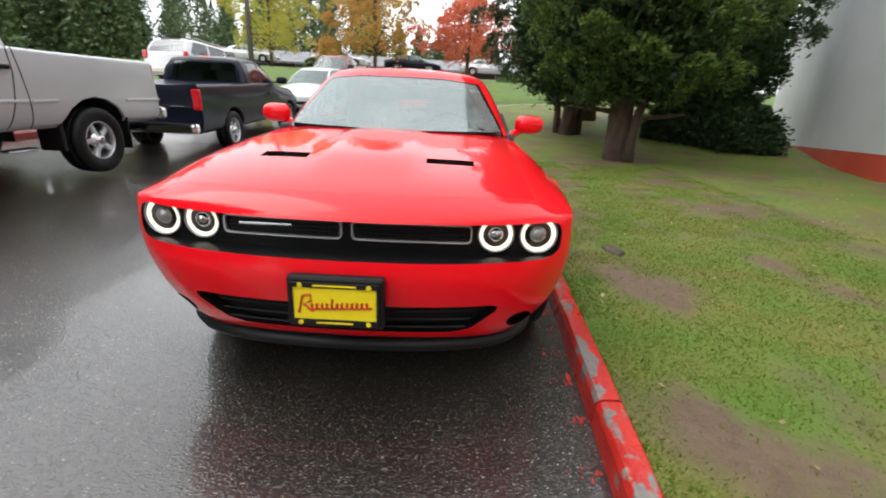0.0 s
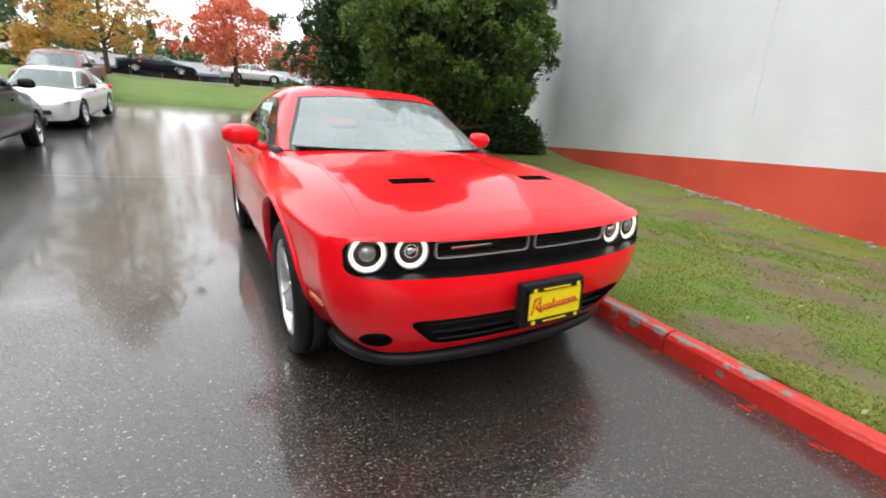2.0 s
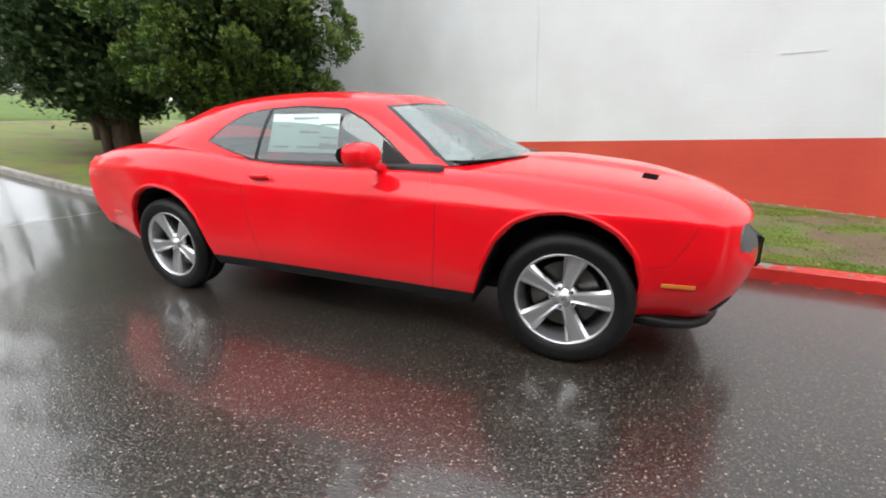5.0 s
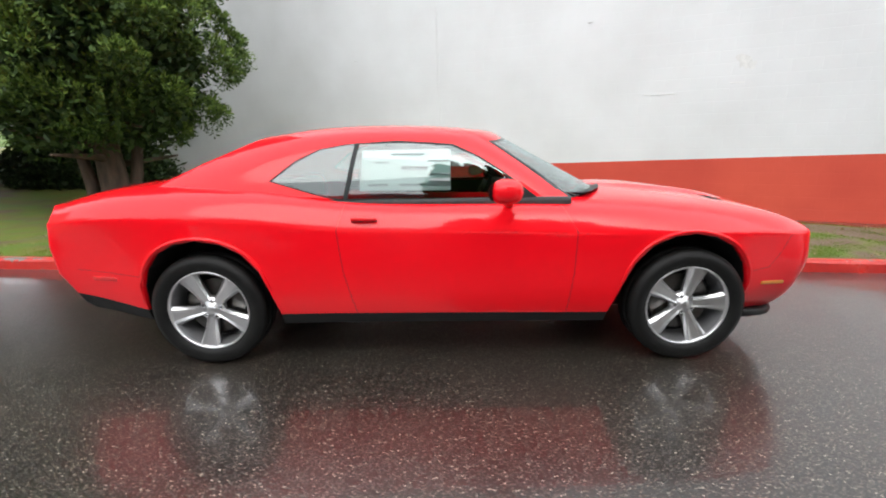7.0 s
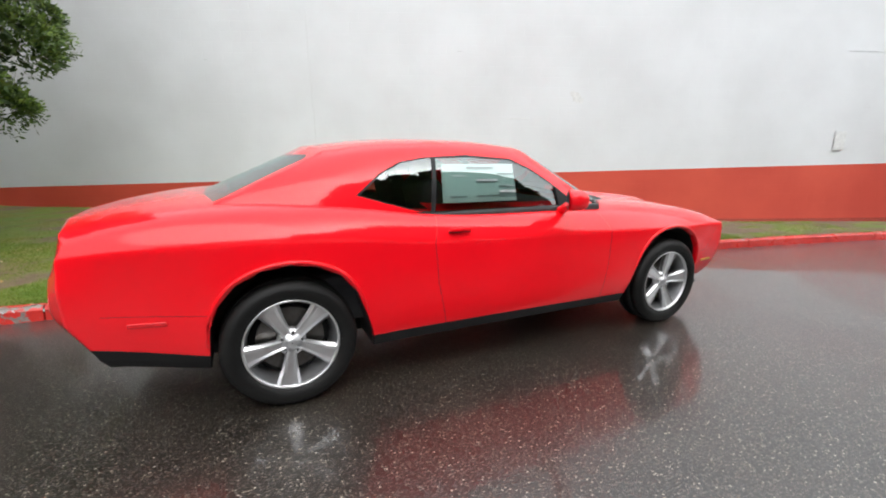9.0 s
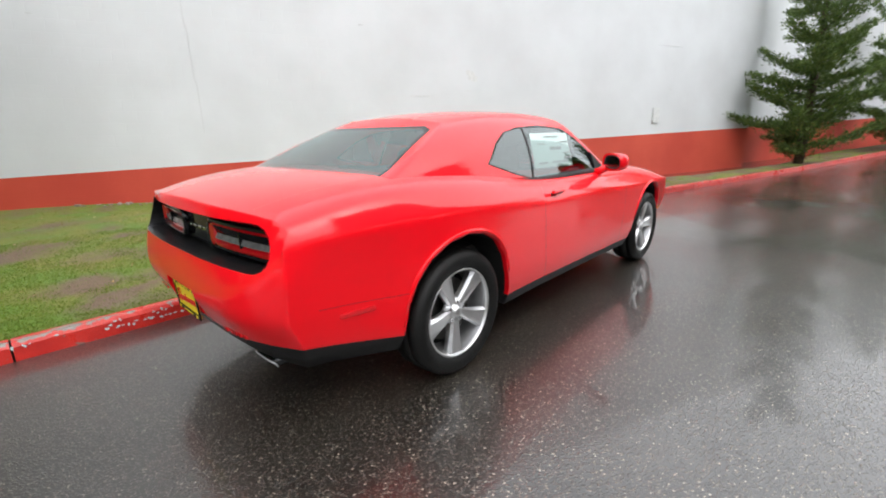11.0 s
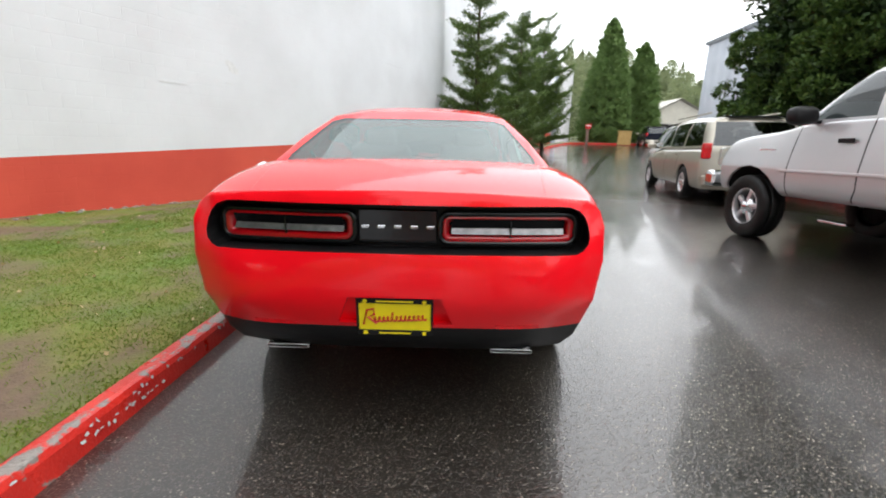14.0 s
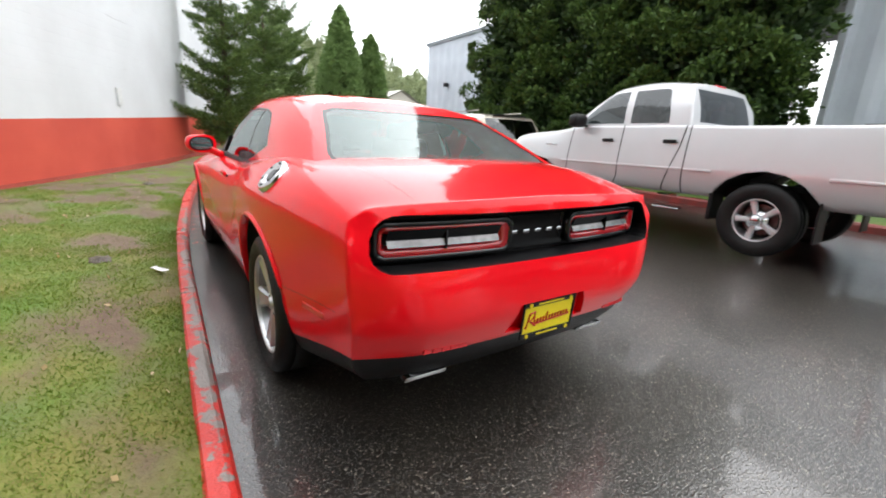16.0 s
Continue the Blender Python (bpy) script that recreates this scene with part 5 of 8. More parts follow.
def plate(parent, m, bracket):
    """A yellow dealer plate in a black frame; its script is drawn as plain strokes."""
    p = new("dealer_plate")
    p.parent, p.matrix_basis = parent, m
    tagged(p, "yellow dealer plate with red script in a frame")
    part("panel", boxed(0, 0, 0, 0.302, 0.004, 0.15, 0.0015), YELLOW, p, "yellow plate")
    bm = bmesh.new()
    for z, h in ((0.0705, 0.020), (-0.0705, 0.022)):
        box(bm, 0, -0.004, z, 0.312, 0.008, h, 0.002)
    for x in (-0.151, 0.151):
        box(bm, x, -0.004, 0, 0.010, 0.008, 0.16, 0.002)
    part("plate_frame", bm, BLACKP, p, "black plate frame")
    for x in (-0.12, 0.12):
        for z in (-0.07, 0.07):
            b2 = lathe([(0.001, -0.011), (0.009, -0.011), (0.0095, -0.007)], 12)
            bmesh.ops.translate(b2, verts=b2.verts, vec=(x, 0, z))
            part("screw", b2, YELLOW, p)
    for z, w in ((0.0705, 0.15), (-0.0705, 0.13)):
        part("lettering_bar", boxed(0, -0.0088, z, w, 0.001, 0.007), YELLOW, p, "small yellow lettering")
    pts, r2 = [], random.Random(3)
    for k in range(91):
        t = k / 90
        pts.append((-0.085 + 0.21 * t + 0.005 * math.cos(t * 75), -0.0035, -0.012 + 0.012 * t + (0.012 * math.sin(t * 75) + (0.022 if k in (30, 31) else 0))))
    part("script_stroke", tube(pts, 0.004, 5), REDINK, p, "red script stroke")
    part("script_capital", tube([(-0.128, -0.0035, -0.035), (-0.112, -0.0035, 0.03), (-0.085, -0.0035, 0.035), (-0.083, -0.0035, 0.01), (-0.11, -0.0035, -0.002), (-0.075, -0.0035, -0.03)], 0.005, 5), REDINK, p)
    if bracket:
        part("bracket", boxed(0, 0.028, 0.0, 0.345, 0.05, 0.195, 0.012), BLACKP, p, "black plastic plate bracket")
    return p


plate(coupe, Matrix.Translation((2.478, -0.003, 0.528)) @ Matrix.Rotation(radians(90), 4, "Z") @ Matrix.Rotation(radians(-2), 4, "X"), True)
plate(coupe, Matrix.Translation((-2.552, 0.0, 0.535)) @ Matrix.Rotation(radians(-90), 4, "Z") @ Matrix.Rotation(radians(4), 4, "X"), False)


# tail lamps: a red frame round a dark, ribbed lens
def rear_x(y):
    return -2.436 + 0.09 * (abs(y) / 0.9) ** 2.6


def lamp_frame(y0, y1, z0, z1, w, x_out, x_in, rad=0.03, slope=0.0):
    bm = bmesh.new()
    pts = []
    for cy_, cz_, a0 in ((y0 + rad, z0 + rad, 180), (y1 - rad, z0 + rad, 270), (y1 - rad, z1 - rad, 0), (y0 + rad, z1 - rad, 90)):
        for k in range(5):
            a = radians(a0 + 90 * k / 4)
            pts.append((cy_ + rad * math.cos(a), cz_ + rad * math.sin(a), math.cos(a), math.sin(a)))
    dense = []
    for p, q in zip(pts, pts[1:] + pts[:1]):
        n = max(1, int(math.hypot(q[0] - p[0], q[1] - p[1]) / 0.05))
        dense += [tuple(p[i] + (q[i] - p[i]) * k / n for i in range(4)) for k in range(n)]
    rings = []
    for y, z, c, s in dense:
        x = rear_x(y)
        rings.append([bm.verts.new(v) for v in ((x + x_in, y, z), (x - x_out, y, z), (x - x_out + slope, y - c * w, z - s * w), (x + x_in, y - c * w * 1.5, z - s * w * 1.5))])
    for a, b in zip(rings, rings[1:] + rings[:1]):
        for k in range(4):
            bm.faces.new((a[k], b[k], b[(k + 1) % 4], a[(k + 1) % 4]))
    bmesh.ops.recalc_face_normals(bm, faces=bm.faces)
    return bm


LAMPRED = surface("dark_red_lamp_ring", (0.55, 0.004, 0.010), (0.45, 0.003, 0.008), 20, 0.1, 0.03, 0, 0, 50, 1.0)
LAMPMID = surface("smoked_reversing_lens", (0.30, 0.29, 0.29), (0.20, 0.19, 0.19), 30, 0.12, 0.05, 0.5, 0.2, 120)
for s in (-1, 1):
    a, b = sorted((s * 0.187, s * 0.727))
    tl = new("tail_light")
    tl.parent = coupe
    part("red_ring", lamp_frame(a, b, 0.832, 0.935, 0.022, 0.026, 0.012, 0.03, 0.024), LAMPRED, tl, "red lamp ring", True)
    part("bezel", lamp_frame(a - 0.022, b + 0.022, 0.815, 0.957, 0.017, 0.028, 0.02, 0.045), PIANO, tl, "gloss black bezel", True)
    bm = bmesh.new()
    for k in range(12):
        ya, yb = a + 0.035 + (b - a - 0.07) * k / 12, a + 0.035 + (b - a - 0.07) * (k + 1) / 12
        vs = [bm.verts.new((rear_x(y) - d, y, z)) for y, z, d in ((ya, 0.862, 0.018), (yb, 0.862, 0.018), (yb, 0.888, 0.004), (ya, 0.888, 0.004))]
        bm.faces.new(vs)
    part("reversing_lens", bm, LAMPMID, tl, "clear smoked lens strip")
    bm = bmesh.new()
    for k in range(12):
        ya, yb = a + 0.035 + (b - a - 0.07) * k / 12, a + 0.035 + (b - a - 0.07) * (k + 1) / 12
        vs = [bm.verts.new((rear_x(y) - d, y, z)) for y, z, d in ((ya, 0.886, 0.006), (yb, 0.886, 0.006), (yb, 0.926, 0.024), (ya, 0.926, 0.024))]
        bm.faces.new(vs)
    part("dark_lens", bm, PIANO, tl)
    part("divider", boxed(rear_x(s * 0.467) - 0.014, s * 0.467, 0.883, 0.014, 0.006, 0.07), PIANO, tl)
for k in range(5):
    part("badge_letter", boxed(-2.440, 0.136 - 0.068 * k, 0.884, 0.008, 0.034, 0.017, 0.004), CHROME, coupe, "small bright badge shape")
part("gloss_panel", boxed(-2.430, 0, 0.886, 0.014, 0.326, 0.142, 0.005), PIANO, coupe, "gloss black centre panel between the tail lights")
for s in (-1, 1):
    for k in range(5):
        y = s * (0.43 + 0.036 * k)
        p, nn, _i, _d = body_tree.ray_cast(Vector((-3.0, y, 0.492)), Vector((1, 0, 0)))
        part("reflector", boxed(p.x, y, 0.492, 0.010, 0.0365, 0.016), REDLENS, coupe, "dark red reflector strip in the bumper")
for s in (-1, 1):
    tip = new("exhaust_tip")
    tip.parent = coupe
    bm = bmesh.new()
    prof = []
    for (w, h, x) in ((0.095, 0.020, -2.2), (0.095, 0.020, -2.40), (0.088, 0.0135, -2.40), (0.088, 0.0135, -2.30)):
        ringv = []
        for k in range(24):
            a = 2 * math.pi * k / 24
            sq = lambda v: math.copysign(abs(v) ** 0.55, v)
            ringv.append(bm.verts.new((x - 0.02 * math.sin(a) * (1 if x < -2.39 else 0), s * 0.505 + w * sq(math.cos(a)), 0.318 + h * sq(math.sin(a)))))
        prof.append(ringv)
    for p, q in zip(prof, prof[1:]):
        for k in range(24):
            bm.faces.new((p[k], p[(k + 1) % 24], q[(k + 1) % 24], q[k]))
    bmesh.ops.recalc_face_normals(bm, faces=bm.faces)
    part("pipe", bm, PIANO, tip, "flat dark exhaust tip", True)
    part("pipe_lip", tube([(-2.404 - 0.02 * math.sin(a), s * 0.505 + 0.092 * sq(math.cos(a)), 0.318 + 0.0175 * sq(math.sin(a))) for a in [2 * math.pi * k / 40 for k in range(41)]], 0.0035, 6), TRIM, tip, "thin bright lip", True)
    part("bore", boxed(-2.35, s * 0.505, 0.318, 0.01, 0.18, 0.03), DARK, tip)

# side markers, handles, mirrors, fuel cap, aerial, wipers
for s in (-1, 1):
    for x, z, w, h, mat_, lab in ((1.985, 0.497, 0.15, 0.022, AMBER, "amber side marker"), (-2.13, 0.562, 0.17, 0.024, REDLENS, "dark red side marker")):
        p, nn = on_flank(x, z, s)
        mk = part("side_marker", boxed(0, 0, 0, w, 0.012, h, 0.004), mat_, coupe, lab)
        mk.matrix_basis = Matrix.Translation(p) @ Matrix.Rotation(math.atan2(-nn.x * s, nn.y * s), 4, "Z")
    part("door_handle", boxed(-0.49, s * 0.945, 0.93, 0.15, 0.022, 0.026, 0.009), RED, coupe)
    part("handle_recess", boxed(-0.49, s * 0.934, 0.917, 0.15, 0.012, 0.016, 0.005), DARK, coupe)
    mir = new("door_mirror")
    mir.parent = coupe
    bm = bmesh.new()
    bmesh.ops.create_icosphere(bm, subdivisions=4, radius=1)
    for v in bm.verts:
        c = v.co
        c.x = math.copysign(abs(c.x) ** 0.8, c.x) * 0.098 * (1 - 0.10 * c.y * s)
        c.z = math.copysign(abs(c.z) ** 0.75, c.z) * 0.07
        c.y = math.copysign(abs(c.y) ** 0.75, c.y) * 0.115
        c.x = max(c.x, -0.03 - 0.75 * c.y * s)
        c += Vector((0.325, s * 0.985, 1.083))
    part("housing", bm, RED, mir, "red mirror housing", True)
    bm = bmesh.new()
    bmesh.ops.create_circle(bm, cap_ends=True, segments=28, radius=1)
    for v in bm.verts:
        c = v.co.copy()
        v.co = Vector((0.2885 - 0.060 * math.copysign(abs(c.x) ** 0.75, c.x) * s, s * 0.985 + 0.080 * math.copysign(abs(c.x) ** 0.75, c.x), 1.083 + 0.044 * math.copysign(abs(c.y) ** 0.75, c.y)))
    part("mirror_glass", bm, CHROME, mir, "mirror glass")
    bm = bmesh.new()
    bmesh.ops.create_circle(bm, cap_ends=True, segments=28, radius=1)
    for v in bm.verts:
        c = v.co.copy()
        v.co = Vector((0.2892 - 0.0675 * math.copysign(abs(c.x) ** 0.75, c.x) * s, s * 0.985 + 0.090 * math.copysign(abs(c.x) ** 0.75, c.x), 1.083 + 0.053 * math.copysign(abs(c.y) ** 0.75, c.y)))
    part("mirror_bezel", bm, BLACKP, mir, "black mirror bezel")
    part("stalk", tube([(0.37, s * 0.80, 0.985), (0.365, s * 0.86, 1.005), (0.345, s * 0.92, 1.035)], [0.035, 0.03, 0.028], 10), RED, mir, "", True)
for s in (-1, 1):
    bm = bmesh.new()
    rows = []
    for d in (0.006, -0.02):
        rows.append([bm.verts.new((x, s * (0.818 - (z - 1.015) * 0.36 - max(0, x - 0.42) * 0.06 + d), z)) for x, z in ((0.36, 1.024), (0.545, 1.024), (0.35, 1.155))])
    bm.faces.new(rows[0]); bm.faces.new(list(reversed(rows[1])))
    for k in range(3):
        bm.faces.new((rows[0][k], rows[1][k], rows[1][(k + 1) % 3], rows[0][(k + 1) % 3]))
    bmesh.ops.recalc_face_normals(bm, faces=bm.faces)
    part("mirror_sail", bm, BLACKP, coupe, "black triangle at the mirror foot")
cap = new("fuel_cap")
spot, way, _i, _d = body_tree.find_nearest(Vector((-1.70, 0.893, 1.03)))
way = way if way.y > 0 else -way
cap.parent, cap.matrix_basis = coupe, Matrix.Translation(spot) @ (-way).to_track_quat("Y", "Z").to_matrix().to_4x4()
part("cap_ring", lathe([(0.001, -0.004), (0.045, -0.006), (0.05, -0.014), (0.076, -0.016), (0.084, -0.006), (0.084, 0.03)], 36), CHROME, cap, "bright round fuel filler cap", True)
for k in range(6):
    part("cap_mark", boxed(0.062 * math.sin(k * 1.047), -0.0165, 0.062 * math.cos(k * 1.047), 0.012, 0.003, 0.012), DARK, cap)
part("cap_centre", lathe([(0.001, -0.012), (0.03, -0.012), (0.034, -0.004)], 24), PIANO, cap)
bm = bmesh.new()
bmesh.ops.create_icosphere(bm, subdivisions=3, radius=1)
for v in bm.verts:
    v.co = Vector((v.co.x * 0.06 - 1.13 - 0.03 * max(0, v.co.z), v.co.y * 0.03, v.co.z * 0.032 + 1.402))
part("roof_aerial", bm, BLACKP, coupe, "small black roof aerial", True)
for y0, y1 in ((-0.60, 0.02), (0.0, 0.60)):
    part("wiper", tube([(0.99 - 0.18 * (y0 / 0.7) ** 2, y0, 1.048), (0.90, (y0 + y1) / 2, 1.085), (0.99 - 0.18 * (y1 / 0.7) ** 2, y1, 1.055)], 0.008, 6), BLACKP, coupe, "black wiper")
bm = bmesh.new()
rows = []
for k in range(17):
    y = -0.72 + 1.44 * k / 16
    rows.append([bm.verts.new((x - 0.28 * (abs(y) / 0.75) ** 2, y, z)) for x, z in ((1.13, 1.046), (1.10, 1.042), (0.98, 1.046))])
for a, b in zip(rows, rows[1:]):
    for k in range(2):
        bm.faces.new((a[k], a[k + 1], b[k + 1], b[k]))
part("cowl", bm, BLACKP, coupe, "black wiper cowl", True)

# inside
part("cabin_tub", boxed(-0.4, 0, 0.52, 2.5, 1.5, 0.3, 0.05), SEATM, coupe)
bm = bmesh.new()
box(bm, 0.62, 0, 0.90, 0.5, 1.46, 0.22, 0.06)
box(bm, 0.48, 0.36, 1.0, 0.2, 0.4, 0.1, 0.04)
part("dashboard", bm, SEATM, coupe, "dark dashboard", True)
part("parcel_shelf", boxed(-1.55, 0, 1.03, 0.5, 1.3, 0.06, 0.02), SEATM, coupe)
for s in (-1, 1):
    part("door_card", boxed(-0.1, s * 0.80, 0.85, 1.7, 0.05, 0.36, 0.02), SEATM, coupe)
    seat = new("front_seat")
    seat.parent = coupe
    part("cushion", boxed(-0.05, s * 0.37, 0.68, 0.52, 0.5, 0.16, 0.06), SEATM, seat, "", True)
    part("backrest", boxed(-0.40, s * 0.37, 0.95, 0.16, 0.5, 0.56, 0.07, Matrix.Translation((-0.4, 0, 0.7)) @ Matrix.Rotation(radians(-14), 4, "Y") @ Matrix.Translation((0.4, 0, -0.7))), SEATM, seat, "charcoal backrest", True)
    part("headrest", boxed(-0.52, s * 0.37, 1.25, 0.10, 0.27, 0.16, 0.05), SEATM, seat, "", True)
part("rear_bench", boxed(-1.2, 0, 0.85, 0.2, 1.2, 0.5, 0.08), SEATM, coupe, "", True)
bm = bmesh.new()
mm = Matrix.Translation((0.32, 0.37, 0.98)) @ Matrix.Rotation(radians(-65), 4, "Y")
for i in range(28):
    a, b = 2 * math.pi * i / 28, 2 * math.pi * (i + 1) / 28
    seg = tube([(0.185 * math.cos(a), 0.185 * math.sin(a), 0), (0.185 * math.cos(b), 0.185 * math.sin(b), 0)], 0.016, 6)
    t_ = bpy.data.meshes.new("t")
    seg.to_mesh(t_)
    seg.free()
    bm.from_mesh(t_)
    bpy.data.meshes.remove(t_)
box(bm, 0, 0, 0, 0.12, 0.36, 0.03, 0.01)
bmesh.ops.transform(bm, matrix=mm, verts=bm.verts)
part("steering_wheel", bm, BLACKP, coupe, "black steering wheel", True)
# papers on the glass
def paper(name, corners, material, label):
    bm = bmesh.new()
    bm.faces.new([bm.verts.new(c) for c in corners])
    return part(name, bm, material, coupe, label)


gy_ = lambda z: -(0.818 - (z - 1.015) * 0.32) + 0.012
price = paper("price_sheet", [(-0.535, gy_(1.075), 1.075), (0.02, gy_(1.075) - 0.0, 1.075), (0.02, gy_(1.315), 1.315), (-0.515, gy_(1.315), 1.315)], PAPER, "large pale green printed price sheet behind the side glass")
for x, z, w, h in ((-0.20, 1.205, 0.16, 0.022), (-0.24, 1.29, 0.2, 0.008), (-0.05, 1.25, 0.13, 0.008), (-0.05, 1.17, 0.13, 0.01), (-0.2, 1.11, 0.18, 0.012), (-0.42, 1.11, 0.12, 0.012), (-0.40, 1.24, 0.1, 0.006), (-0.05, 1.12, 0.13, 0.05)):
    part("print_bar", boxed(x, gy_(z) - 0.006, z, w, 0.002, h, 0, None), INK, price, "grey print")
paper("windscreen_sticker", [(0.315, 0.50, 1.325), (0.275, 0.60, 1.318), (0.335, 0.615, 1.292), (0.375, 0.515, 1.298)], WHITEST, "white sticker in the corner of the windscreen")

# ---- the other parked vehicles ----
def vehicle(name, label, material, S, m, group=""):
    """A parked vehicle, its nose towards +x, its wheels on z = 0. S holds its sizes."""
    car = thing(name, label, S["category"], m, group)
    x0, x1, W, zb, zc = S["front"], S["rear"], S["w"], S["zb"], S["zc"]
    def tap(x):
        return 1 - S.get("tf", 0.08) * max(0, min(1, (x - x0 + 0.9) / 0.9)) - S.get("tr", 0.05) * max(0, min(1, (x1 + 0.8 - x) / 0.8))
    bf, br = S.get("bf", 0.18), S.get("br", 0.10)
    def bent(x, y):
        q = (abs(y) / W) ** 2.4
        return x - bf * q * max(0, min(1, (x - x0 + 0.7) / 0.7)) + br * q * max(0, min(1, (x1 + 0.6 - x) / 0.6))
    def sect(x):
        w, sz, mz = W * tap(x), lookup(x, S["top"]), lookup(x, S["mid"])
        sy = w * lookup(x, S["sy"])
        pts = [(w * k, zb + (zc - zb) * t) for k, t in ((0.90, 0.0), (0.955, 0.14), (0.985, 0.38), (0.995, 0.62), (1.0, 0.84))]
        pts += [(w, zc), (w * 0.55 + sy * 0.45, zc * 0.4 + sz * 0.6), (sy, sz), (sy * 0.5, mz * 0.8 + sz * 0.2), (0, mz)]
        return [(bent(x, y), y, z) for y, z in pts]
    cols = (1.0, 0.84, 0.62, 0.34, 0)
    def end(x, bulge, b, t):
        def fn(lv, c):
            y = cols[c] * W * t * (0.9 + 0.02 * lv)
            z = zb + (zc - zb) * (0, 0.14, 0.38, 0.62, 0.84)[lv]
            return (x + bulge * (0.2, 0.7, 1.0, 0.9, 0.6)[lv] - b * (abs(y) / W) ** 2.4, y, z)
        return fn
    n = S.get("n", 13)
    xs = sorted(set([x0, x0 - 0.09, x1, x1 + 0.09] + [x0 - 0.09 + (x1 - x0 + 0.18) * k / n for k in range(1, n)] + list(S.get("xs", ()))), reverse=True)
    bm = cage([sect(x) for x in xs], end(x0, S.get("nose", 0.05), bf, 1 - S.get("tf", 0.08)), end(x1, -S.get("tailb", 0.05), -br, 1 - S.get("tr", 0.05)), S.get("levels", 2), ((5, S.get("crease", 0.5)), (7, S.get("rail", 0.0))), S.get("endc", 0.5))
    lay = bm.faces.layers.int.new("part")
    r, ar = S["wheel"][0], S["wheel"][0] + S.get("gap", 0.09)
    for hx in S["hubs"]:
        poly = [(hx + ar * 1.08 * math.cos(radians(a)), r + ar * math.sin(radians(a))) for a in range(-10, 191, 20)]
        poly = [(poly[0][0], zb - 0.3)] + poly + [(poly[-1][0], zb - 0.3)]
        for sgn in (-1, 1):
            cut = carve(bm, poly, "side", lambda f: f.calc_center_median().y * sgn > 0.4)
            cs = set(cut)
            rim = [e for f in cut for e in f.edges if len([g for g in e.link_faces if g in cs]) == 1 and len(e.link_faces) == 2]
            bmesh.ops.delete(bm, geom=cut, context="FACES")
            lip = open_rim(bm, [e for e in rim if e.is_valid], lambda co: Vector((0, -sgn * 0.03, 0)), lay, 0)
            open_rim(bm, lip, lambda co: Vector((0, -co.y + sgn * 0.4, 0)), lay, 1)
    for ln in S.get("seams", ()):
        seam(bm, ln, "side", lambda f: f[lay] == 0 and abs(f.normal.y) > 0.4, S.get("gapw", 0.012), lay, 2)
    if "cladding" in S:
        z0, z1 = S["cladding"]
        for f in carve(bm, [(x1 - 0.5, zb - 0.2), (x0 + 0.5, zb - 0.2), (x0 + 0.5, z1), (x1 - 0.5, z0)], "side", lambda f: f[lay] == 0):
            f[lay] = 3
    bm.normal_update()
    for k, (poly, view, side, num) in enumerate(S.get("cuts", ())):
        for f in carve(bm, poly, view, lambda f: f[lay] == 0 and (f.normal.x * side > 0.3)):
            f[lay] = num
    if "lid" in S:
        lid = carve(bm, S["lid"], "top", lambda f: f.normal.z > 0.3 and f.calc_center_median().z > zc)
        bmesh.ops.delete(bm, geom=lid, context="FACES")
    names = {0: ("body", material, ""), 1: ("wheel_well", DARK, ""), 2: ("panel_gap", DARK, ""), 3: ("lower_cladding", S.get("clad", BLACKP), ""), 4: ("grille", S.get("grille", BLACKP), ""), 5: ("front_bumper", S.get("bumper", material), ""), 6: ("rear_bumper", S.get("bumper", material), ""), 7: ("tail_light_panel", REDLENS, "")}
    split(bm, lay, {0, 2, 3, 4, 5, 6, 7}, names, car)
    bm.free()
    # cabin
    if "gh" in S:
        def sh(x_off):
            def fn(lv, c):
                a = (S["gh"][0] if x_off > 0 else S["gh"][-1])[lv]
                y = (None, 0.52, 0.0)[c] * a[1]
                return (a[0] + x_off * (0.6, 1.0)[c - 1] * (1, 0.9)[lv], y, a[2] + 0.015)
            return fn
        bm = cage(S["gh"], sh(S.get("shield", 0.16)), sh(-S.get("back", 0.06)), S.get("levels", 2), ((2, 0.3),), 0.5, side=2)
        lay = bm.faces.layers.int.new("part")
        bm.normal_update()
        num, table = 1, {0: ("roof", S.get("roof", material), "")}
        side_face = lambda f: f[lay] == 0 and abs(f.normal.y) > 0.5
        for poly in S["panes"]:
            for sgn in (-1, 1):
                got = carve(bm, poly, "side", lambda f: side_face(f) and f.calc_center_median().y * sgn > 0)
                for f in got:
                    f[lay] = num
                table[num] = ("side_window", S.get("glass", GLASS), "")
                num += 1
        for poly, sgn, gname in ((S["screen"], 1, "windscreen"), (S["rearscreen"], -1, "rear_window")):
            for f in carve(bm, poly, "front", lambda f: f[lay] == 0 and f.normal.x * sgn > 0.25):
                f[lay] = num
            table[num] = (gname, S.get("rearglass", GLASS) if sgn < 0 else GLASS, "")
            num += 1
        obs = split(bm, lay, set(range(num)), table, car)
        for k, os_ in obs.items():
            for o in os_:
                o.visible_shadow = k == 0
        bm.free()
        gh = S["gh"]
        fx, rx, bz, tz = gh[0][0][0], gh[-1][0][0], gh[0][0][2], gh[len(gh) // 2][2][2]
        part("cabin_floor", boxed((fx + rx) / 2, 0, bz - 0.25, (fx - rx) * 0.92, W * 1.6, 0.3, 0.04), SEATM, car)
        part("dashboard", boxed(fx - 0.45, 0, bz - 0.06, 0.35, W * 1.6, 0.2, 0.05), SEATM, car)
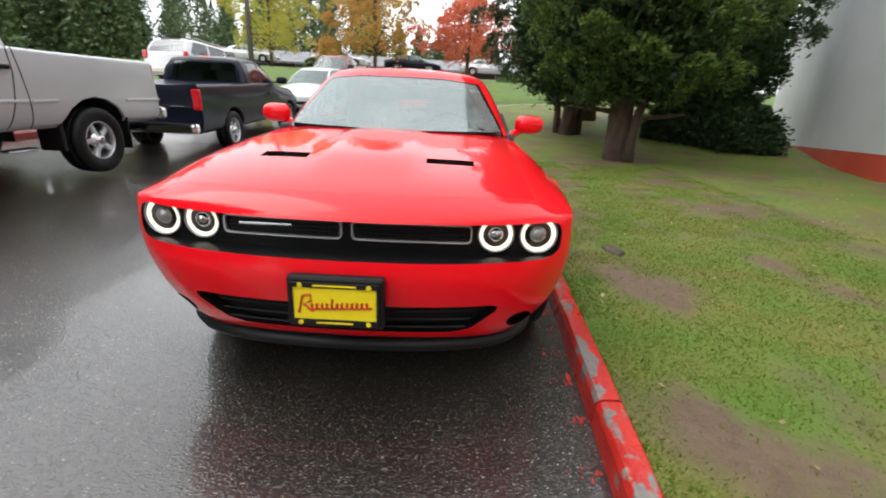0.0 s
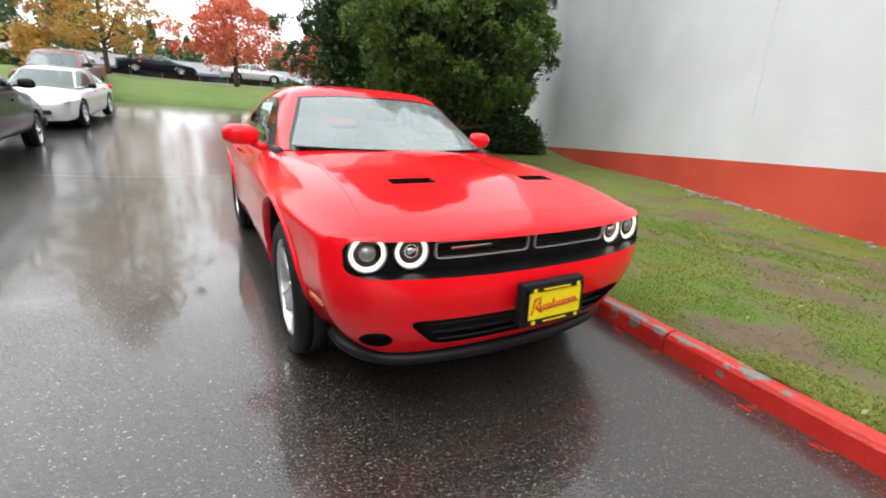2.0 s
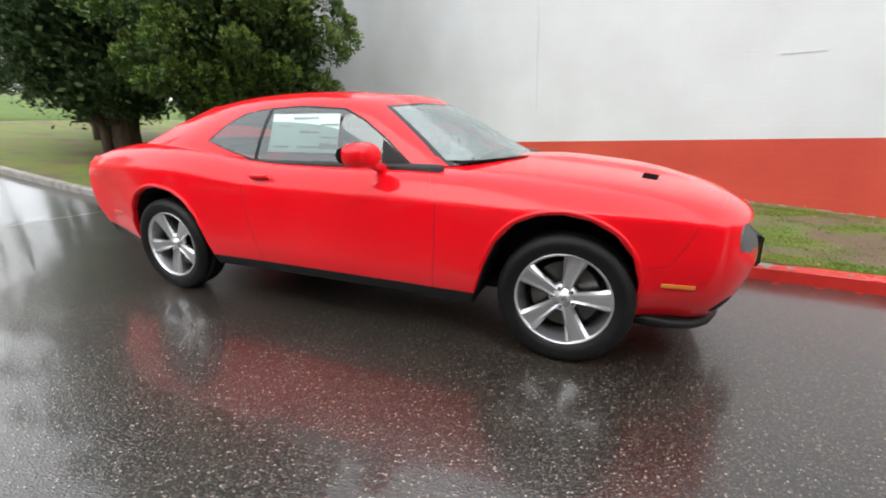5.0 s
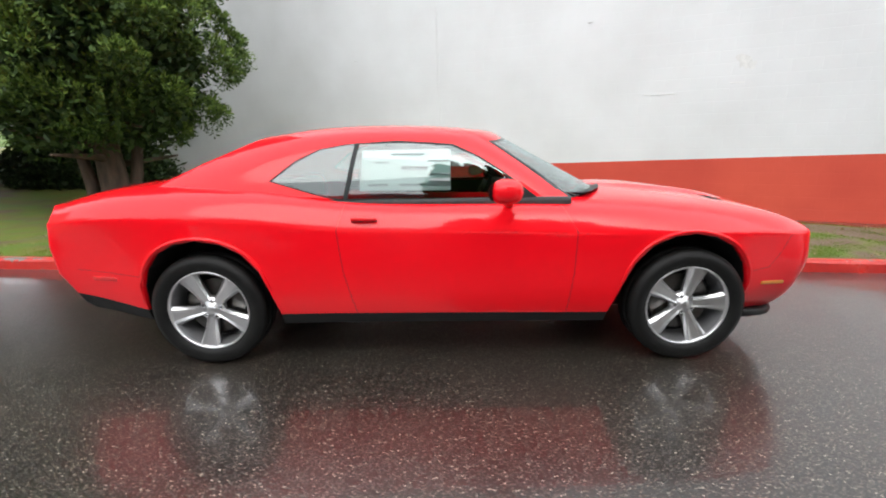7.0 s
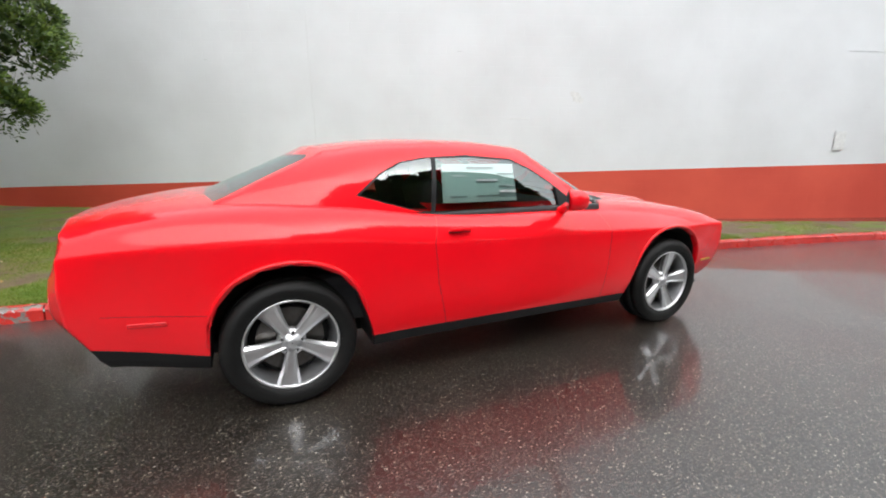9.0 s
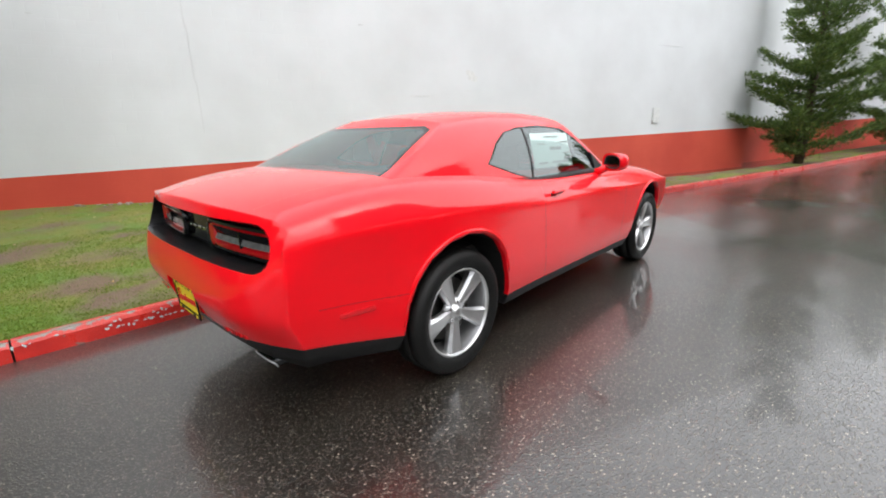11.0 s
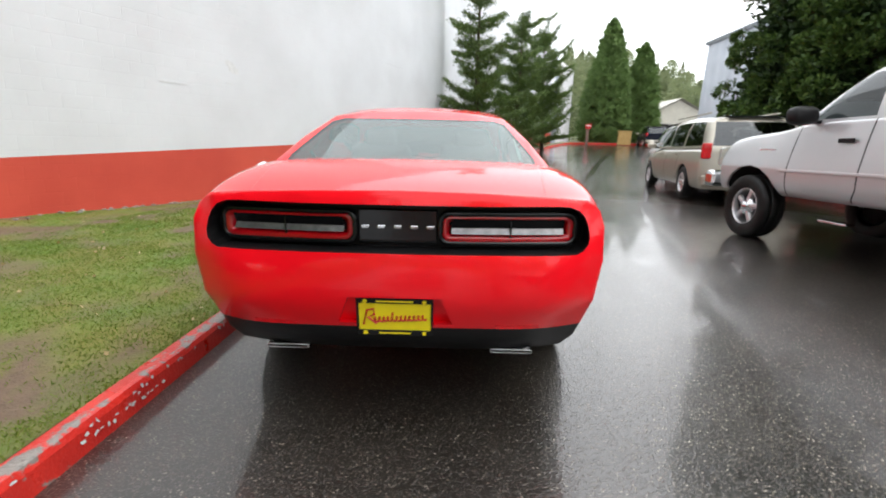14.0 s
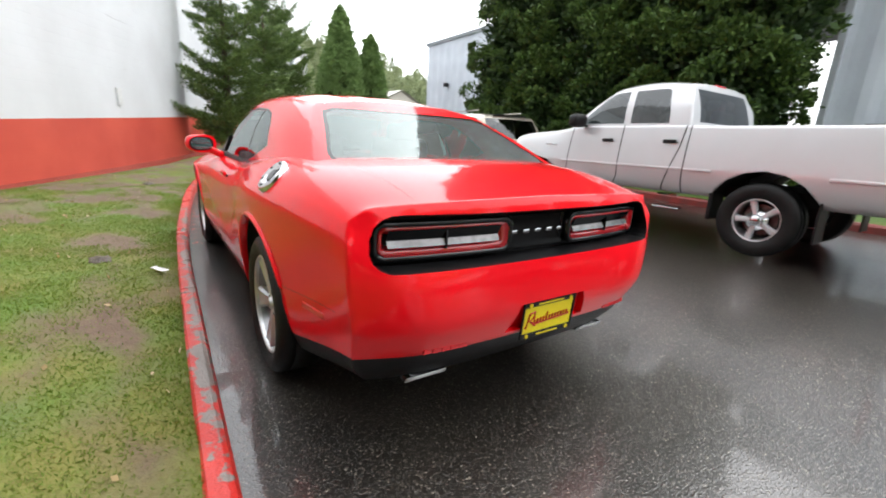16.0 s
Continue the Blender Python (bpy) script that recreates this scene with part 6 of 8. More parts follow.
        for px in S.get("seats", ()):
            for s in (-1, 1):
                seat = new("seat")
                seat.parent = car
                part("backrest", boxed(px, s * W * 0.42, bz + 0.0, 0.15, 0.5, 0.6, 0.06), S.get("uph", SEATM), seat)
                part("headrest", boxed(px - 0.03, s * W * 0.42, bz + 0.36, 0.1, 0.27, 0.16, 0.04), S.get("uph", SEATM), seat)
    part("underbody", boxed((x0 + x1) / 2, 0, zb + 0.06, (x0 - x1) * 0.9, W * 1.3, 0.14, 0.02), DARK, car)
    r, rim, tw = S["wheel"]
    for i, hx in enumerate(S["hubs"]):
        for s in (-1, 1):
            wheel(car, hx, s * (W * 0.985 - tw * 0.5), r, r, rim, tw, S.get("spokes", 5), S.get("style", "wide"), 0.2 + i * 0.7)
    # lamps, bumpers, mirrors and handles
    for (bx, by, bz, sx, sy, sz, mat_, nm) in S.get("boxes", ()):
        for s in ((-1, 1) if by else (1,)):
            part(nm, boxed(bx, s * by, bz, sx, sy, sz, min(sx, sy, sz) * 0.3), mat_, car)
    if "mirror" in S:
        mx, mz, mat_, big = S["mirror"]
        for s in (-1, 1):
            bmm = bmesh.new()
            bmesh.ops.create_icosphere(bmm, subdivisions=3, radius=1)
            for v in bmm.verts:
                c = v.co
                v.co = Vector((mx + 0.075 * big * math.copysign(abs(c.x) ** 0.7, c.x), s * (W + 0.085 * big) + 0.12 * big * math.copysign(abs(c.y) ** 0.7, c.y), mz + 0.08 * big * math.copysign(abs(c.z) ** 0.7, c.z)))
            part("door_mirror", bmm, mat_, car, "", True)
            part("mirror_arm", boxed(mx, s * (W * 0.96), mz - 0.05 * big, 0.07, 0.14, 0.04, 0.01), BLACKP, car)
    return car


PICKUP = dict(category="pickup truck", front=2.72, rear=-3.02, w=1.0, zb=0.60, zc=0.93, n=15, levels=3, crease=0.35, rail=0.6, endc=0.7,
    top=[(2.8, 1.20), (2.62, 1.30), (2.3, 1.345), (1.3, 1.40), (1.1, 1.45), (0.9, 1.48), (-0.8, 1.485), (-0.95, 1.475), (-3.1, 1.475)],
    mid=[(2.8, 1.24), (2.6, 1.38), (2.2, 1.44), (1.3, 1.49), (0.9, 1.49), (-0.8, 1.49), (-0.95, 1.40), (-3.1, 1.40)], sy=[(2.8, 0.82), (2.3, 0.84), (1.3, 0.86), (0.8, 0.93), (-0.8, 0.93), (-3.1, 0.955)],
    hubs=(1.765, -1.765), wheel=(0.41, 0.235, 0.27), gap=0.12, style="pickup", spokes=5, bf=0.16, br=0.02, tf=0.05, tr=0.01, nose=0.06, tailb=0.02,
    seams=([(-0.885, 1.49), (-0.885, 0.62)], [(0.03, 1.49), (0.03, 0.75), (0.10, 0.62)], [(1.02, 1.49), (1.02, 0.62)], [(-0.83, 1.49), (-0.80, 1.2), (-0.70, 0.85), (-0.62, 0.62)]), gapw=0.016,
    lid=[(-0.72, -0.86), (1.05, -0.86), (1.05, 0.86), (-0.72, 0.86)],
    gh=[[(1.22, 0.90, 1.44), (0.80, 0.83, 1.72), (0.42, 0.72, 1.925), (0.50, 0.38, 1.95), (0.53, 0, 1.955)], [(0.7, 0.93, 1.44), (0.4, 0.87, 1.72), (0.1, 0.74, 1.965), (0.1, 0.4, 2.0), (0.1, 0, 2.005)],
        [(0, 0.93, 1.44), (-0.05, 0.875, 1.72), (-0.2, 0.75, 1.975), (-0.2, 0.4, 2.01), (-0.2, 0, 2.015)], [(-0.5, 0.93, 1.44), (-0.45, 0.875, 1.72), (-0.45, 0.745, 1.965), (-0.45, 0.4, 2.0), (-0.45, 0, 2.005)],
        [(-0.86, 0.92, 1.44), (-0.80, 0.865, 1.72), (-0.70, 0.72, 1.93), (-0.70, 0.4, 1.955), (-0.70, 0, 1.96)]], shield=0.16, back=0.03,
    panes=([(0.93, 1.50), (0.84, 1.57), (0.50, 1.80), (0.33, 1.872), (0.10, 1.885), (0.06, 1.50)], [(-0.04, 1.50), (0.0, 1.885), (-0.42, 1.89), (-0.48, 1.87), (-0.56, 1.62), (-0.58, 1.50)]),
    screen=[(-0.80, 1.46), (0.80, 1.46), (0.80, 1.5), (0.67, 1.89), (-0.67, 1.89), (-0.80, 1.5)], rearscreen=[(-0.70, 1.52), (0.70, 1.52), (0.64, 1.88), (-0.64, 1.88)], rearglass=GLASSD, glass=GLASSD, seats=(0.05, -0.6), uph=SEATL,
    mirror=(0.93, 1.56, BLACKP, 1.25),
    boxes=((0.23, 0.995, 1.255, 0.17, 0.03, 0.045, BLACKP, "door_handle"), (-0.67, 0.995, 1.26, 0.17, 0.03, 0.045, BLACKP, "door_handle"), (1.42, 1.0, 1.16, 0.26, 0.012, 0.022, CHROME, "badge_bar"),
           (-3.13, 0.0, 0.70, 0.20, 1.95, 0.20, CHROME, "rear_bumper"), (2.82, 0.0, 0.72, 0.20, 1.95, 0.24, CHROME, "front_bumper"), (-3.02, 0.88, 1.20, 0.06, 0.13, 0.42, REDLENS, "tail_light"), (2.62, 0.80, 1.05, 0.12, 0.26, 0.26, LENS, "headlight"),
           (2.76, 0.0, 1.08, 0.06, 0.9, 0.34, CHROME, "grille"), (0.25, 0.90, 0.40, 0.34, 0.1, 0.03, CHROME, "step_bar"), (-0.72, 0.90, 0.40, 0.34, 0.1, 0.03, CHROME, "step_bar"), (-0.68, 0.0, 1.955, 0.05, 0.28, 0.04, REDLENS, "brake_light"), (-1.25, 0.80, 0.50, 0.05, 0.30, 0.34, BLACKP, "mud_flap"), (-2.29, 0.84, 0.46, 0.02, 0.28, 0.42, BLACKP, "mud_flap")))

def lower(z):
    """The silver truck's belt stands lower and its cab taller than the plain sizes."""
    return z if z < 0.93 else 0.93 + (z - 0.93) * 0.908 if z < 1.475 else 1.425 + (z - 1.475) * 1.13


shorter = lambda x: x if x < 0.3 else 0.3 + (x - 0.3) * 0.86
BIGPU = dict(PICKUP)
BIGPU.update(front=shorter(2.72), hubs=(1.56, -1.765), top=[(shorter(x), lower(z)) for x, z in PICKUP["top"]], mid=[(shorter(x), lower(z)) for x, z in PICKUP["mid"]], sy=[(shorter(x), y) for x, y in PICKUP["sy"]],
    seams=tuple([(shorter(x), lower(z)) for x, z in ln] for ln in PICKUP["seams"]), lid=[(shorter(x), y) for x, y in PICKUP["lid"]],
    gh=[[(shorter(x), y, lower(z)) for x, y, z in row] for row in PICKUP["gh"]], panes=tuple([(shorter(x), lower(z)) for x, z in poly] for poly in PICKUP["panes"]),
    screen=[(y, lower(z)) for y, z in PICKUP["screen"]], rearscreen=[(y, lower(z)) for y, z in PICKUP["rearscreen"]], mirror=(0.70, 1.49, BLACKP, 1.25),
    boxes=tuple((shorter(b[0]), b[1], lower(b[2]), *b[3:]) for b in PICKUP["boxes"]))
truck = vehicle("pickup_truck", "silver four-door pickup truck with chrome bumpers parked across the lane", SILVER, BIGPU, pose(-0.02, -5.10, zg(0, -5.1) - 0.005, 0, 0.9, 0.0))
for s in (-1, 1):
    for xa, xb in ((-3.0, -2.31), (-1.22, -0.90), (-0.87, 1.02)):
        part("side_moulding", boxed((xa + xb) / 2, s * 0.998, 0.90, xb - xa, 0.03, 0.035, 0.008), SILVER, truck)

BLUE = dict(PICKUP)
BLUE.update(w=0.95, zb=0.42, zc=0.78, levels=2, wheel=(0.37, 0.235, 0.25), gap=0.08,
    top=[(2.8, 0.98), (2.62, 1.06), (2.3, 1.10), (1.3, 1.16), (1.1, 1.2), (0.9, 1.24), (-0.8, 1.25), (-0.95, 1.235), (-3.1, 1.235)],
    mid=[(2.8, 1.0), (2.6, 1.12), (2.2, 1.18), (1.3, 1.22), (0.9, 1.24), (-0.8, 1.25), (-0.95, 1.19), (-3.1, 1.19)],
    seams=([(-0.885, 1.25), (-0.885, 0.44)], [(0.1, 1.25), (0.1, 0.44)], [(1.02, 1.25), (1.02, 0.44)]),
    gh=[[tuple((p[0], p[1] * 0.95, p[2] - 0.245)) for p in row] for row in PICKUP["gh"]],
    panes=tuple([(x, z - 0.245) for x, z in poly] for poly in PICKUP["panes"]),
    screen=[(y * 0.95, z - 0.245) for y, z in PICKUP["screen"]], rearscreen=[(y * 0.97, z - 0.26) for y, z in PICKUP["rearscreen"]], mirror=(0.93, 1.32, BLACKP, 1.1),
    boxes=((0.3, 0.945, 1.03, 0.17, 0.03, 0.045, BLACKP, "door_handle"), (-3.13, 0.0, 0.52, 0.20, 1.8, 0.18, CHROME, "rear_bumper"), (2.82, 0.0, 0.52, 0.20, 1.8, 0.22, NAVY, "front_bumper"), (-3.0, 0.875, 0.98, 0.06, 0.14, 0.34, REDLENS, "tail_light"),
           (2.62, 0.76, 0.84, 0.12, 0.26, 0.2, LENS, "headlight"), (2.76, 0.0, 0.86, 0.06, 0.9, 0.26, CHROME, "grille"), (-3.045, 0.55, 0.86, 0.01, 0.22, 0.025, CHROME, "badge_bar"), (-0.68, 0.0, 1.70, 0.05, 0.28, 0.035, REDLENS, "brake_light")))
vehicle("pickup_truck", "dark navy pickup truck seen tail first behind the silver truck", NAVY, BLUE, pose(-6.72, -4.93, zg(-6.7, -4.9) - 0.035, 0, -2.2, 182.5))

SEDAN = dict(category="car", front=2.5, rear=-2.55, w=0.93, zb=0.22, zc=0.70, n=13, levels=2, crease=0.25, endc=0.3,
    top=[(2.5, 0.60), (2.4, 0.68), (2.0, 0.80), (1.0, 0.90), (0.0, 0.93), (-1.6, 0.98), (-2.2, 0.97), (-2.5, 0.90), (-2.6, 0.86)],
    mid=[(2.5, 0.62), (2.4, 0.72), (2.0, 0.85), (1.1, 0.97), (0.0, 0.98), (-1.6, 1.03), (-2.2, 1.02), (-2.5, 0.95), (-2.6, 0.90)], sy=[(2.5, 0.7), (1.0, 0.83), (-1.5, 0.85), (-2.6, 0.75)],
    hubs=(1.45, -1.42), wheel=(0.33, 0.215, 0.21), gap=0.06, bf=0.30, br=0.18, tf=0.12, tr=0.10, seams=([(0.95, 0.92), (0.95, 0.26)], [(-0.15, 0.94), (-0.15, 0.26)], [(-1.1, 0.97), (-1.05, 0.5)]), gapw=0.01,
    lid=[(-1.7, -0.66), (0.9, -0.72), (0.9, 0.72), (-1.7, 0.66)],
    gh=[[(1.15, 0.74, 0.93), (0.72, 0.68, 1.15), (0.28, 0.58, 1.335), (0.36, 0.3, 1.355), (0.4, 0, 1.36)], [(0.5, 0.80, 0.92), (0.2, 0.73, 1.15), (-0.1, 0.60, 1.38), (-0.1, 0.3, 1.40), (-0.1, 0, 1.405)],
        [(-0.4, 0.80, 0.93), (-0.4, 0.74, 1.16), (-0.5, 0.60, 1.385), (-0.5, 0.3, 1.41), (-0.5, 0, 1.415)], [(-1.2, 0.78, 0.95), (-1.0, 0.71, 1.16), (-0.9, 0.58, 1.36), (-0.9, 0.3, 1.38), (-0.9, 0, 1.385)], [(-1.95, 0.70, 0.98), (-1.55, 0.63, 1.16), (-1.18, 0.54, 1.31), (-1.2, 0.3, 1.33), (-1.22, 0, 1.335)]],
    panes=([(0.95, 0.955), (0.78, 1.06), (0.30, 1.30), (0.1, 1.335), (-0.32, 1.34), (-0.34, 0.965)], [(-0.42, 0.965), (-0.40, 1.34), (-0.8, 1.325), (-1.05, 1.26), (-1.42, 1.02), (-1.40, 0.99)]),
    screen=[(-0.68, 0.94), (0.68, 0.94), (0.66, 1.0), (0.53, 1.32), (-0.53, 1.32), (-0.66, 1.0)], rearscreen=[(-0.62, 1.0), (0.62, 1.0), (0.5, 1.30), (-0.5, 1.30)], seats=(-0.15, -1.0), uph=SEATL, mirror=(0.72, 0.99, BLACKP, 0.85),
    boxes=((2.24, 0.66, 0.66, 0.22, 0.34, 0.12, LENS, "headlight"), (-2.50, 0.66, 0.82, 0.10, 0.36, 0.13, REDLENS, "tail_light"), (0.12, 0.925, 0.82, 0.16, 0.02, 0.03, BLACKP, "door_handle"), (-0.95, 0.925, 0.84, 0.16, 0.02, 0.03, BLACKP, "door_handle"), (2.53, 0, 0.42, 0.03, 1.0, 0.1, DARK, "air_intake"), (2.47, 0, 0.58, 0.04, 0.7, 0.08, DARK, "grille")))
vehicle("sedan", "white four-door sedan parked facing the red coupe", WHITE, SEDAN, pose(-13.0, -4.55, zg(-13.0, -4.5) - 0.01, 0, 5.2, -4))
for (mname, lab, mat_, px, py, rz) in (("sedan", "white sedan parked in the upper lot", WHITE, -38, -18, 92), ("sedan", "dark car parked in the upper lot", NAVY, -37.5, -3.2, 95), ("sedan", "white car parked in the upper lot", WHITE, -37, -9.5, 88), ("sedan", "grey car parked in the upper lot", SILVER, -37.5, 3.5, 92), ("sedan", "silver car parked in the upper lot", SILVER, -27.5, 6.5, 84)):
    vehicle(mname, lab, mat_, SEDAN, pose(px, py, zg(px, py) + 0.45 * (px < -30), 0, 0, rz), "cars in the upper lot")

REDPU = dict(BLUE)
vehicle("pickup_truck", "maroon pickup truck parked behind the white sedan", MAROON, REDPU, pose(-19.8, -5.6, zg(-19.8, -5.6) - 0.05, 0, 6.0, -2))

VAN = dict(category="minivan", front=2.45, rear=-2.50, w=0.97, zb=0.27, zc=0.80, n=13, levels=2, crease=0.2, endc=0.4,
    top=[(2.5, 0.70), (2.3, 0.82), (1.9, 0.93), (1.2, 1.03), (0.5, 1.06), (-2.2, 1.07), (-2.6, 1.05)], mid=[(2.5, 0.74), (2.3, 0.88), (1.9, 0.99), (1.3, 1.1), (0.5, 1.1), (-2.6, 1.1)], sy=[(2.5, 0.72), (1.3, 0.85), (-2.6, 0.90)],
    hubs=(1.52, -1.51), wheel=(0.335, 0.205, 0.215), gap=0.06, bf=0.28, br=0.06, tf=0.1, tr=0.03, seams=([(0.95, 1.06), (0.95, 0.32)], [(-0.05, 1.07), (-0.05, 0.32)], [(-1.05, 1.07), (-1.05, 0.32)]),
    lid=[(-2.4, -0.8), (1.1, -0.8), (1.1, 0.8), (-2.4, 0.8)],
    gh=[[(1.65, 0.80, 1.03), (1.15, 0.76, 1.32), (0.75, 0.67, 1.60), (0.85, 0.35, 1.63), (0.9, 0, 1.635)], [(0.8, 0.87, 1.03), (0.5, 0.82, 1.35), (0.2, 0.70, 1.68), (0.2, 0.35, 1.72), (0.2, 0, 1.725)],
        [(-0.5, 0.88, 1.03), (-0.5, 0.83, 1.36), (-0.6, 0.71, 1.70), (-0.6, 0.35, 1.735), (-0.6, 0, 1.74)], [(-1.7, 0.88, 1.04), (-1.65, 0.82, 1.36), (-1.6, 0.70, 1.68), (-1.6, 0.35, 1.71), (-1.6, 0, 1.715)], [(-2.44, 0.84, 1.05), (-2.30, 0.78, 1.36), (-2.12, 0.67, 1.62), (-2.14, 0.35, 1.65), (-2.15, 0, 1.655)]],
    panes=([(1.25, 1.08), (0.75, 1.50), (0.5, 1.575), (0.02, 1.59), (0.0, 1.09)], [(-0.08, 1.09), (-0.06, 1.595), (-1.05, 1.595), (-1.07, 1.09)], [(-1.15, 1.09), (-1.13, 1.595), (-1.85, 1.57), (-2.12, 1.2), (-2.15, 1.1)]),
    screen=[(-0.74, 1.05), (0.74, 1.05), (0.64, 1.56), (-0.64, 1.56)], rearscreen=[(-0.74, 1.10), (0.74, 1.10), (0.66, 1.56), (-0.66, 1.56)], rearglass=GLASSD, glass=GLASSD, seats=(0.2, -0.8), mirror=(1.05, 1.12, BEIGE, 0.95),
    boxes=((-2.46, 0.845, 1.0, 0.10, 0.17, 0.30, REDLENS, "tail_light"), (2.2, 0.7, 0.76, 0.24, 0.36, 0.15, LENS, "headlight"), (0.1, 0.965, 0.92, 0.17, 0.02, 0.035, BEIGE, "door_handle"), (-0.95, 0.965, 0.92, 0.17, 0.02, 0.035, BEIGE, "door_handle"), (-2.53, 0, 0.44, 0.12, 1.78, 0.2, BEIGE, "rear_bumper"), (-2.12, 0, 1.66, 0.2, 0.9, 0.02, BLACKP, "roof_rail_bar"), (-0.6, 0.62, 1.76, 2.2, 0.03, 0.03, BEIGE, "roof_rail")))
vehicle("minivan", "champagne beige minivan parked nose away ahead of the silver truck", BEIGE, VAN, pose(6.6, -6.5, zg(6.6, -6.5) - 0.01, 0, 0.5, -12))
DARKSUV = dict(VAN)
vehicle("suv", "dark car parked at the far end of the lane", NAVY, DARKSUV, pose(36.5, -18.6, zg(36.5, -18.2), 0, 0, -14))
vehicle("minivan", "white minivan parked ahead of the beige minivan", WHITE, DARKSUV, pose(12.3, -9.0, zg(12.3, -9.0), 0, 0, -14))
vehicle("suv", "pale silver car parked beyond the navy pickup truck", SILVER, DARKSUV, pose(-16.0, -10.2, zg(-16.0, -10.2) + 0.05, 0, 4, 172))

# ---- trees and shrubs ----
def quick_mesh(name, co, quads, material, parent, label=""):
    """A mesh straight from arrays: points and four-cornered leaves."""
    mesh = bpy.data.meshes.new(name)
    mesh.vertices.add(len(co))
    mesh.vertices.foreach_set("co", np.asarray(co, np.float32).ravel())
    mesh.loops.add(quads.size)
    mesh.loops.foreach_set("vertex_index", quads.astype(np.int32).ravel())
    mesh.polygons.add(len(quads))
    mesh.polygons.foreach_set("loop_start", np.arange(0, quads.size, quads.shape[1], dtype=np.int32))
    mesh.update(calc_edges=True)
    return link(name, mesh, material, parent, label)


def leaves(rs, centres, outward, length, width, droop=0.0, jitter=0.7):
    """Small pointed leaves at centres, growing outward with some disorder: points and quads."""
    n = len(centres)
    d = outward + jitter * rs.normal(size=(n, 3))
    d[:, 2] -= droop
    d /= np.linalg.norm(d, axis=1, keepdims=True) + 1e-9
    a = np.cross(d, rs.normal(size=(n, 3)))
    a /= np.linalg.norm(a, axis=1, keepdims=True) + 1e-9
    ln = length * rs.uniform(0.6, 1.3, (n, 1))
    w = width * rs.uniform(0.6, 1.3, (n, 1))
    base, tip = centres - d * ln * 0.5, centres + d * ln * 0.5
    mid = centres + d * ln * 0.05
    co = np.stack([base, mid + a * w * 0.5, tip, mid - a * w * 0.5], 1).reshape(-1, 3)
    return co, np.arange(4 * n).reshape(-1, 4)


def crown_points(rs, clumps, per, radius_at, z0, z1, cx, cy, spread_, lump=0.3, seed=0.0):
    """Leaf places in clumps on an uneven crown; also the way out."""
    z = z0 + (z1 - z0) * rs.uniform(0, 1, clumps) ** 0.9
    th = rs.uniform(0, 2 * math.pi, clumps)
    out = []
    for zi, t in zip(z, th):
        k = noise.noise(Vector((math.cos(t) * 1.6, math.sin(t) * 1.6, zi * 0.75 + seed))) + 0.5 * noise.noise(Vector((math.cos(t) * 4, math.sin(t) * 4, zi * 2 + seed)))
        r = radius_at(zi) * (1 + lump * k) * (0.55 + 0.45 * rs.uniform() ** 0.35)
        out.append((cx + r * math.cos(t), cy + r * math.sin(t), zi))
    c = np.array(out)
    way = np.stack([np.cos(th), np.sin(th), np.full(clumps, 0.35)], 1)
    cc = np.repeat(c, per, 0) + rs.normal(size=(clumps * per, 3)) * spread_
    return cc, np.repeat(way, per, 0)


def pad_points(rs, pads, per, radius_at, z0, z1, lump, seed, size, edge=None):
    """Leaf places on many domed pads that together make a lumpy crown; also the way out."""
    z = z0 + (z1 - z0) * rs.uniform(0, 1, pads) ** 0.9
    th = rs.uniform(0, 2 * math.pi, pads)
    cs, ws = [], []
    for zi, t in zip(z, th):
        k = noise.noise(Vector((math.cos(t) * 1.6, math.sin(t) * 1.6, zi * 0.75 + seed)))
        s = size * rs.uniform(0.6, 1.35)
        r = max(0.05, radius_at(zi) * (1 + lump * k) - s * 0.6 * rs.uniform(0.3, 1.6))
        d = rs.normal(size=(per, 3)) * np.array([1, 1, 0.9]) + np.array([math.cos(t), math.sin(t), 0.55]) * 1.0
        d /= np.linalg.norm(d, axis=1, keepdims=True)
        rad = s * rs.uniform(0.5, 1.0, (per, 1)) ** 0.4 * (1 + 0.25 * np.sin(d[:, :1] * 9 + zi) * np.cos(d[:, 1:2] * 8))
        cs.append(np.array([r * math.cos(t), r * math.sin(t), zi]) + d * rad * np.array([1, 1, 0.8]))
        ws.append(d)
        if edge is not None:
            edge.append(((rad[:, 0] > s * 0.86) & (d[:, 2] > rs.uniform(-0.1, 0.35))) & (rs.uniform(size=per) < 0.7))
    return np.concatenate(cs), np.concatenate(ws)


def trunk_mesh(parent, pts, radii, material=BARK):
    return part("trunk", tube(pts, radii, 12), material, parent, "", True)


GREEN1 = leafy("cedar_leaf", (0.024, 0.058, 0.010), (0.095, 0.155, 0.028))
# leaf of the darker conifers; inside cedar and hedge crowns it stands for shade
GREEN2 = leafy("dark_leaf_and_inner_shade", (0.014, 0.034, 0.010), (0.050, 0.090, 0.024))
SPRUCE = leafy("spruce_needle", (0.036, 0.080, 0.018), (0.165, 0.235, 0.055))
TUFT = leafy("pale_cedar_leaf", (0.09, 0.165, 0.025), (0.22, 0.32, 0.065))
ARBOR = leafy("arborvitae_leaf", (0.095, 0.165, 0.045), (0.16, 0.24, 0.07))
SHRUBM = leafy("shrub_leaf", (0.014, 0.032, 0.010), (0.05, 0.085, 0.025))
AUTRED = leafy("red_autumn_leaf", (0.55, 0.10, 0.055), (0.72, 0.27, 0.15), thin=0.35)
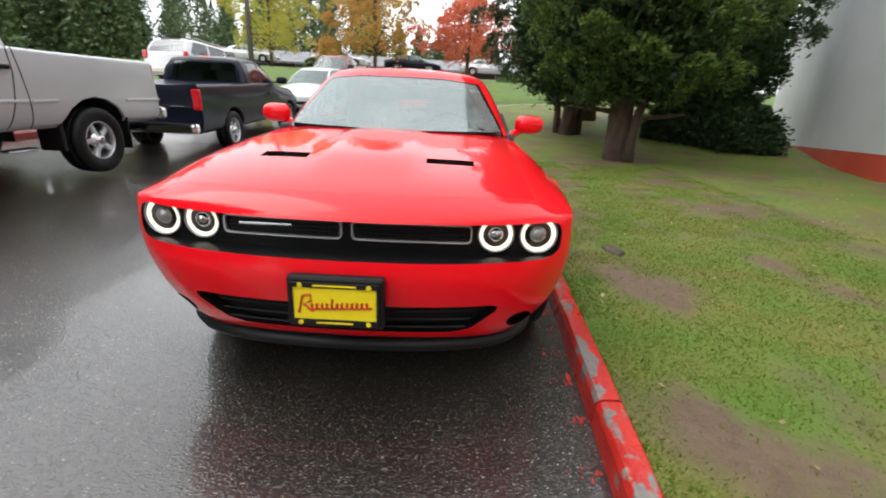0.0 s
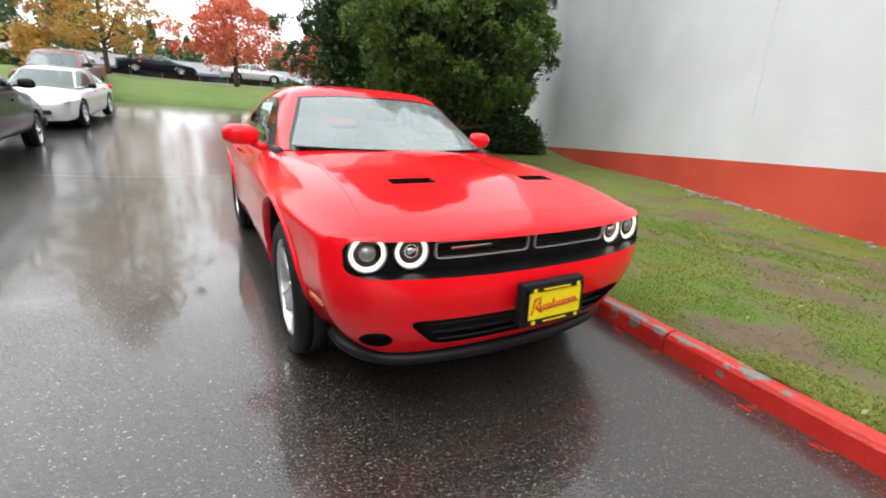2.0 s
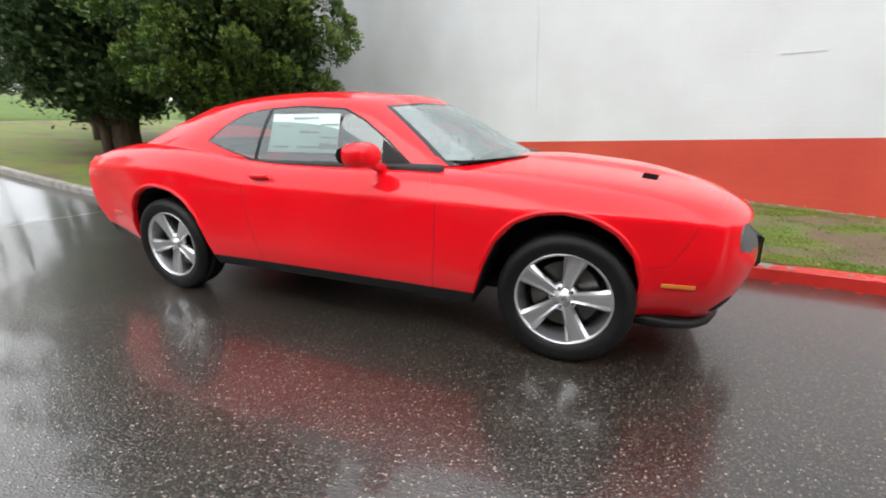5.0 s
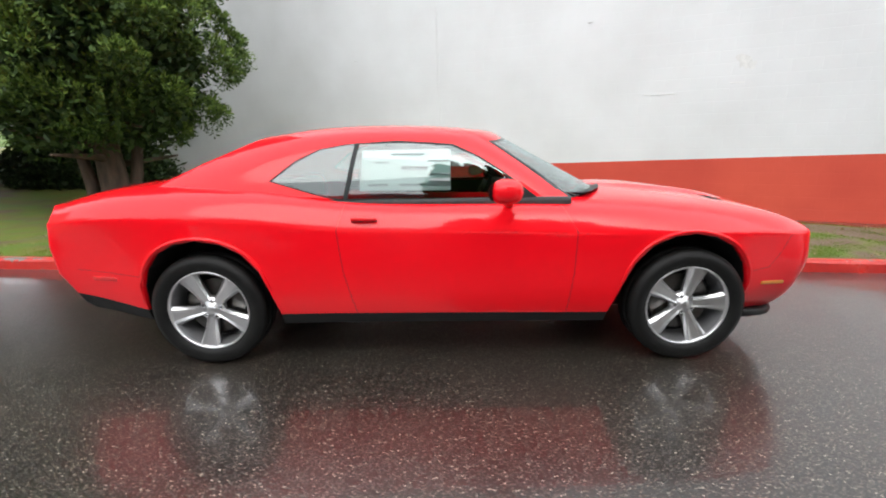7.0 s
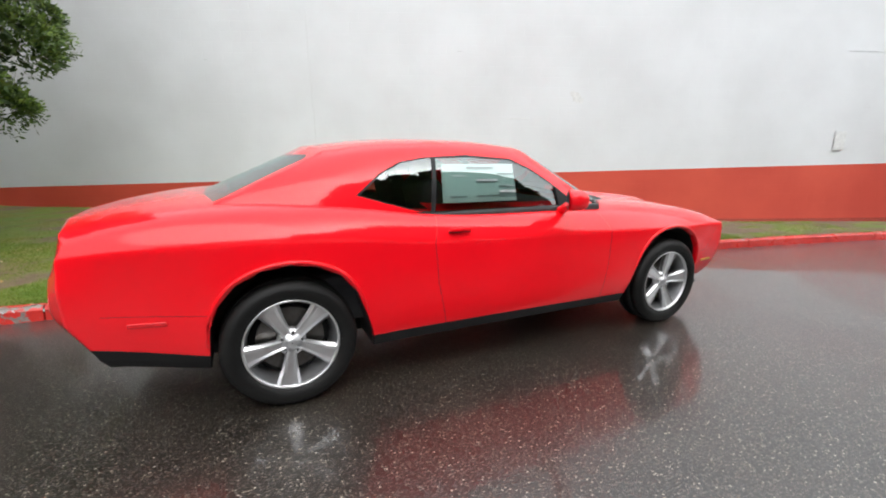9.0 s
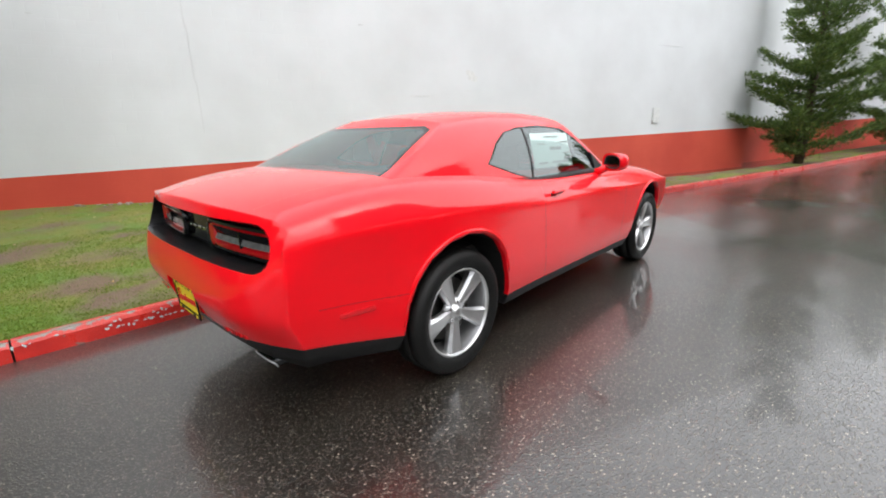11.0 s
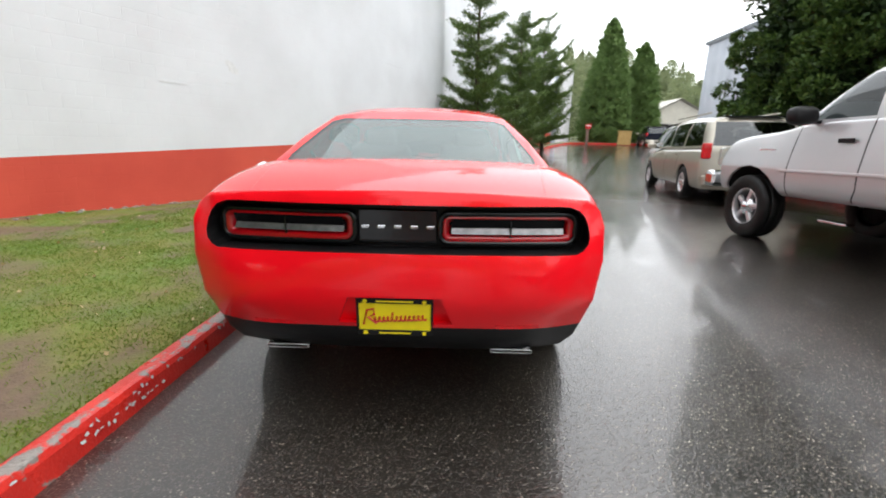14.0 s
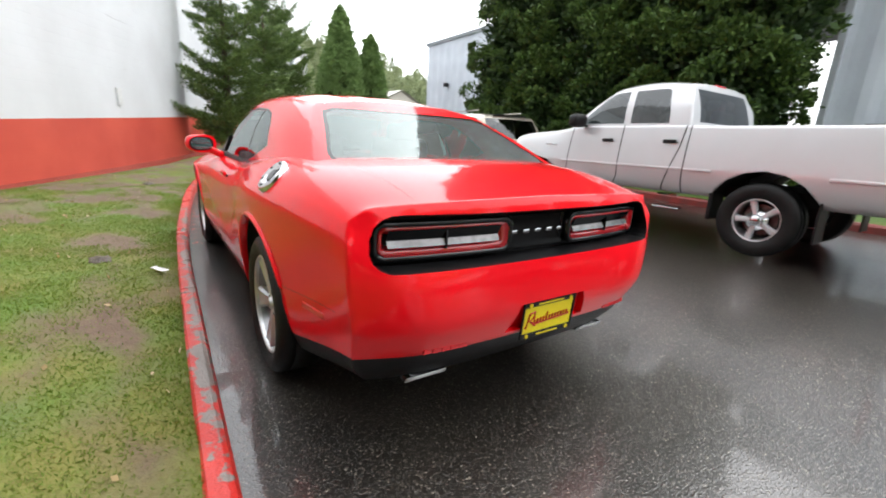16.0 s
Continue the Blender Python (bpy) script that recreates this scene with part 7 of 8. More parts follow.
AUTORANGE = leafy("orange_autumn_leaf", (0.62, 0.20, 0.07), (0.40, 0.42, 0.09), thin=0.35)
AUTYELLOW = leafy("yellow_autumn_leaf", (0.66, 0.46, 0.10), (0.38, 0.52, 0.10), thin=0.35)
WOODS = leafy("far_wood_leaf", (0.055, 0.095, 0.038), (0.14, 0.19, 0.075))
# hill leaves made pale and greyish: distance haze put into their colour
HILLW = leafy("hazed_hill_leaf", (0.20, 0.25, 0.14), (0.31, 0.34, 0.18), thin=0.5)


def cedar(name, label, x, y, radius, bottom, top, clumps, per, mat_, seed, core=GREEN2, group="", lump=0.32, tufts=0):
    """A dense broad conifer with a bare foot."""
    rs = np.random.RandomState(seed)
    z = zg(x, y) + (0.1 if y > 1 else 0.0)
    tree = thing(name, label, "tree", pose(x, y, z), group)
    def r_at(h):
        t = (h - bottom) / (top - bottom)
        return radius * min(1, (t / 0.14) ** 0.55 if t > 0 else 0.05) * max(0.06, (1 - t) ** 0.55 * 1.12) if t < 1 else 0.1
    edge = [] if tufts else None
    pts, ways = pad_points(rs, clumps // 15, per * 26, r_at, bottom, top, lump, seed, 0.46, edge)
    outer_top = np.concatenate(edge) if tufts else np.zeros(len(pts), bool)
    co, q = leaves(rs, pts[~outer_top], ways[~outer_top], 0.085, 0.032, -0.25, 0.6)
    quick_mesh("crown", co, q, mat_, tree, "dense uneven green foliage")
    # upper outer leaves of each pad get a paler green
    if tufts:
        co, q = leaves(rs, pts[outer_top], ways[outer_top], 0.10, 0.032, -0.3, 0.5)
        quick_mesh("pale_tuft", co, q, TUFT, tree, "lighter young growth")
    # darker inner leaves: the shade deep in the crown, put into the colour
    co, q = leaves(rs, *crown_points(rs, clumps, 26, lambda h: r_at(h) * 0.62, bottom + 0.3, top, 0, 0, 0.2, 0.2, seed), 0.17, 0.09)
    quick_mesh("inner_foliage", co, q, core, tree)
    trunk_mesh(tree, [(0, 0, -0.15), (0.03, 0.02, 0.5), (-0.04, 0.05, 1.3), (0.02, 0, 3), (0, 0, top * 0.9)], [0.30, 0.22, 0.19, 0.15, 0.03])
    for k in range(2):
        a = 2.2 + 2.6 * k + seed
        part("stem", tube([(0.30 * math.cos(a), 0.30 * math.sin(a), -0.15), (0.34 * math.cos(a), 0.34 * math.sin(a), 0.6), (0.5 * math.cos(a), 0.5 * math.sin(a), 1.6)], [0.14, 0.10, 0.07], 9), BARK, tree, "", True)
    for k in range(7):
        a = rs.uniform(0, 6.28)
        h = bottom * 0.7 + rs.uniform(0, 0.8)
        part("limb", tube([(0, 0, h), (0.5 * math.cos(a), 0.5 * math.sin(a), h + 0.05), (1.2 * math.cos(a), 1.2 * math.sin(a), h - 0.05 + 0.3 * rs.uniform())], [0.07, 0.05, 0.02], 7), BARK, tree)
    return tree


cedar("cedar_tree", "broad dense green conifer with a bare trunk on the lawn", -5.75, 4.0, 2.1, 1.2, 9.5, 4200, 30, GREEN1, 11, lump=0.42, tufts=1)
cedar("cedar_tree", "dark dense conifer with a bare trunk on the lawn", -9.6, 3.9, 2.5, 0.95, 10.5, 3200, 24, GREEN2, 12)
cedar("cedar_tree", "dark dense conifer close to the corner of the wall", -9.4, 8.0, 2.0, 0.95, 10.5, 2400, 20, GREEN2, 14)
cedar("cedar_tree", "dark dense conifer farther along the lawn", -13.2, 5.6, 2.3, 1.4, 10.0, 1500, 20, GREEN2, 13)


def hedge_tree(m, seed, radius, top):
    rs = np.random.RandomState(seed)
    tree = thing("hedge_tree", "tall dark green hedge conifer, leafy to the ground", "tree", m, "tall hedge")
    r_at = lambda h: radius * min(1, (max(h, 0) / 0.5) ** 0.4 + 0.2) * max(0.1, 1 - (h / top) ** 4)
    co, q = leaves(rs, *pad_points(rs, int(29 * top), 270, r_at, 0.25, top, 0.26, seed, 0.36), 0.12, 0.05, -0.2, 0.6)
    quick_mesh("crown", co, q, GREEN1, tree)
    # inner leaves in a darker green paint the shade inside the hedge
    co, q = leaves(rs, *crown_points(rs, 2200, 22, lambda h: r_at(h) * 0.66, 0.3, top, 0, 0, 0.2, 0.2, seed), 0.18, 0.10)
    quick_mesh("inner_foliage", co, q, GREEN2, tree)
    trunk_mesh(tree, [(0, 0, -0.1), (0, 0, 2), (0, 0, top * 0.9)], [0.16, 0.13, 0.03])
    return tree


ht = hedge_tree(pose(1.15, -9.9, zg(0.7, -9.9) + 0.1), 21, 1.35, 13.0)
copy_thing(ht, pose(2.7, -9.9, zg(2.7, -9.9) + 0.1, 0, 0, 97))
ht = hedge_tree(pose(4.6, -10.0, zg(4.6, -10.0) + 0.1), 22, 1.4, 14.5)
for x, y, a in ((6.3, -9.6, 263), (7.9, -9.3, 52)):
    copy_thing(ht, pose(x, y, zg(x, y) + 0.1, 0, 0, a))


def spruce(m, seed, top, width):
    """An open conifer with rising, ragged branches."""
    rs = np.random.RandomState(seed)
    tree = thing("spruce_tree", "ragged open green conifer in front of the white wall", "tree", m, "conifers along the wall")
    cs, ws = [], []
    for k in range(52):
        h = 0.25 + (top - 0.55) * (k / 52) * rs.uniform(0.92, 1.06)
        a = k * 2.4 + rs.uniform(-0.5, 0.5)
        ln = width * (1 - 0.72 * (h / top) ** 1.4) * rs.uniform(0.5, 1.2) * (0.8 if h < 0.8 else 1)
        d = np.array([math.cos(a), math.sin(a), rs.uniform(-0.1, 0.35)])
        d /= np.linalg.norm(d)
        lift = rs.uniform(0.15, 0.55)
        n = max(4, int(ln / 0.09))
        for j in range(n):
            t = (j + 1) / n
            p = np.array([0, 0, h]) + d * ln * t + np.array([0, 0, lift * t * t * ln])
            # plumes: a thick spray along the branch and flat sprays to both hands
            fat = 0.20 * (1.15 - 0.75 * t)
            cs.append(p + rs.normal(size=(38, 3)) * np.array([fat, fat, fat * 0.5]))
            ws.append(np.repeat([d + np.array([0, 0, 0.5 + lift])], 38, 0))
            if j % 2 == 0 and t < 0.92:
                for hand in (-1, 1):
                    sd = np.array([-d[1], d[0], 0]) * hand + d * 0.9
                    tw = ln * 0.36 * (1.1 - t) * rs.uniform(0.5, 1.3)
                    for q_ in range(max(1, int(tw / 0.11))):
                        u_ = (q_ + 1) * 0.11
                        cs.append(p + sd * u_ + np.array([0, 0, 0.4 * u_ * u_]) + rs.normal(size=(16, 3)) * np.array([0.07, 0.07, 0.045]))
                        ws.append(np.repeat([sd + np.array([0, 0, 0.6])], 16, 0))
        part("branch", tube([(0, 0, h), tuple(np.array([0, 0, h]) + d * ln * 0.5 + np.array([0, 0, lift * 0.25 * ln])), tuple(np.array([0, 0, h]) + d * ln * 0.95 + np.array([0, 0, lift * 0.9 * ln]))], [0.03, 0.018, 0.006], 5), BARK, tree)
    co, q = leaves(rs, np.concatenate(cs), np.concatenate(ws), 0.12, 0.032, -0.25, 0.55)
    quick_mesh("crown", co, q, SPRUCE, tree, "tufts of green needles")
    trunk_mesh(tree, [(0, 0, -0.2), (0.05, 0, top * 0.3), (-0.03, 0.04, top * 0.6), (0, 0, top)], [0.14, 0.11, 0.06, 0.01])
    return tree


for i, (x, off, top, w) in enumerate(((15.2, 1.05, 8.4, 2.3), (20.6, 1.2, 7.4, 2.3), (26.5, 1.25, 8.2, 3.0))):
    p = wall_at(x, off)
    spruce(pose(p.x, p.y, zg(p.x, p.y) + 0.08, 0, 3 * (i - 1), 40 * i), 31 + i, top, w)


def cone_tree(x, y, width, top, seed):
    rs = np.random.RandomState(seed)
    tree = thing("arborvitae", "tall clipped cone-shaped evergreen at the end of the lane", "tree", pose(x, y, zg(x, y)), "cone evergreens")
    r_at = lambda h: width / 2 * (min(1, 0.75 + h / 3)) * max(0.02, 1 - (h / top) ** 2.1)
    co, q = leaves(rs, *crown_points(rs, 2600, 26, r_at, 0.1, top, 0, 0, 0.13, 0.10, seed), 0.17, 0.06, -0.4)
    quick_mesh("crown", co, q, ARBOR, tree)
    co, q = leaves(rs, *crown_points(rs, 500, 8, lambda h: r_at(h) * 0.75, 0.1, top * 0.95, 0, 0, 0.2, 0.1, seed), 0.7, 0.5)
    quick_mesh("inner_foliage", co, q, ARBOR, tree)
    trunk_mesh(tree, [(0, 0, -0.2), (0, 0, top * 0.5), (0, 0, top * 0.9)], [0.2, 0.12, 0.03])


cone_tree(41.5, -15.8, 5.4, 11.6, 41)
cone_tree(42.5, -19.6, 4.4, 9.6, 42)
cone_tree(46.0, -18.0, 3.6, 11.0, 43)


def round_tree(name, label, x, y, z, radius, bottom, top, mat_, seed, n=900):
    """A broad-leaved street tree: forked limbs and an airy crown."""
    rs = np.random.RandomState(seed)
    tree = thing(name, label, "tree", pose(x, y, z), "autumn trees")
    def r_at(h):
        t = (h - bottom) / (top - bottom)
        return radius * max(0.08, math.sin(math.pi * min(1, max(0.05, t * 0.88 + 0.12))) ** 0.7) * (1.15 - 0.45 * t)
    co, q = leaves(rs, *pad_points(rs, n // 7, 120, r_at, bottom, top, 0.9, seed, 0.50), 0.15, 0.09, 0.2, 1.2)
    quick_mesh("crown", co, q, mat_, tree, "airy autumn foliage")
    co, q = leaves(rs, *crown_points(rs, n // 8, 16, lambda h: r_at(h) * 0.6, bottom + 0.2, top - 0.3, 0, 0, 0.4, 0.3, seed + 5), 0.26, 0.18, 0.2, 1.2)
    quick_mesh("inner_leaves", co, q, mat_, tree)
    trunk_mesh(tree, [(0, 0, -0.4), (0.03, 0, bottom * 0.6), (0, 0.05, (bottom + top) * 0.5), (0, 0, top * 0.9)], [0.17, 0.13, 0.09, 0.02])
    for k in range(9):
        a, h = rs.uniform(0, 6.28), bottom * 0.8 + rs.uniform(0, 1.3)
        part("limb", tube([(0, 0, h), (0.4 * radius * math.cos(a), 0.4 * radius * math.sin(a), h + 0.7), (0.8 * radius * math.cos(a), 0.8 * radius * math.sin(a), h + 1.6)], [0.06, 0.04, 0.012], 6), BARK, tree)


round_tree("maple_tree", "red autumn maple on the grass bank", -27, 1.3, zg(-27, 1) + 0.5, 3.0, 1.4, 5.0, AUTRED, 51, 700)
round_tree("maple_tree", "orange and green autumn maple on the grass bank", -31, -5.5, zg(-31, -5) + 0.3, 3.6, 1.5, 12.5, AUTORANGE, 52, 2000)
round_tree("maple_tree", "yellow autumn maple on the grass bank", -34, -14.5, zg(-34, -14) + 0.3, 3.6, 1.2, 9.5, AUTYELLOW, 53, 1500)
round_tree("maple_tree", "small orange autumn tree in the upper lot", -33, -27.5, zg(-33, -27) + 0.2, 1.9, 0.6, 4.2, AUTORANGE, 54, 500)
round_tree("maple_tree", "orange autumn shrub on the bank", -30.0, -8.6, zg(-30, -8) + 0.3, 0.9, 0.1, 2.1, AUTORANGE, 55, 300)
round_tree("maple_tree", "red autumn maple beside the upper lot", -30.5, 6.8, zg(-30, 7) + 0.3, 1.7, 1.2, 3.6, AUTRED, 56, 350)


def shrub(x, y, r, h, mat_, seed, label, n=500):
    rs = np.random.RandomState(seed)
    s = thing("shrub", label, "shrub", pose(x, y, zg(x, y) + (0.1 if y > 1 else 0)))
    r_at = lambda z: r * max(0.15, math.sqrt(max(0, 1 - (z / h) ** 2)))
    co, q = leaves(rs, *crown_points(rs, n, 26, r_at, 0.02, h, 0, 0, 0.11, 0.25, seed), 0.11, 0.06, 0, 0.9)
    quick_mesh("crown", co, q, mat_, s)
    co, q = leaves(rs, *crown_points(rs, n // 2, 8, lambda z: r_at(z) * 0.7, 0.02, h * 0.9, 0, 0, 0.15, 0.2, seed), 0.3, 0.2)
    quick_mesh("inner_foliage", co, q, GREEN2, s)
    part("stem", tube([(0, 0, -0.1), (0.02, 0, h * 0.6)], [0.05, 0.02], 6), BARK, s)


shrub(-8.7, 8.15, 1.25, 1.12, SHRUBM, 61, "dark low shrub beside the corner of the wall", 700)
shrub(-9.6, 7.3, 1.1, 1.0, SHRUBM, 62, "dark low shrub under the conifers", 500)
shrub(-25.0, 4.2, 1.2, 0.9, ARBOR, 63, "clipped green shrub on the grass bank", 350)
shrub(-31, -9.9, 1.2, 1.1, ARBOR, 64, "clipped green shrub on the grass bank", 350)

# far woods
def woods(name, label, spots, mat_, seed, per=150, size=1.0):
    rs = np.random.RandomState(seed)
    cs, ws = [], []
    for x, y, z, w, h, tip in spots:
        t = rs.uniform(0, 1, per)
        rad = w * ((1 - t) ** (0.8 if tip else 0.35)) * rs.uniform(0.35, 1.05, per)
        a = rs.uniform(0, 6.28, per)
        cs.append(np.stack([x + rad * np.cos(a), y + rad * np.sin(a), z + h * t], 1))
        ws.append(np.stack([np.cos(a), np.sin(a), np.full(per, 0.3 if tip else 0.6)], 1))
    co, q = leaves(rs, np.concatenate(cs), np.concatenate(ws), 1.5 * size, 0.9 * size, 0.1, 0.7)
    return tagged(quick_mesh(name, co, q, mat_, None), label, "woods", kind="stuff")


rr = random.Random(9)
spots = []
for k in range(170):
    y = -75 + 115 * rr.random()
    x = -62 - 45 * rr.random()
    gap = 0.45 if -10 < y * 62 / -x < 14 else 1.0
    spots.append((x, y, 3.2, rr.uniform(1.8, 3.4), rr.uniform(11, 21) * gap, rr.random() < 0.7))
woods("far_woods", "dark green forest behind the upper lot", spots, WOODS, 71, 1300, 0.34)
spots = []
for k in range(44):
    spots.append((-24 - 14 * rr.random(), -24 - 26 * rr.random(), 1.8, rr.uniform(1.2, 2.2), rr.uniform(8, 13), True))
woods("near_woods", "dark conifers beside the upper lot", spots, WOODS, 72, 3400, 0.24)
spots = []
for k in range(330):
    a = rr.uniform(-0.62, 0.10)
    d = rr.uniform(110, 210)
    spots.append((d * math.cos(a), d * math.sin(a), (d - 105) * 0.15 * (1.25 + 0.9 * math.sin(a * 6.0 + 3.2)) - 1, rr.uniform(2.5, 4.5), rr.uniform(8, 14), rr.random() < 0.5))
bm = bmesh.new()
rows = [[bm.verts.new((d * math.cos(a), d * math.sin(a), (d - 105) * 0.15 * (1.25 + 0.9 * math.sin(a * 6.0 + 3.2)) + 1.5)) for a in np.linspace(-0.75, 0.2, 40)] for d in np.linspace(100, 225, 12)]
for a, b in zip(rows, rows[1:]):
    for k in range(39):
        bm.faces.new((a[k], a[k + 1], b[k + 1], b[k]))
# slope under the trees takes the same haze-paled green
tagged(part("hillside", bm, surface("hazed_undergrowth", (0.16, 0.20, 0.10), (0.27, 0.28, 0.13), 0.05, 0.9, 0.05, 0, 1, 0.6), None, "", True), "wooded hillside beyond the lane", "hill", kind="structure")
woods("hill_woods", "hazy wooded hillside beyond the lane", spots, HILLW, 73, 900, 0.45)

# ---- buildings and small things farther off ----
METAL = surface("pale_metal_siding", (0.56, 0.60, 0.66), (0.50, 0.54, 0.60), 1.2, 0.45, 0.1, 0, 0.1, 20)
GREYM = surface("grey_metal_siding", (0.45, 0.48, 0.52), (0.40, 0.43, 0.47), 1.2, 0.45, 0.1, 0, 0.1, 20)
ROOFG = surface("grey_roof", (0.20, 0.20, 0.215), (0.15, 0.155, 0.165), 1.0, 0.6, 0.1, 0, 0.3, 12)
CREAM = surface("cream_siding", (0.58, 0.55, 0.47), (0.52, 0.49, 0.42), 1.5, 0.6, 0.1)
WOODY = surface("yellow_box_wood", (0.55, 0.36, 0.13), (0.48, 0.30, 0.10), 6, 0.6, 0.1, 0, 0.2, 40)
BRICKY = surface("brown_brick", (0.20, 0.12, 0.09), (0.15, 0.09, 0.07), 5, 0.8, 0.1, 0, 0.3, 30)
BANK = lawn_soil("bank_grass", (0.060, 0.125, 0.014), (0.11, 0.15, 0.028))


def ribbed(name, a, b, z0, z1a, z1b, pitch, material, parent):
    """A wall of upright ribs from a to b, whose top runs from z1a to z1b."""
    a, b = Vector(a), Vector(b)
    d = (b - a)
    n = max(2, int(d.length / pitch))
    nn = Vector((-d.y, d.x, 0)).normalized() * 0.03
    bm = bmesh.new()
    prev = None
    for k in range(n * 2 + 1):
        t = k / (n * 2)
        p = a + d * t + (nn if k % 4 in (1, 2) else Vector((0, 0, 0)))
        z1 = z1a + (z1b - z1a) * t
        v = (bm.verts.new((p.x, p.y, z0)), bm.verts.new((p.x, p.y, z1)))
        if prev:
            bm.faces.new((prev[0], v[0], v[1], prev[1]))
        prev = v
    return part(name, bm, material, parent)


blue = thing("warehouse", "pale blue ribbed metal warehouse behind the hedge", "building")
ribbed("wall", (24.5, -15.9, 0), (5.0, -15.9, 0), 0, 7.35, 7.75, 0.4, METAL, blue)
ribbed("wall", (24.5, -30.0, 0), (24.5, -15.9, 0), 0, 7.35, 7.35, 0.4, METAL, blue)
part("eave_trim", boxed(14.75, -15.85, 7.62, 19.8, 0.16, 0.22, 0.02, Matrix.Translation((14.75, 0, 7.62)) @ Matrix.Rotation(radians(1.17), 4, "Y") @ Matrix.Translation((-14.75, 0, -7.62))), GREYM, blue)
raw("roof", [(24.8, -15.7, 7.4), (4.8, -15.7, 7.8), (4.8, -24, 10.2), (24.8, -24, 9.8), (4.8, -32, 7.8), (24.8, -32, 7.4)], [(0, 1, 2, 3), (3, 2, 4, 5)], ROOFG, blue)
lamp = new("wall_lamp")
lamp.parent = blue
part("housing", boxed(21.8, -15.75, 4.6, 0.35, 0.3, 0.25, 0.05), BLACKP, lamp, "dark wall lamp")
grey = thing("metal_building", "pale grey ribbed metal building behind the hedge", "building")
ribbed("wall", (0.0, -11.6, 0), (-7.5, -11.6, 0), -0.2, 6.5, 6.5, 0.35, METAL, grey)
ribbed("wall", (0.0, -11.6, 0), (0.6, -19, 0), -0.2, 6.5, 6.5, 0.35, METAL, grey)
part("corner_trim", boxed(0.02, -11.58, 3.1, 0.14, 0.14, 6.8, 0.01), GREYM, grey)
part("roof", boxed(-3.5, -15.2, 6.6, 7.6, 7.6, 0.2, 0.03), ROOFG, grey)
sg = thing("building_sign", "small dark fixture on the pale metal wall", "wall fixture")
part("bar", boxed(-1.05, -11.52, 1.98, 0.55, 0.10, 0.05, 0.015), BLACKP, sg)
shed = thing("shed", "small cream gabled shed at the end of the lane", "building")
bm = bmesh.new()
vs = [bm.verts.new(p) for p in ((52, -24.5, 1), (52, -32.5, 1), (52, -32.5, 4.9), (52, -28.5, 6.9), (52, -24.5, 4.9), (60, -24.5, 1), (60, -24.5, 4.9), (60, -28.5, 6.9))]
bm.faces.new(vs[:5])
bm.faces.new((vs[0], vs[4], vs[6], vs[5]))
part("wall", bm, CREAM, shed)
raw("roof", [(51.6, -24.1, 4.85), (51.6, -28.5, 7.1), (60.5, -28.5, 7.1), (60.5, -24.1, 4.85), (51.6, -32.9, 4.85), (60.5, -32.9, 4.85)], [(0, 1, 2, 3), (1, 4, 5, 2)], surface("cream_roof", (0.5, 0.48, 0.42), None, 2, 0.6), shed)
part("garage_door", boxed(51.95, -27.2, 2.6, 0.08, 3.4, 2.8, 0.02), DARK, shed)
end = thing("end_building", "white end block of the building at the bend of the lane", "building")
e0, e1 = wall_at(38.0, -0.3), wall_at(41.0, 0.4)
ribbed("wall", (e0.x, e0.y, 0), (e1.x, e1.y, 0), 0.6, 8.7, 8.3, 0.9, WHITEST, end)
ribbed("wall", (e1.x, e1.y, 0), (e1.x + 6, e1.y + 6, 0), 0.6, 8.3, 8.3, 0.6, METAL, end)
# long low building of the upper lot
low = thing("long_building", "long low building with a wide grey roof across the upper lot", "building")
bz = zg(-44, 0)
part("wall", boxed(-47, -16, bz + 0.2, 6, 66, 1.5, 0.02), BRICKY, low)
raw("roof", [(-42.6, -49.5, bz + 1.0), (-42.6, 17.5, bz + 0.75), (-47, 17.5, bz + 1.85), (-47, -49.5, bz + 2.5), (-51.4, 17.5, bz + 0.75), (-51.4, -49.5, bz + 1.0), (-42.6, -49.5, bz + 0.8), (-42.6, 17.5, bz + 0.55)], [(0, 1, 2, 3), (3, 2, 4, 5), (6, 7, 1, 0)], ROOFG, low)
WIN = surface("dull_window", (0.12, 0.14, 0.16), (0.3, 0.33, 0.35), 0.6, 0.2, 0.1)
for k in range(12):
    y = -46 + 5.2 * k
    w = new("window")
    w.parent = low
    part("frame", boxed(-43.99, y, bz + 0.35, 0.06, 2.4, 0.8, 0.01), WHITEST, w)
    part("pane", boxed(-43.95, y, bz + 0.35, 0.04, 2.2, 0.62, 0.01), WIN, w)
# grass bank between the lots
bm = bmesh.new()
rows = []
for k in range(60):
    y = -34 + 60 * k / 59
    bow = 0.02 * (y - 2) ** 2 * 0.12
    rows.append([bm.verts.new((x + 0.25 * noise.noise(Vector((x, y * 0.5, 0))), y, zg(x, y) + h)) for x, h in ((-19.6 - bow, -0.1), (-19.75 - bow, 0.12), (-20.6 - bow, 0.3), (-22 - bow, 0.62), (-23.8 - bow, 0.75), (-26 - bow, 0.62), (-29, 0.5), (-33, 0.45), (-34, -0.1))])
for a, b in zip(rows, rows[1:]):
    for k in range(8):
        bm.faces.new((a[k], a[k + 1], b[k + 1], b[k]))
bmesh.ops.recalc_face_normals(bm, faces=bm.faces)
tagged(part("grass_bank", bm, BANK, smooth=True), "mown green grass bank below the upper lot", "lawn", kind="structure")
pole = thing("utility_pole", "tall weathered wooden pole beside the upper lot", "pole")
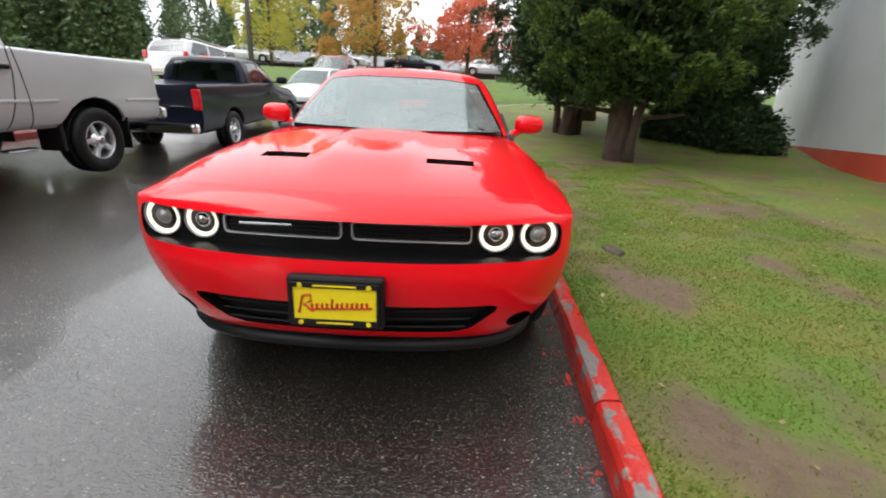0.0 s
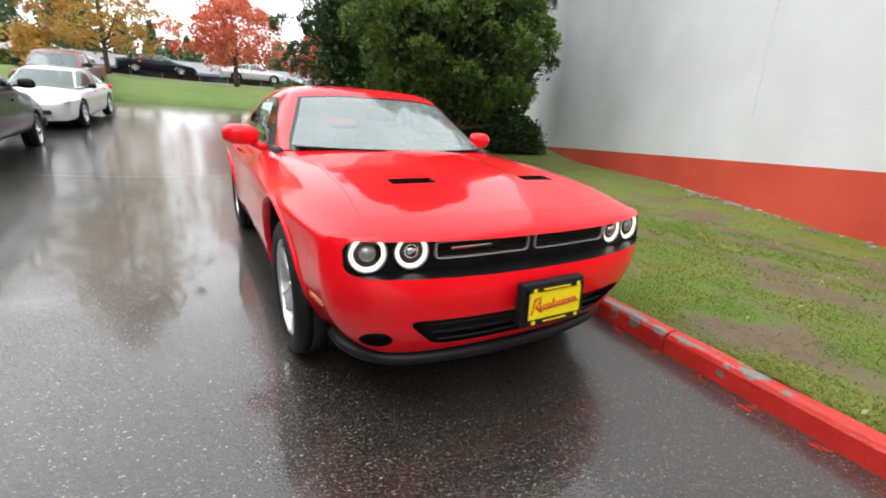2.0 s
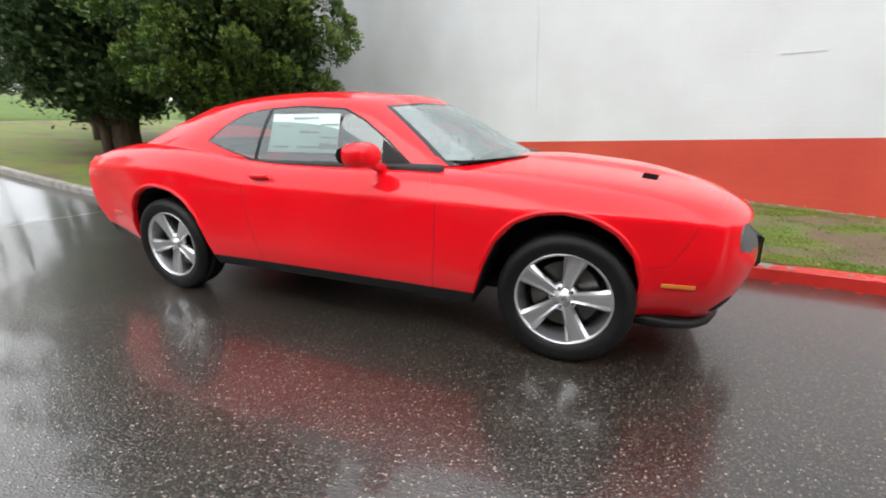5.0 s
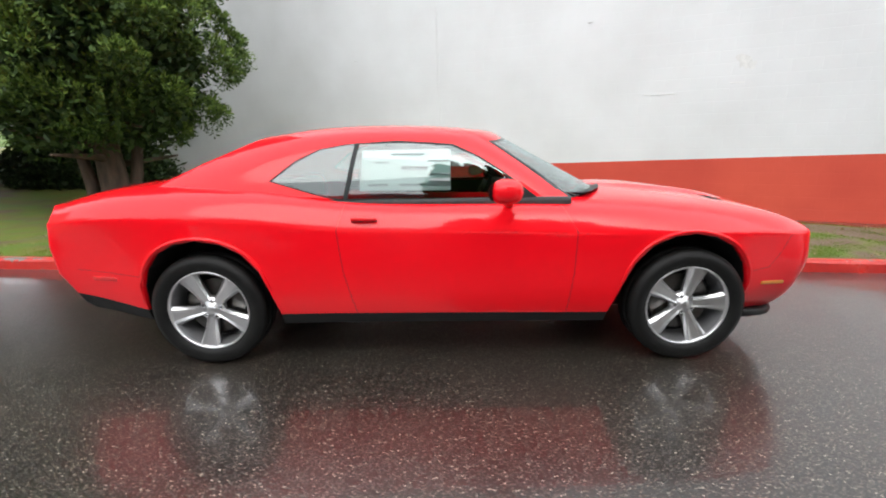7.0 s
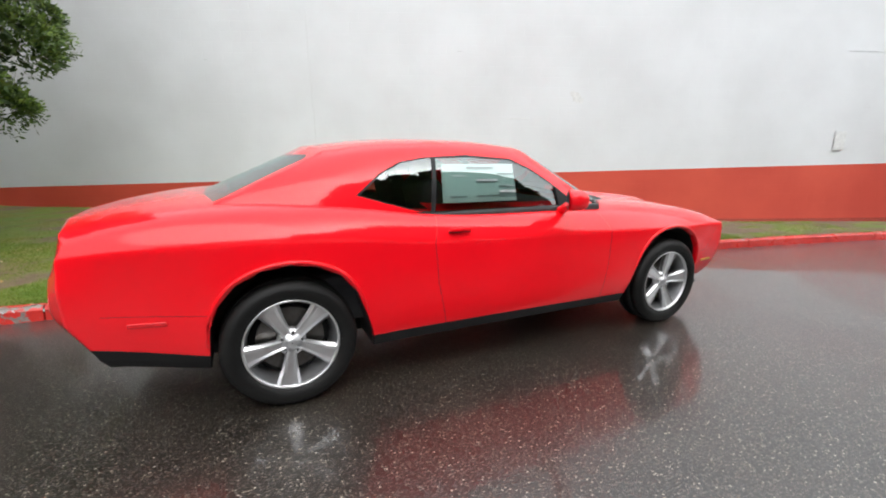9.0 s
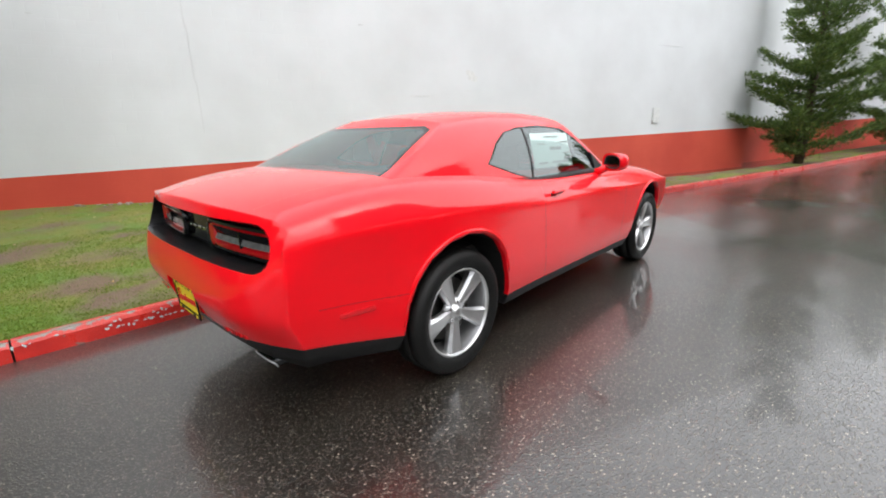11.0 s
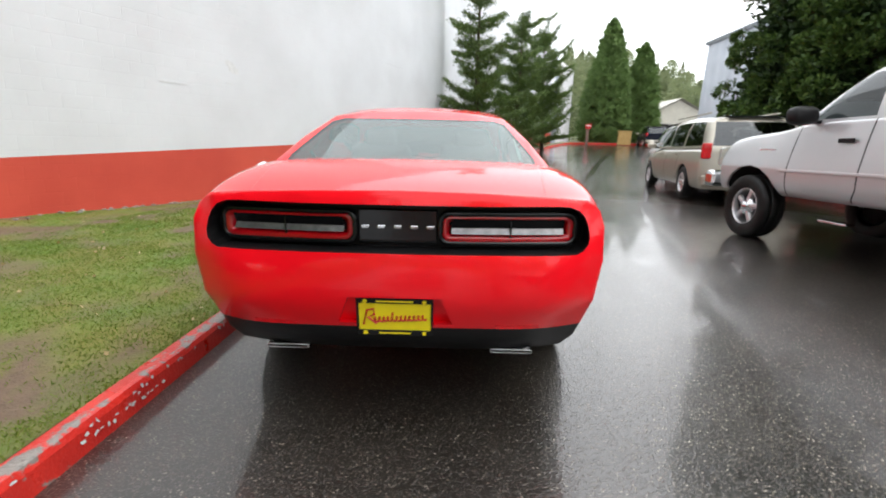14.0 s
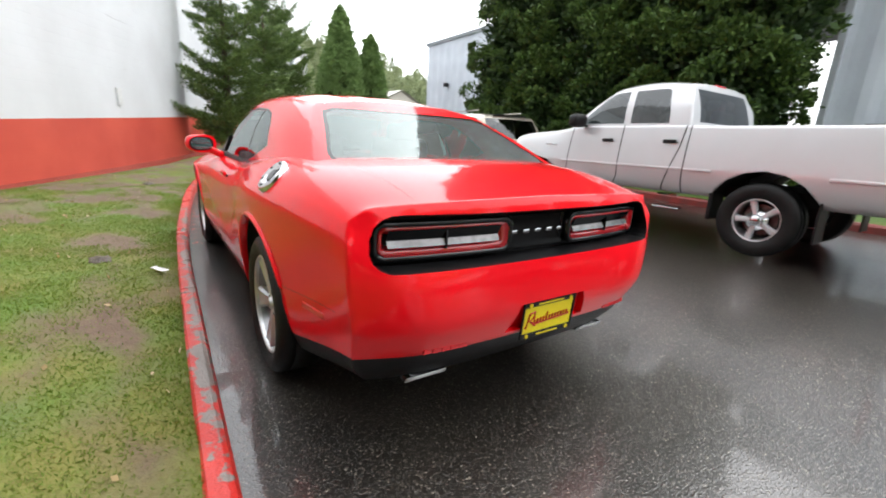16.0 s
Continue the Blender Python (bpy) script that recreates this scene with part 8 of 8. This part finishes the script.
part("shaft", tube([(-24, -11.8, zg(-24, -11)), (-24, -11.75, zg(-24, -11) + 11)], [0.16, 0.12], 10), surface("weathered_wood", (0.16, 0.13, 0.11), (0.10, 0.08, 0.07), 8, 0.9, 0.05, 0, 0.5, 40, stretch=(1, 1, 0.1)), pole, "", True)
part("cross_arm", boxed(-24, -11.75, zg(-24, -11) + 10.2, 0.1, 2.0, 0.12, 0.01), BARK, pole)
sgn_ = thing("sign_post", "small red and white sign on a short brown post", "sign", pose(38.4, -13.3, zg(38.4, -13.3)))
part("post", boxed(0, 0, 0.75, 0.22, 0.22, 1.5, 0.02), BRICKY, sgn_)
part("panel", boxed(-0.13, 0, 1.65, 0.05, 0.55, 0.45, 0.01), REDINK, sgn_, "red sign panel")
part("lettering_bar", boxed(-0.16, 0, 1.7, 0.01, 0.4, 0.08), WHITEST, sgn_)
bx = thing("wooden_box", "yellow wooden utility box beside the lane", "box", pose(37.2, -16.4, zg(37, -16), 0, 0, -15))
part("case", boxed(0, 0, 0.65, 0.9, 1.1, 1.2, 0.03), WOODY, bx)
part("lid", boxed(0, 0, 1.28, 1.0, 1.2, 0.08, 0.02), WOODY, bx)
# far kerb with grass, behind the row of parked vehicles
KB = smooth_line([(-12, -7.4, 0), (-4, -7.55, 0), (2, -7.7, 0), (8, -8.3, 0), (14, -10.2, 0), (20, -12.4, 0)], 0.5)
bk = thing("kerb_far", "red painted kerb behind the parked vehicles", "kerb", kind="structure")
i0 = 0
while i0 < len(KB) - 1:
    i1 = min(len(KB) - 1, i0 + 6)
    bm = bmesh.new()
    rows = []
    for i in range(i0, i1 + 1):
        p = KB[i]
        rows.append([bm.verts.new((p.x + (0.004 if i == i0 else 0), p.y - o, zg(p.x, p.y) + z)) for o, z in ((0, -0.1), (0.01, 0.10), (0.04, 0.13), (0.15, 0.13), (0.16, -0.1))])
    for a, b in zip(rows, rows[1:]):
        for k in range(4):
            bm.faces.new((a[k], a[k + 1], b[k + 1], b[k]))
    bmesh.ops.recalc_face_normals(bm, faces=bm.faces)
    part("kerb_stone", bm, KERBDULL, bk)
    i0 = i1
bm = bmesh.new()
rows = [[bm.verts.new((p.x, p.y - 0.14 - d, zg(p.x, p.y) + 0.12 + 0.05 * noise.noise(Vector((p.x, d, 0))))) for d in (0, 0.5, 1.2, 2, 3, 4.5)] for p in KB]
for a, b in zip(rows, rows[1:]):
    for k in range(5):
        bm.faces.new((a[k], a[k + 1], b[k + 1], b[k]))
bmesh.ops.recalc_face_normals(bm, faces=bm.faces)
tagged(part("verge", bm, BANK, smooth=True), "strip of grass under the hedge", "lawn", kind="structure")
# dark wet gutter seam down the lane
SEAMM = surface("dark_wet_seam", (0.02, 0.018, 0.017), (0.03, 0.027, 0.025), 3, 0.14, 0.1, 0, 0.3, 60)
ln = smooth_line([(8.8, -4.2, 0), (10.2, -4.7, 0), (12.5, -5.6, 0), (18, -7.8, 0), (28, -12.2, 0), (35, -15.4, 0)], 0.5)
bm = bmesh.new()
rows = [[bm.verts.new((p.x, p.y + o * (1 + 0.5 * noise.noise(p)) * min(1, 0.15 + (p.x - 8.8) / 3), zg(p.x, p.y) + 0.004 + (h - 0.004) * min(1, (p.x - 8.8) / 4))) for o, h in ((-0.18, 0.004), (-0.10, 0.03), (0.06, 0.032), (0.16, 0.004))] for p in ln]
for a, b in zip(rows, rows[1:]):
    for k in range(3):
        bm.faces.new((a[k], b[k], b[k + 1], a[k + 1]))
bmesh.ops.recalc_face_normals(bm, faces=bm.faces)
tagged(part("asphalt_berm", bm, SEAMM, smooth=True), "low dark asphalt ridge along the lane", "ground", kind="structure")

# ---- small things on the ground ----
def on_lawn(rs, n, lo, hi, dmax):
    """Random places on the lawn between two x, no farther than dmax from the kerb."""
    keep = [i for i, p in enumerate(KERB) if lo < p.x < hi]
    out = []
    while len(out) < n:
        i = keep[rs.randint(len(keep) - 1)]
        u, t = rs.uniform(), rs.uniform() ** 1.3 * min(1, dmax / lawn_w[i])
        k = int(np.searchsorted(LAWN_ROWS, t, "right")) - 1
        k = min(k, len(LAWN_ROWS) - 2)
        v = (t - LAWN_ROWS[k]) / (LAWN_ROWS[k + 1] - LAWN_ROWS[k])
        a = lawn_grid[i, k] * (1 - v) + lawn_grid[i, k + 1] * v
        b = lawn_grid[i + 1, k] * (1 - v) + lawn_grid[i + 1, k + 1] * v
        out.append(a * (1 - u) + b * u)
    return np.array(out)


BLADE = leafy("grass_blade", (0.100, 0.182, 0.014), (0.175, 0.208, 0.034), 0.5, 0.45)
rs = np.random.RandomState(5)
spots = np.concatenate([on_lawn(rs, 170000, -5.0, 5.5, 3.2), on_lawn(rs, 80000, -6.0, 9.0, 8.0)])
bare = np.array([mud_at(p) for p in spots])
spots = spots[rs.uniform(size=len(spots)) > np.clip((bare - 0.40) * 2.2, 0, 0.93)]
spots[:, 2] += 0.005
co, q = leaves(rs, spots, np.tile([0, 0, 0.55], (len(spots), 1)), 0.020, 0.0045, 0, 0.8)
tagged(quick_mesh("grass", co, q, BLADE, None), "short wet green grass blades on the lawn", "grass", kind="stuff")
LITTER = leafy("fallen_leaf", (0.30, 0.20, 0.07), (0.45, 0.38, 0.24))
spots = on_lawn(rs, 420, -6, 8, 6)
spots[:, 2] += 0.014
co, q = leaves(rs, spots, np.tile([1.0, 0, 0], (len(spots), 1)), 0.035, 0.022, 0, 1.0)
tagged(quick_mesh("fallen_leaves", co, q, LITTER, None), "small pale fallen leaves scattered on the lawn", "leaves", kind="stuff")
# flakes of red paint on the asphalt along the kerb, and loose pale grit
flk = []
for k in range(230):
    i = rs.randint(len(KERB) - 1)
    while not (1.2 < KERB[i].x < 7):
        i = rs.randint(len(KERB) - 1)
    p, nn = KERB[i], KN[i]
    d = -abs(rs.normal()) * 0.06 - 0.01
    flk.append((p.x + nn.x * d + rs.normal() * 0.02, p.y + nn.y * d, zg(p.x, p.y) + 0.004))
fv, ff = [], []
for x, y, z in flk:
    n = 6
    base = len(fv)
    r = rs.uniform(0.003, 0.010) if rs.uniform() < 0.85 else rs.uniform(0.012, 0.022)
    for k in range(n):
        a = 6.283 * k / n
        rr_ = r * rs.uniform(0.5, 1.2)
        fv.append((x + rr_ * 1.7 * math.cos(a), y + rr_ * 0.6 * math.sin(a), z))
    ff.append(tuple(range(base, base + n)))
tagged(raw("paint_splash", fv, ff, surface("fresh_red_paint", (0.55, 0.03, 0.02), (0.45, 0.025, 0.02), 20, 0.4)), "splashes of red paint on the asphalt beside the kerb", "paint", kind="stuff")
litter = thing("litter", "crumpled white paper scrap on the muddy grass", "litter", pose(0.02, 1.36, 0.155, 0, 0, 30))
bm = bmesh.new()
bmesh.ops.create_grid(bm, x_segments=8, y_segments=3, size=0.5)
for v in bm.verts:
    v.co = Vector((v.co.x * 0.16, v.co.y * 0.045, 0.018 * abs(noise.noise(v.co * 5)) + 0.006))
part("scrap", bm, WHITEST, litter)
for x, y, s_ in ((5.46, 1.40, 0.09), (0.5, 1.75, 0.08), (3.7, 2.3, 0.06)):
    clod = thing("mud_clod", "dark wet clod of mud on the lawn", "clod", pose(x, y, 0.13))
    bm = bmesh.new()
    bmesh.ops.create_icosphere(bm, subdivisions=3, radius=1)
    for v in bm.verts:
        v.co *= 1 + 0.5 * noise.noise(v.co * 2.2)
        v.co = Vector((v.co.x * s_ * 1.5, v.co.y * s_, v.co.z * s_ * 0.5))
    part("lump", bm, surface("wet_mud", (0.05, 0.035, 0.024), (0.09, 0.065, 0.045), 20, 0.5, 0.2, 0, 1.0, 60), clod, "", True)
rub = []
for k in range(150):
    x = rs.choice([-1.2, -0.3, 0.4, 2.6, 4.2, 5.0, 5.6]) + rs.normal() * 0.45
    p = wall_at(x, 0.06 + abs(rs.normal()) * 0.12)
    rub.append((p.x, p.y, 0.23 - 0.033 * max(0, x + 2.0) + 0.01))
bm = bmesh.new()
for x, y, z in rub:
    s_ = rs.uniform(0.02, 0.06)
    box(bm, x, y, z, s_ * 1.6, s_, s_ * 0.7, s_ * 0.2, Matrix.Translation((x, y, z)) @ Matrix.Rotation(rs.uniform(0, 3), 4, "Z") @ Matrix.Translation((-x, -y, -z)))
tagged(part("rubble", bm, CONCRETE), "pale broken rubble at the foot of the wall", "rubble", kind="stuff")
# long joint across the asphalt behind the car
ln = smooth_line([(-5.45, -4.2, 0), (-5.3, -2.3, 0), (-5.35, -0.6, 0), (-5.2, 1.1, 0)], 0.2)
bm = bmesh.new()
rows = [[bm.verts.new((p.x + o + 0.03 * noise.noise(p * 2), p.y, zg(p.x, p.y) + 0.004)) for o in (-0.02, 0.02)] for p in ln]
for a, b in zip(rows, rows[1:]):
    bm.faces.new((a[0], a[1], b[1], b[0]))
tagged(part("asphalt_joint", bm, CONCRETE), "pale joint across the asphalt", "ground", kind="structure")
# worn white marks on the face of the kerb
marks, mf = [], []
chips = [(-2.76 + 0.030 * k + rs.normal() * 0.008, rs.uniform(0.045, 0.085)) for k in range(16)]
chips += [(rs.uniform(-4.3, -1.4), rs.uniform(0.085, 0.108)) for k in range(34)]
for x, z_ in chips:
    i = int(np.argmin([abs(p.x - x) for p in KERB]))
    p, nn = KERB[i], KN[i]
    yk = p.y + (x - p.x) * -nn.x / nn.y
    b0 = len(marks)
    z0, h_, w_ = zg(x, yk) + z_, rs.uniform(0.004, 0.013), rs.uniform(0.005, 0.015)
    lean = rs.uniform(-0.6, 0.6)
    for u in range(8):
        a = 6.283 * u / 8
        dz = h_ * math.sin(a) * rs.uniform(0.4, 1.4)
        marks.append((x + w_ * math.cos(a) * rs.uniform(0.4, 1.4) + lean * dz, yk - 0.004 + 0.012 * (z_ + dz) / 0.1, z0 + dz))
    mf.append(tuple(range(b0, b0 + 8)))
tagged(raw("paint_mark", marks, mf, INK), "worn white paint marks on the red kerb face", "paint", kind="stuff")
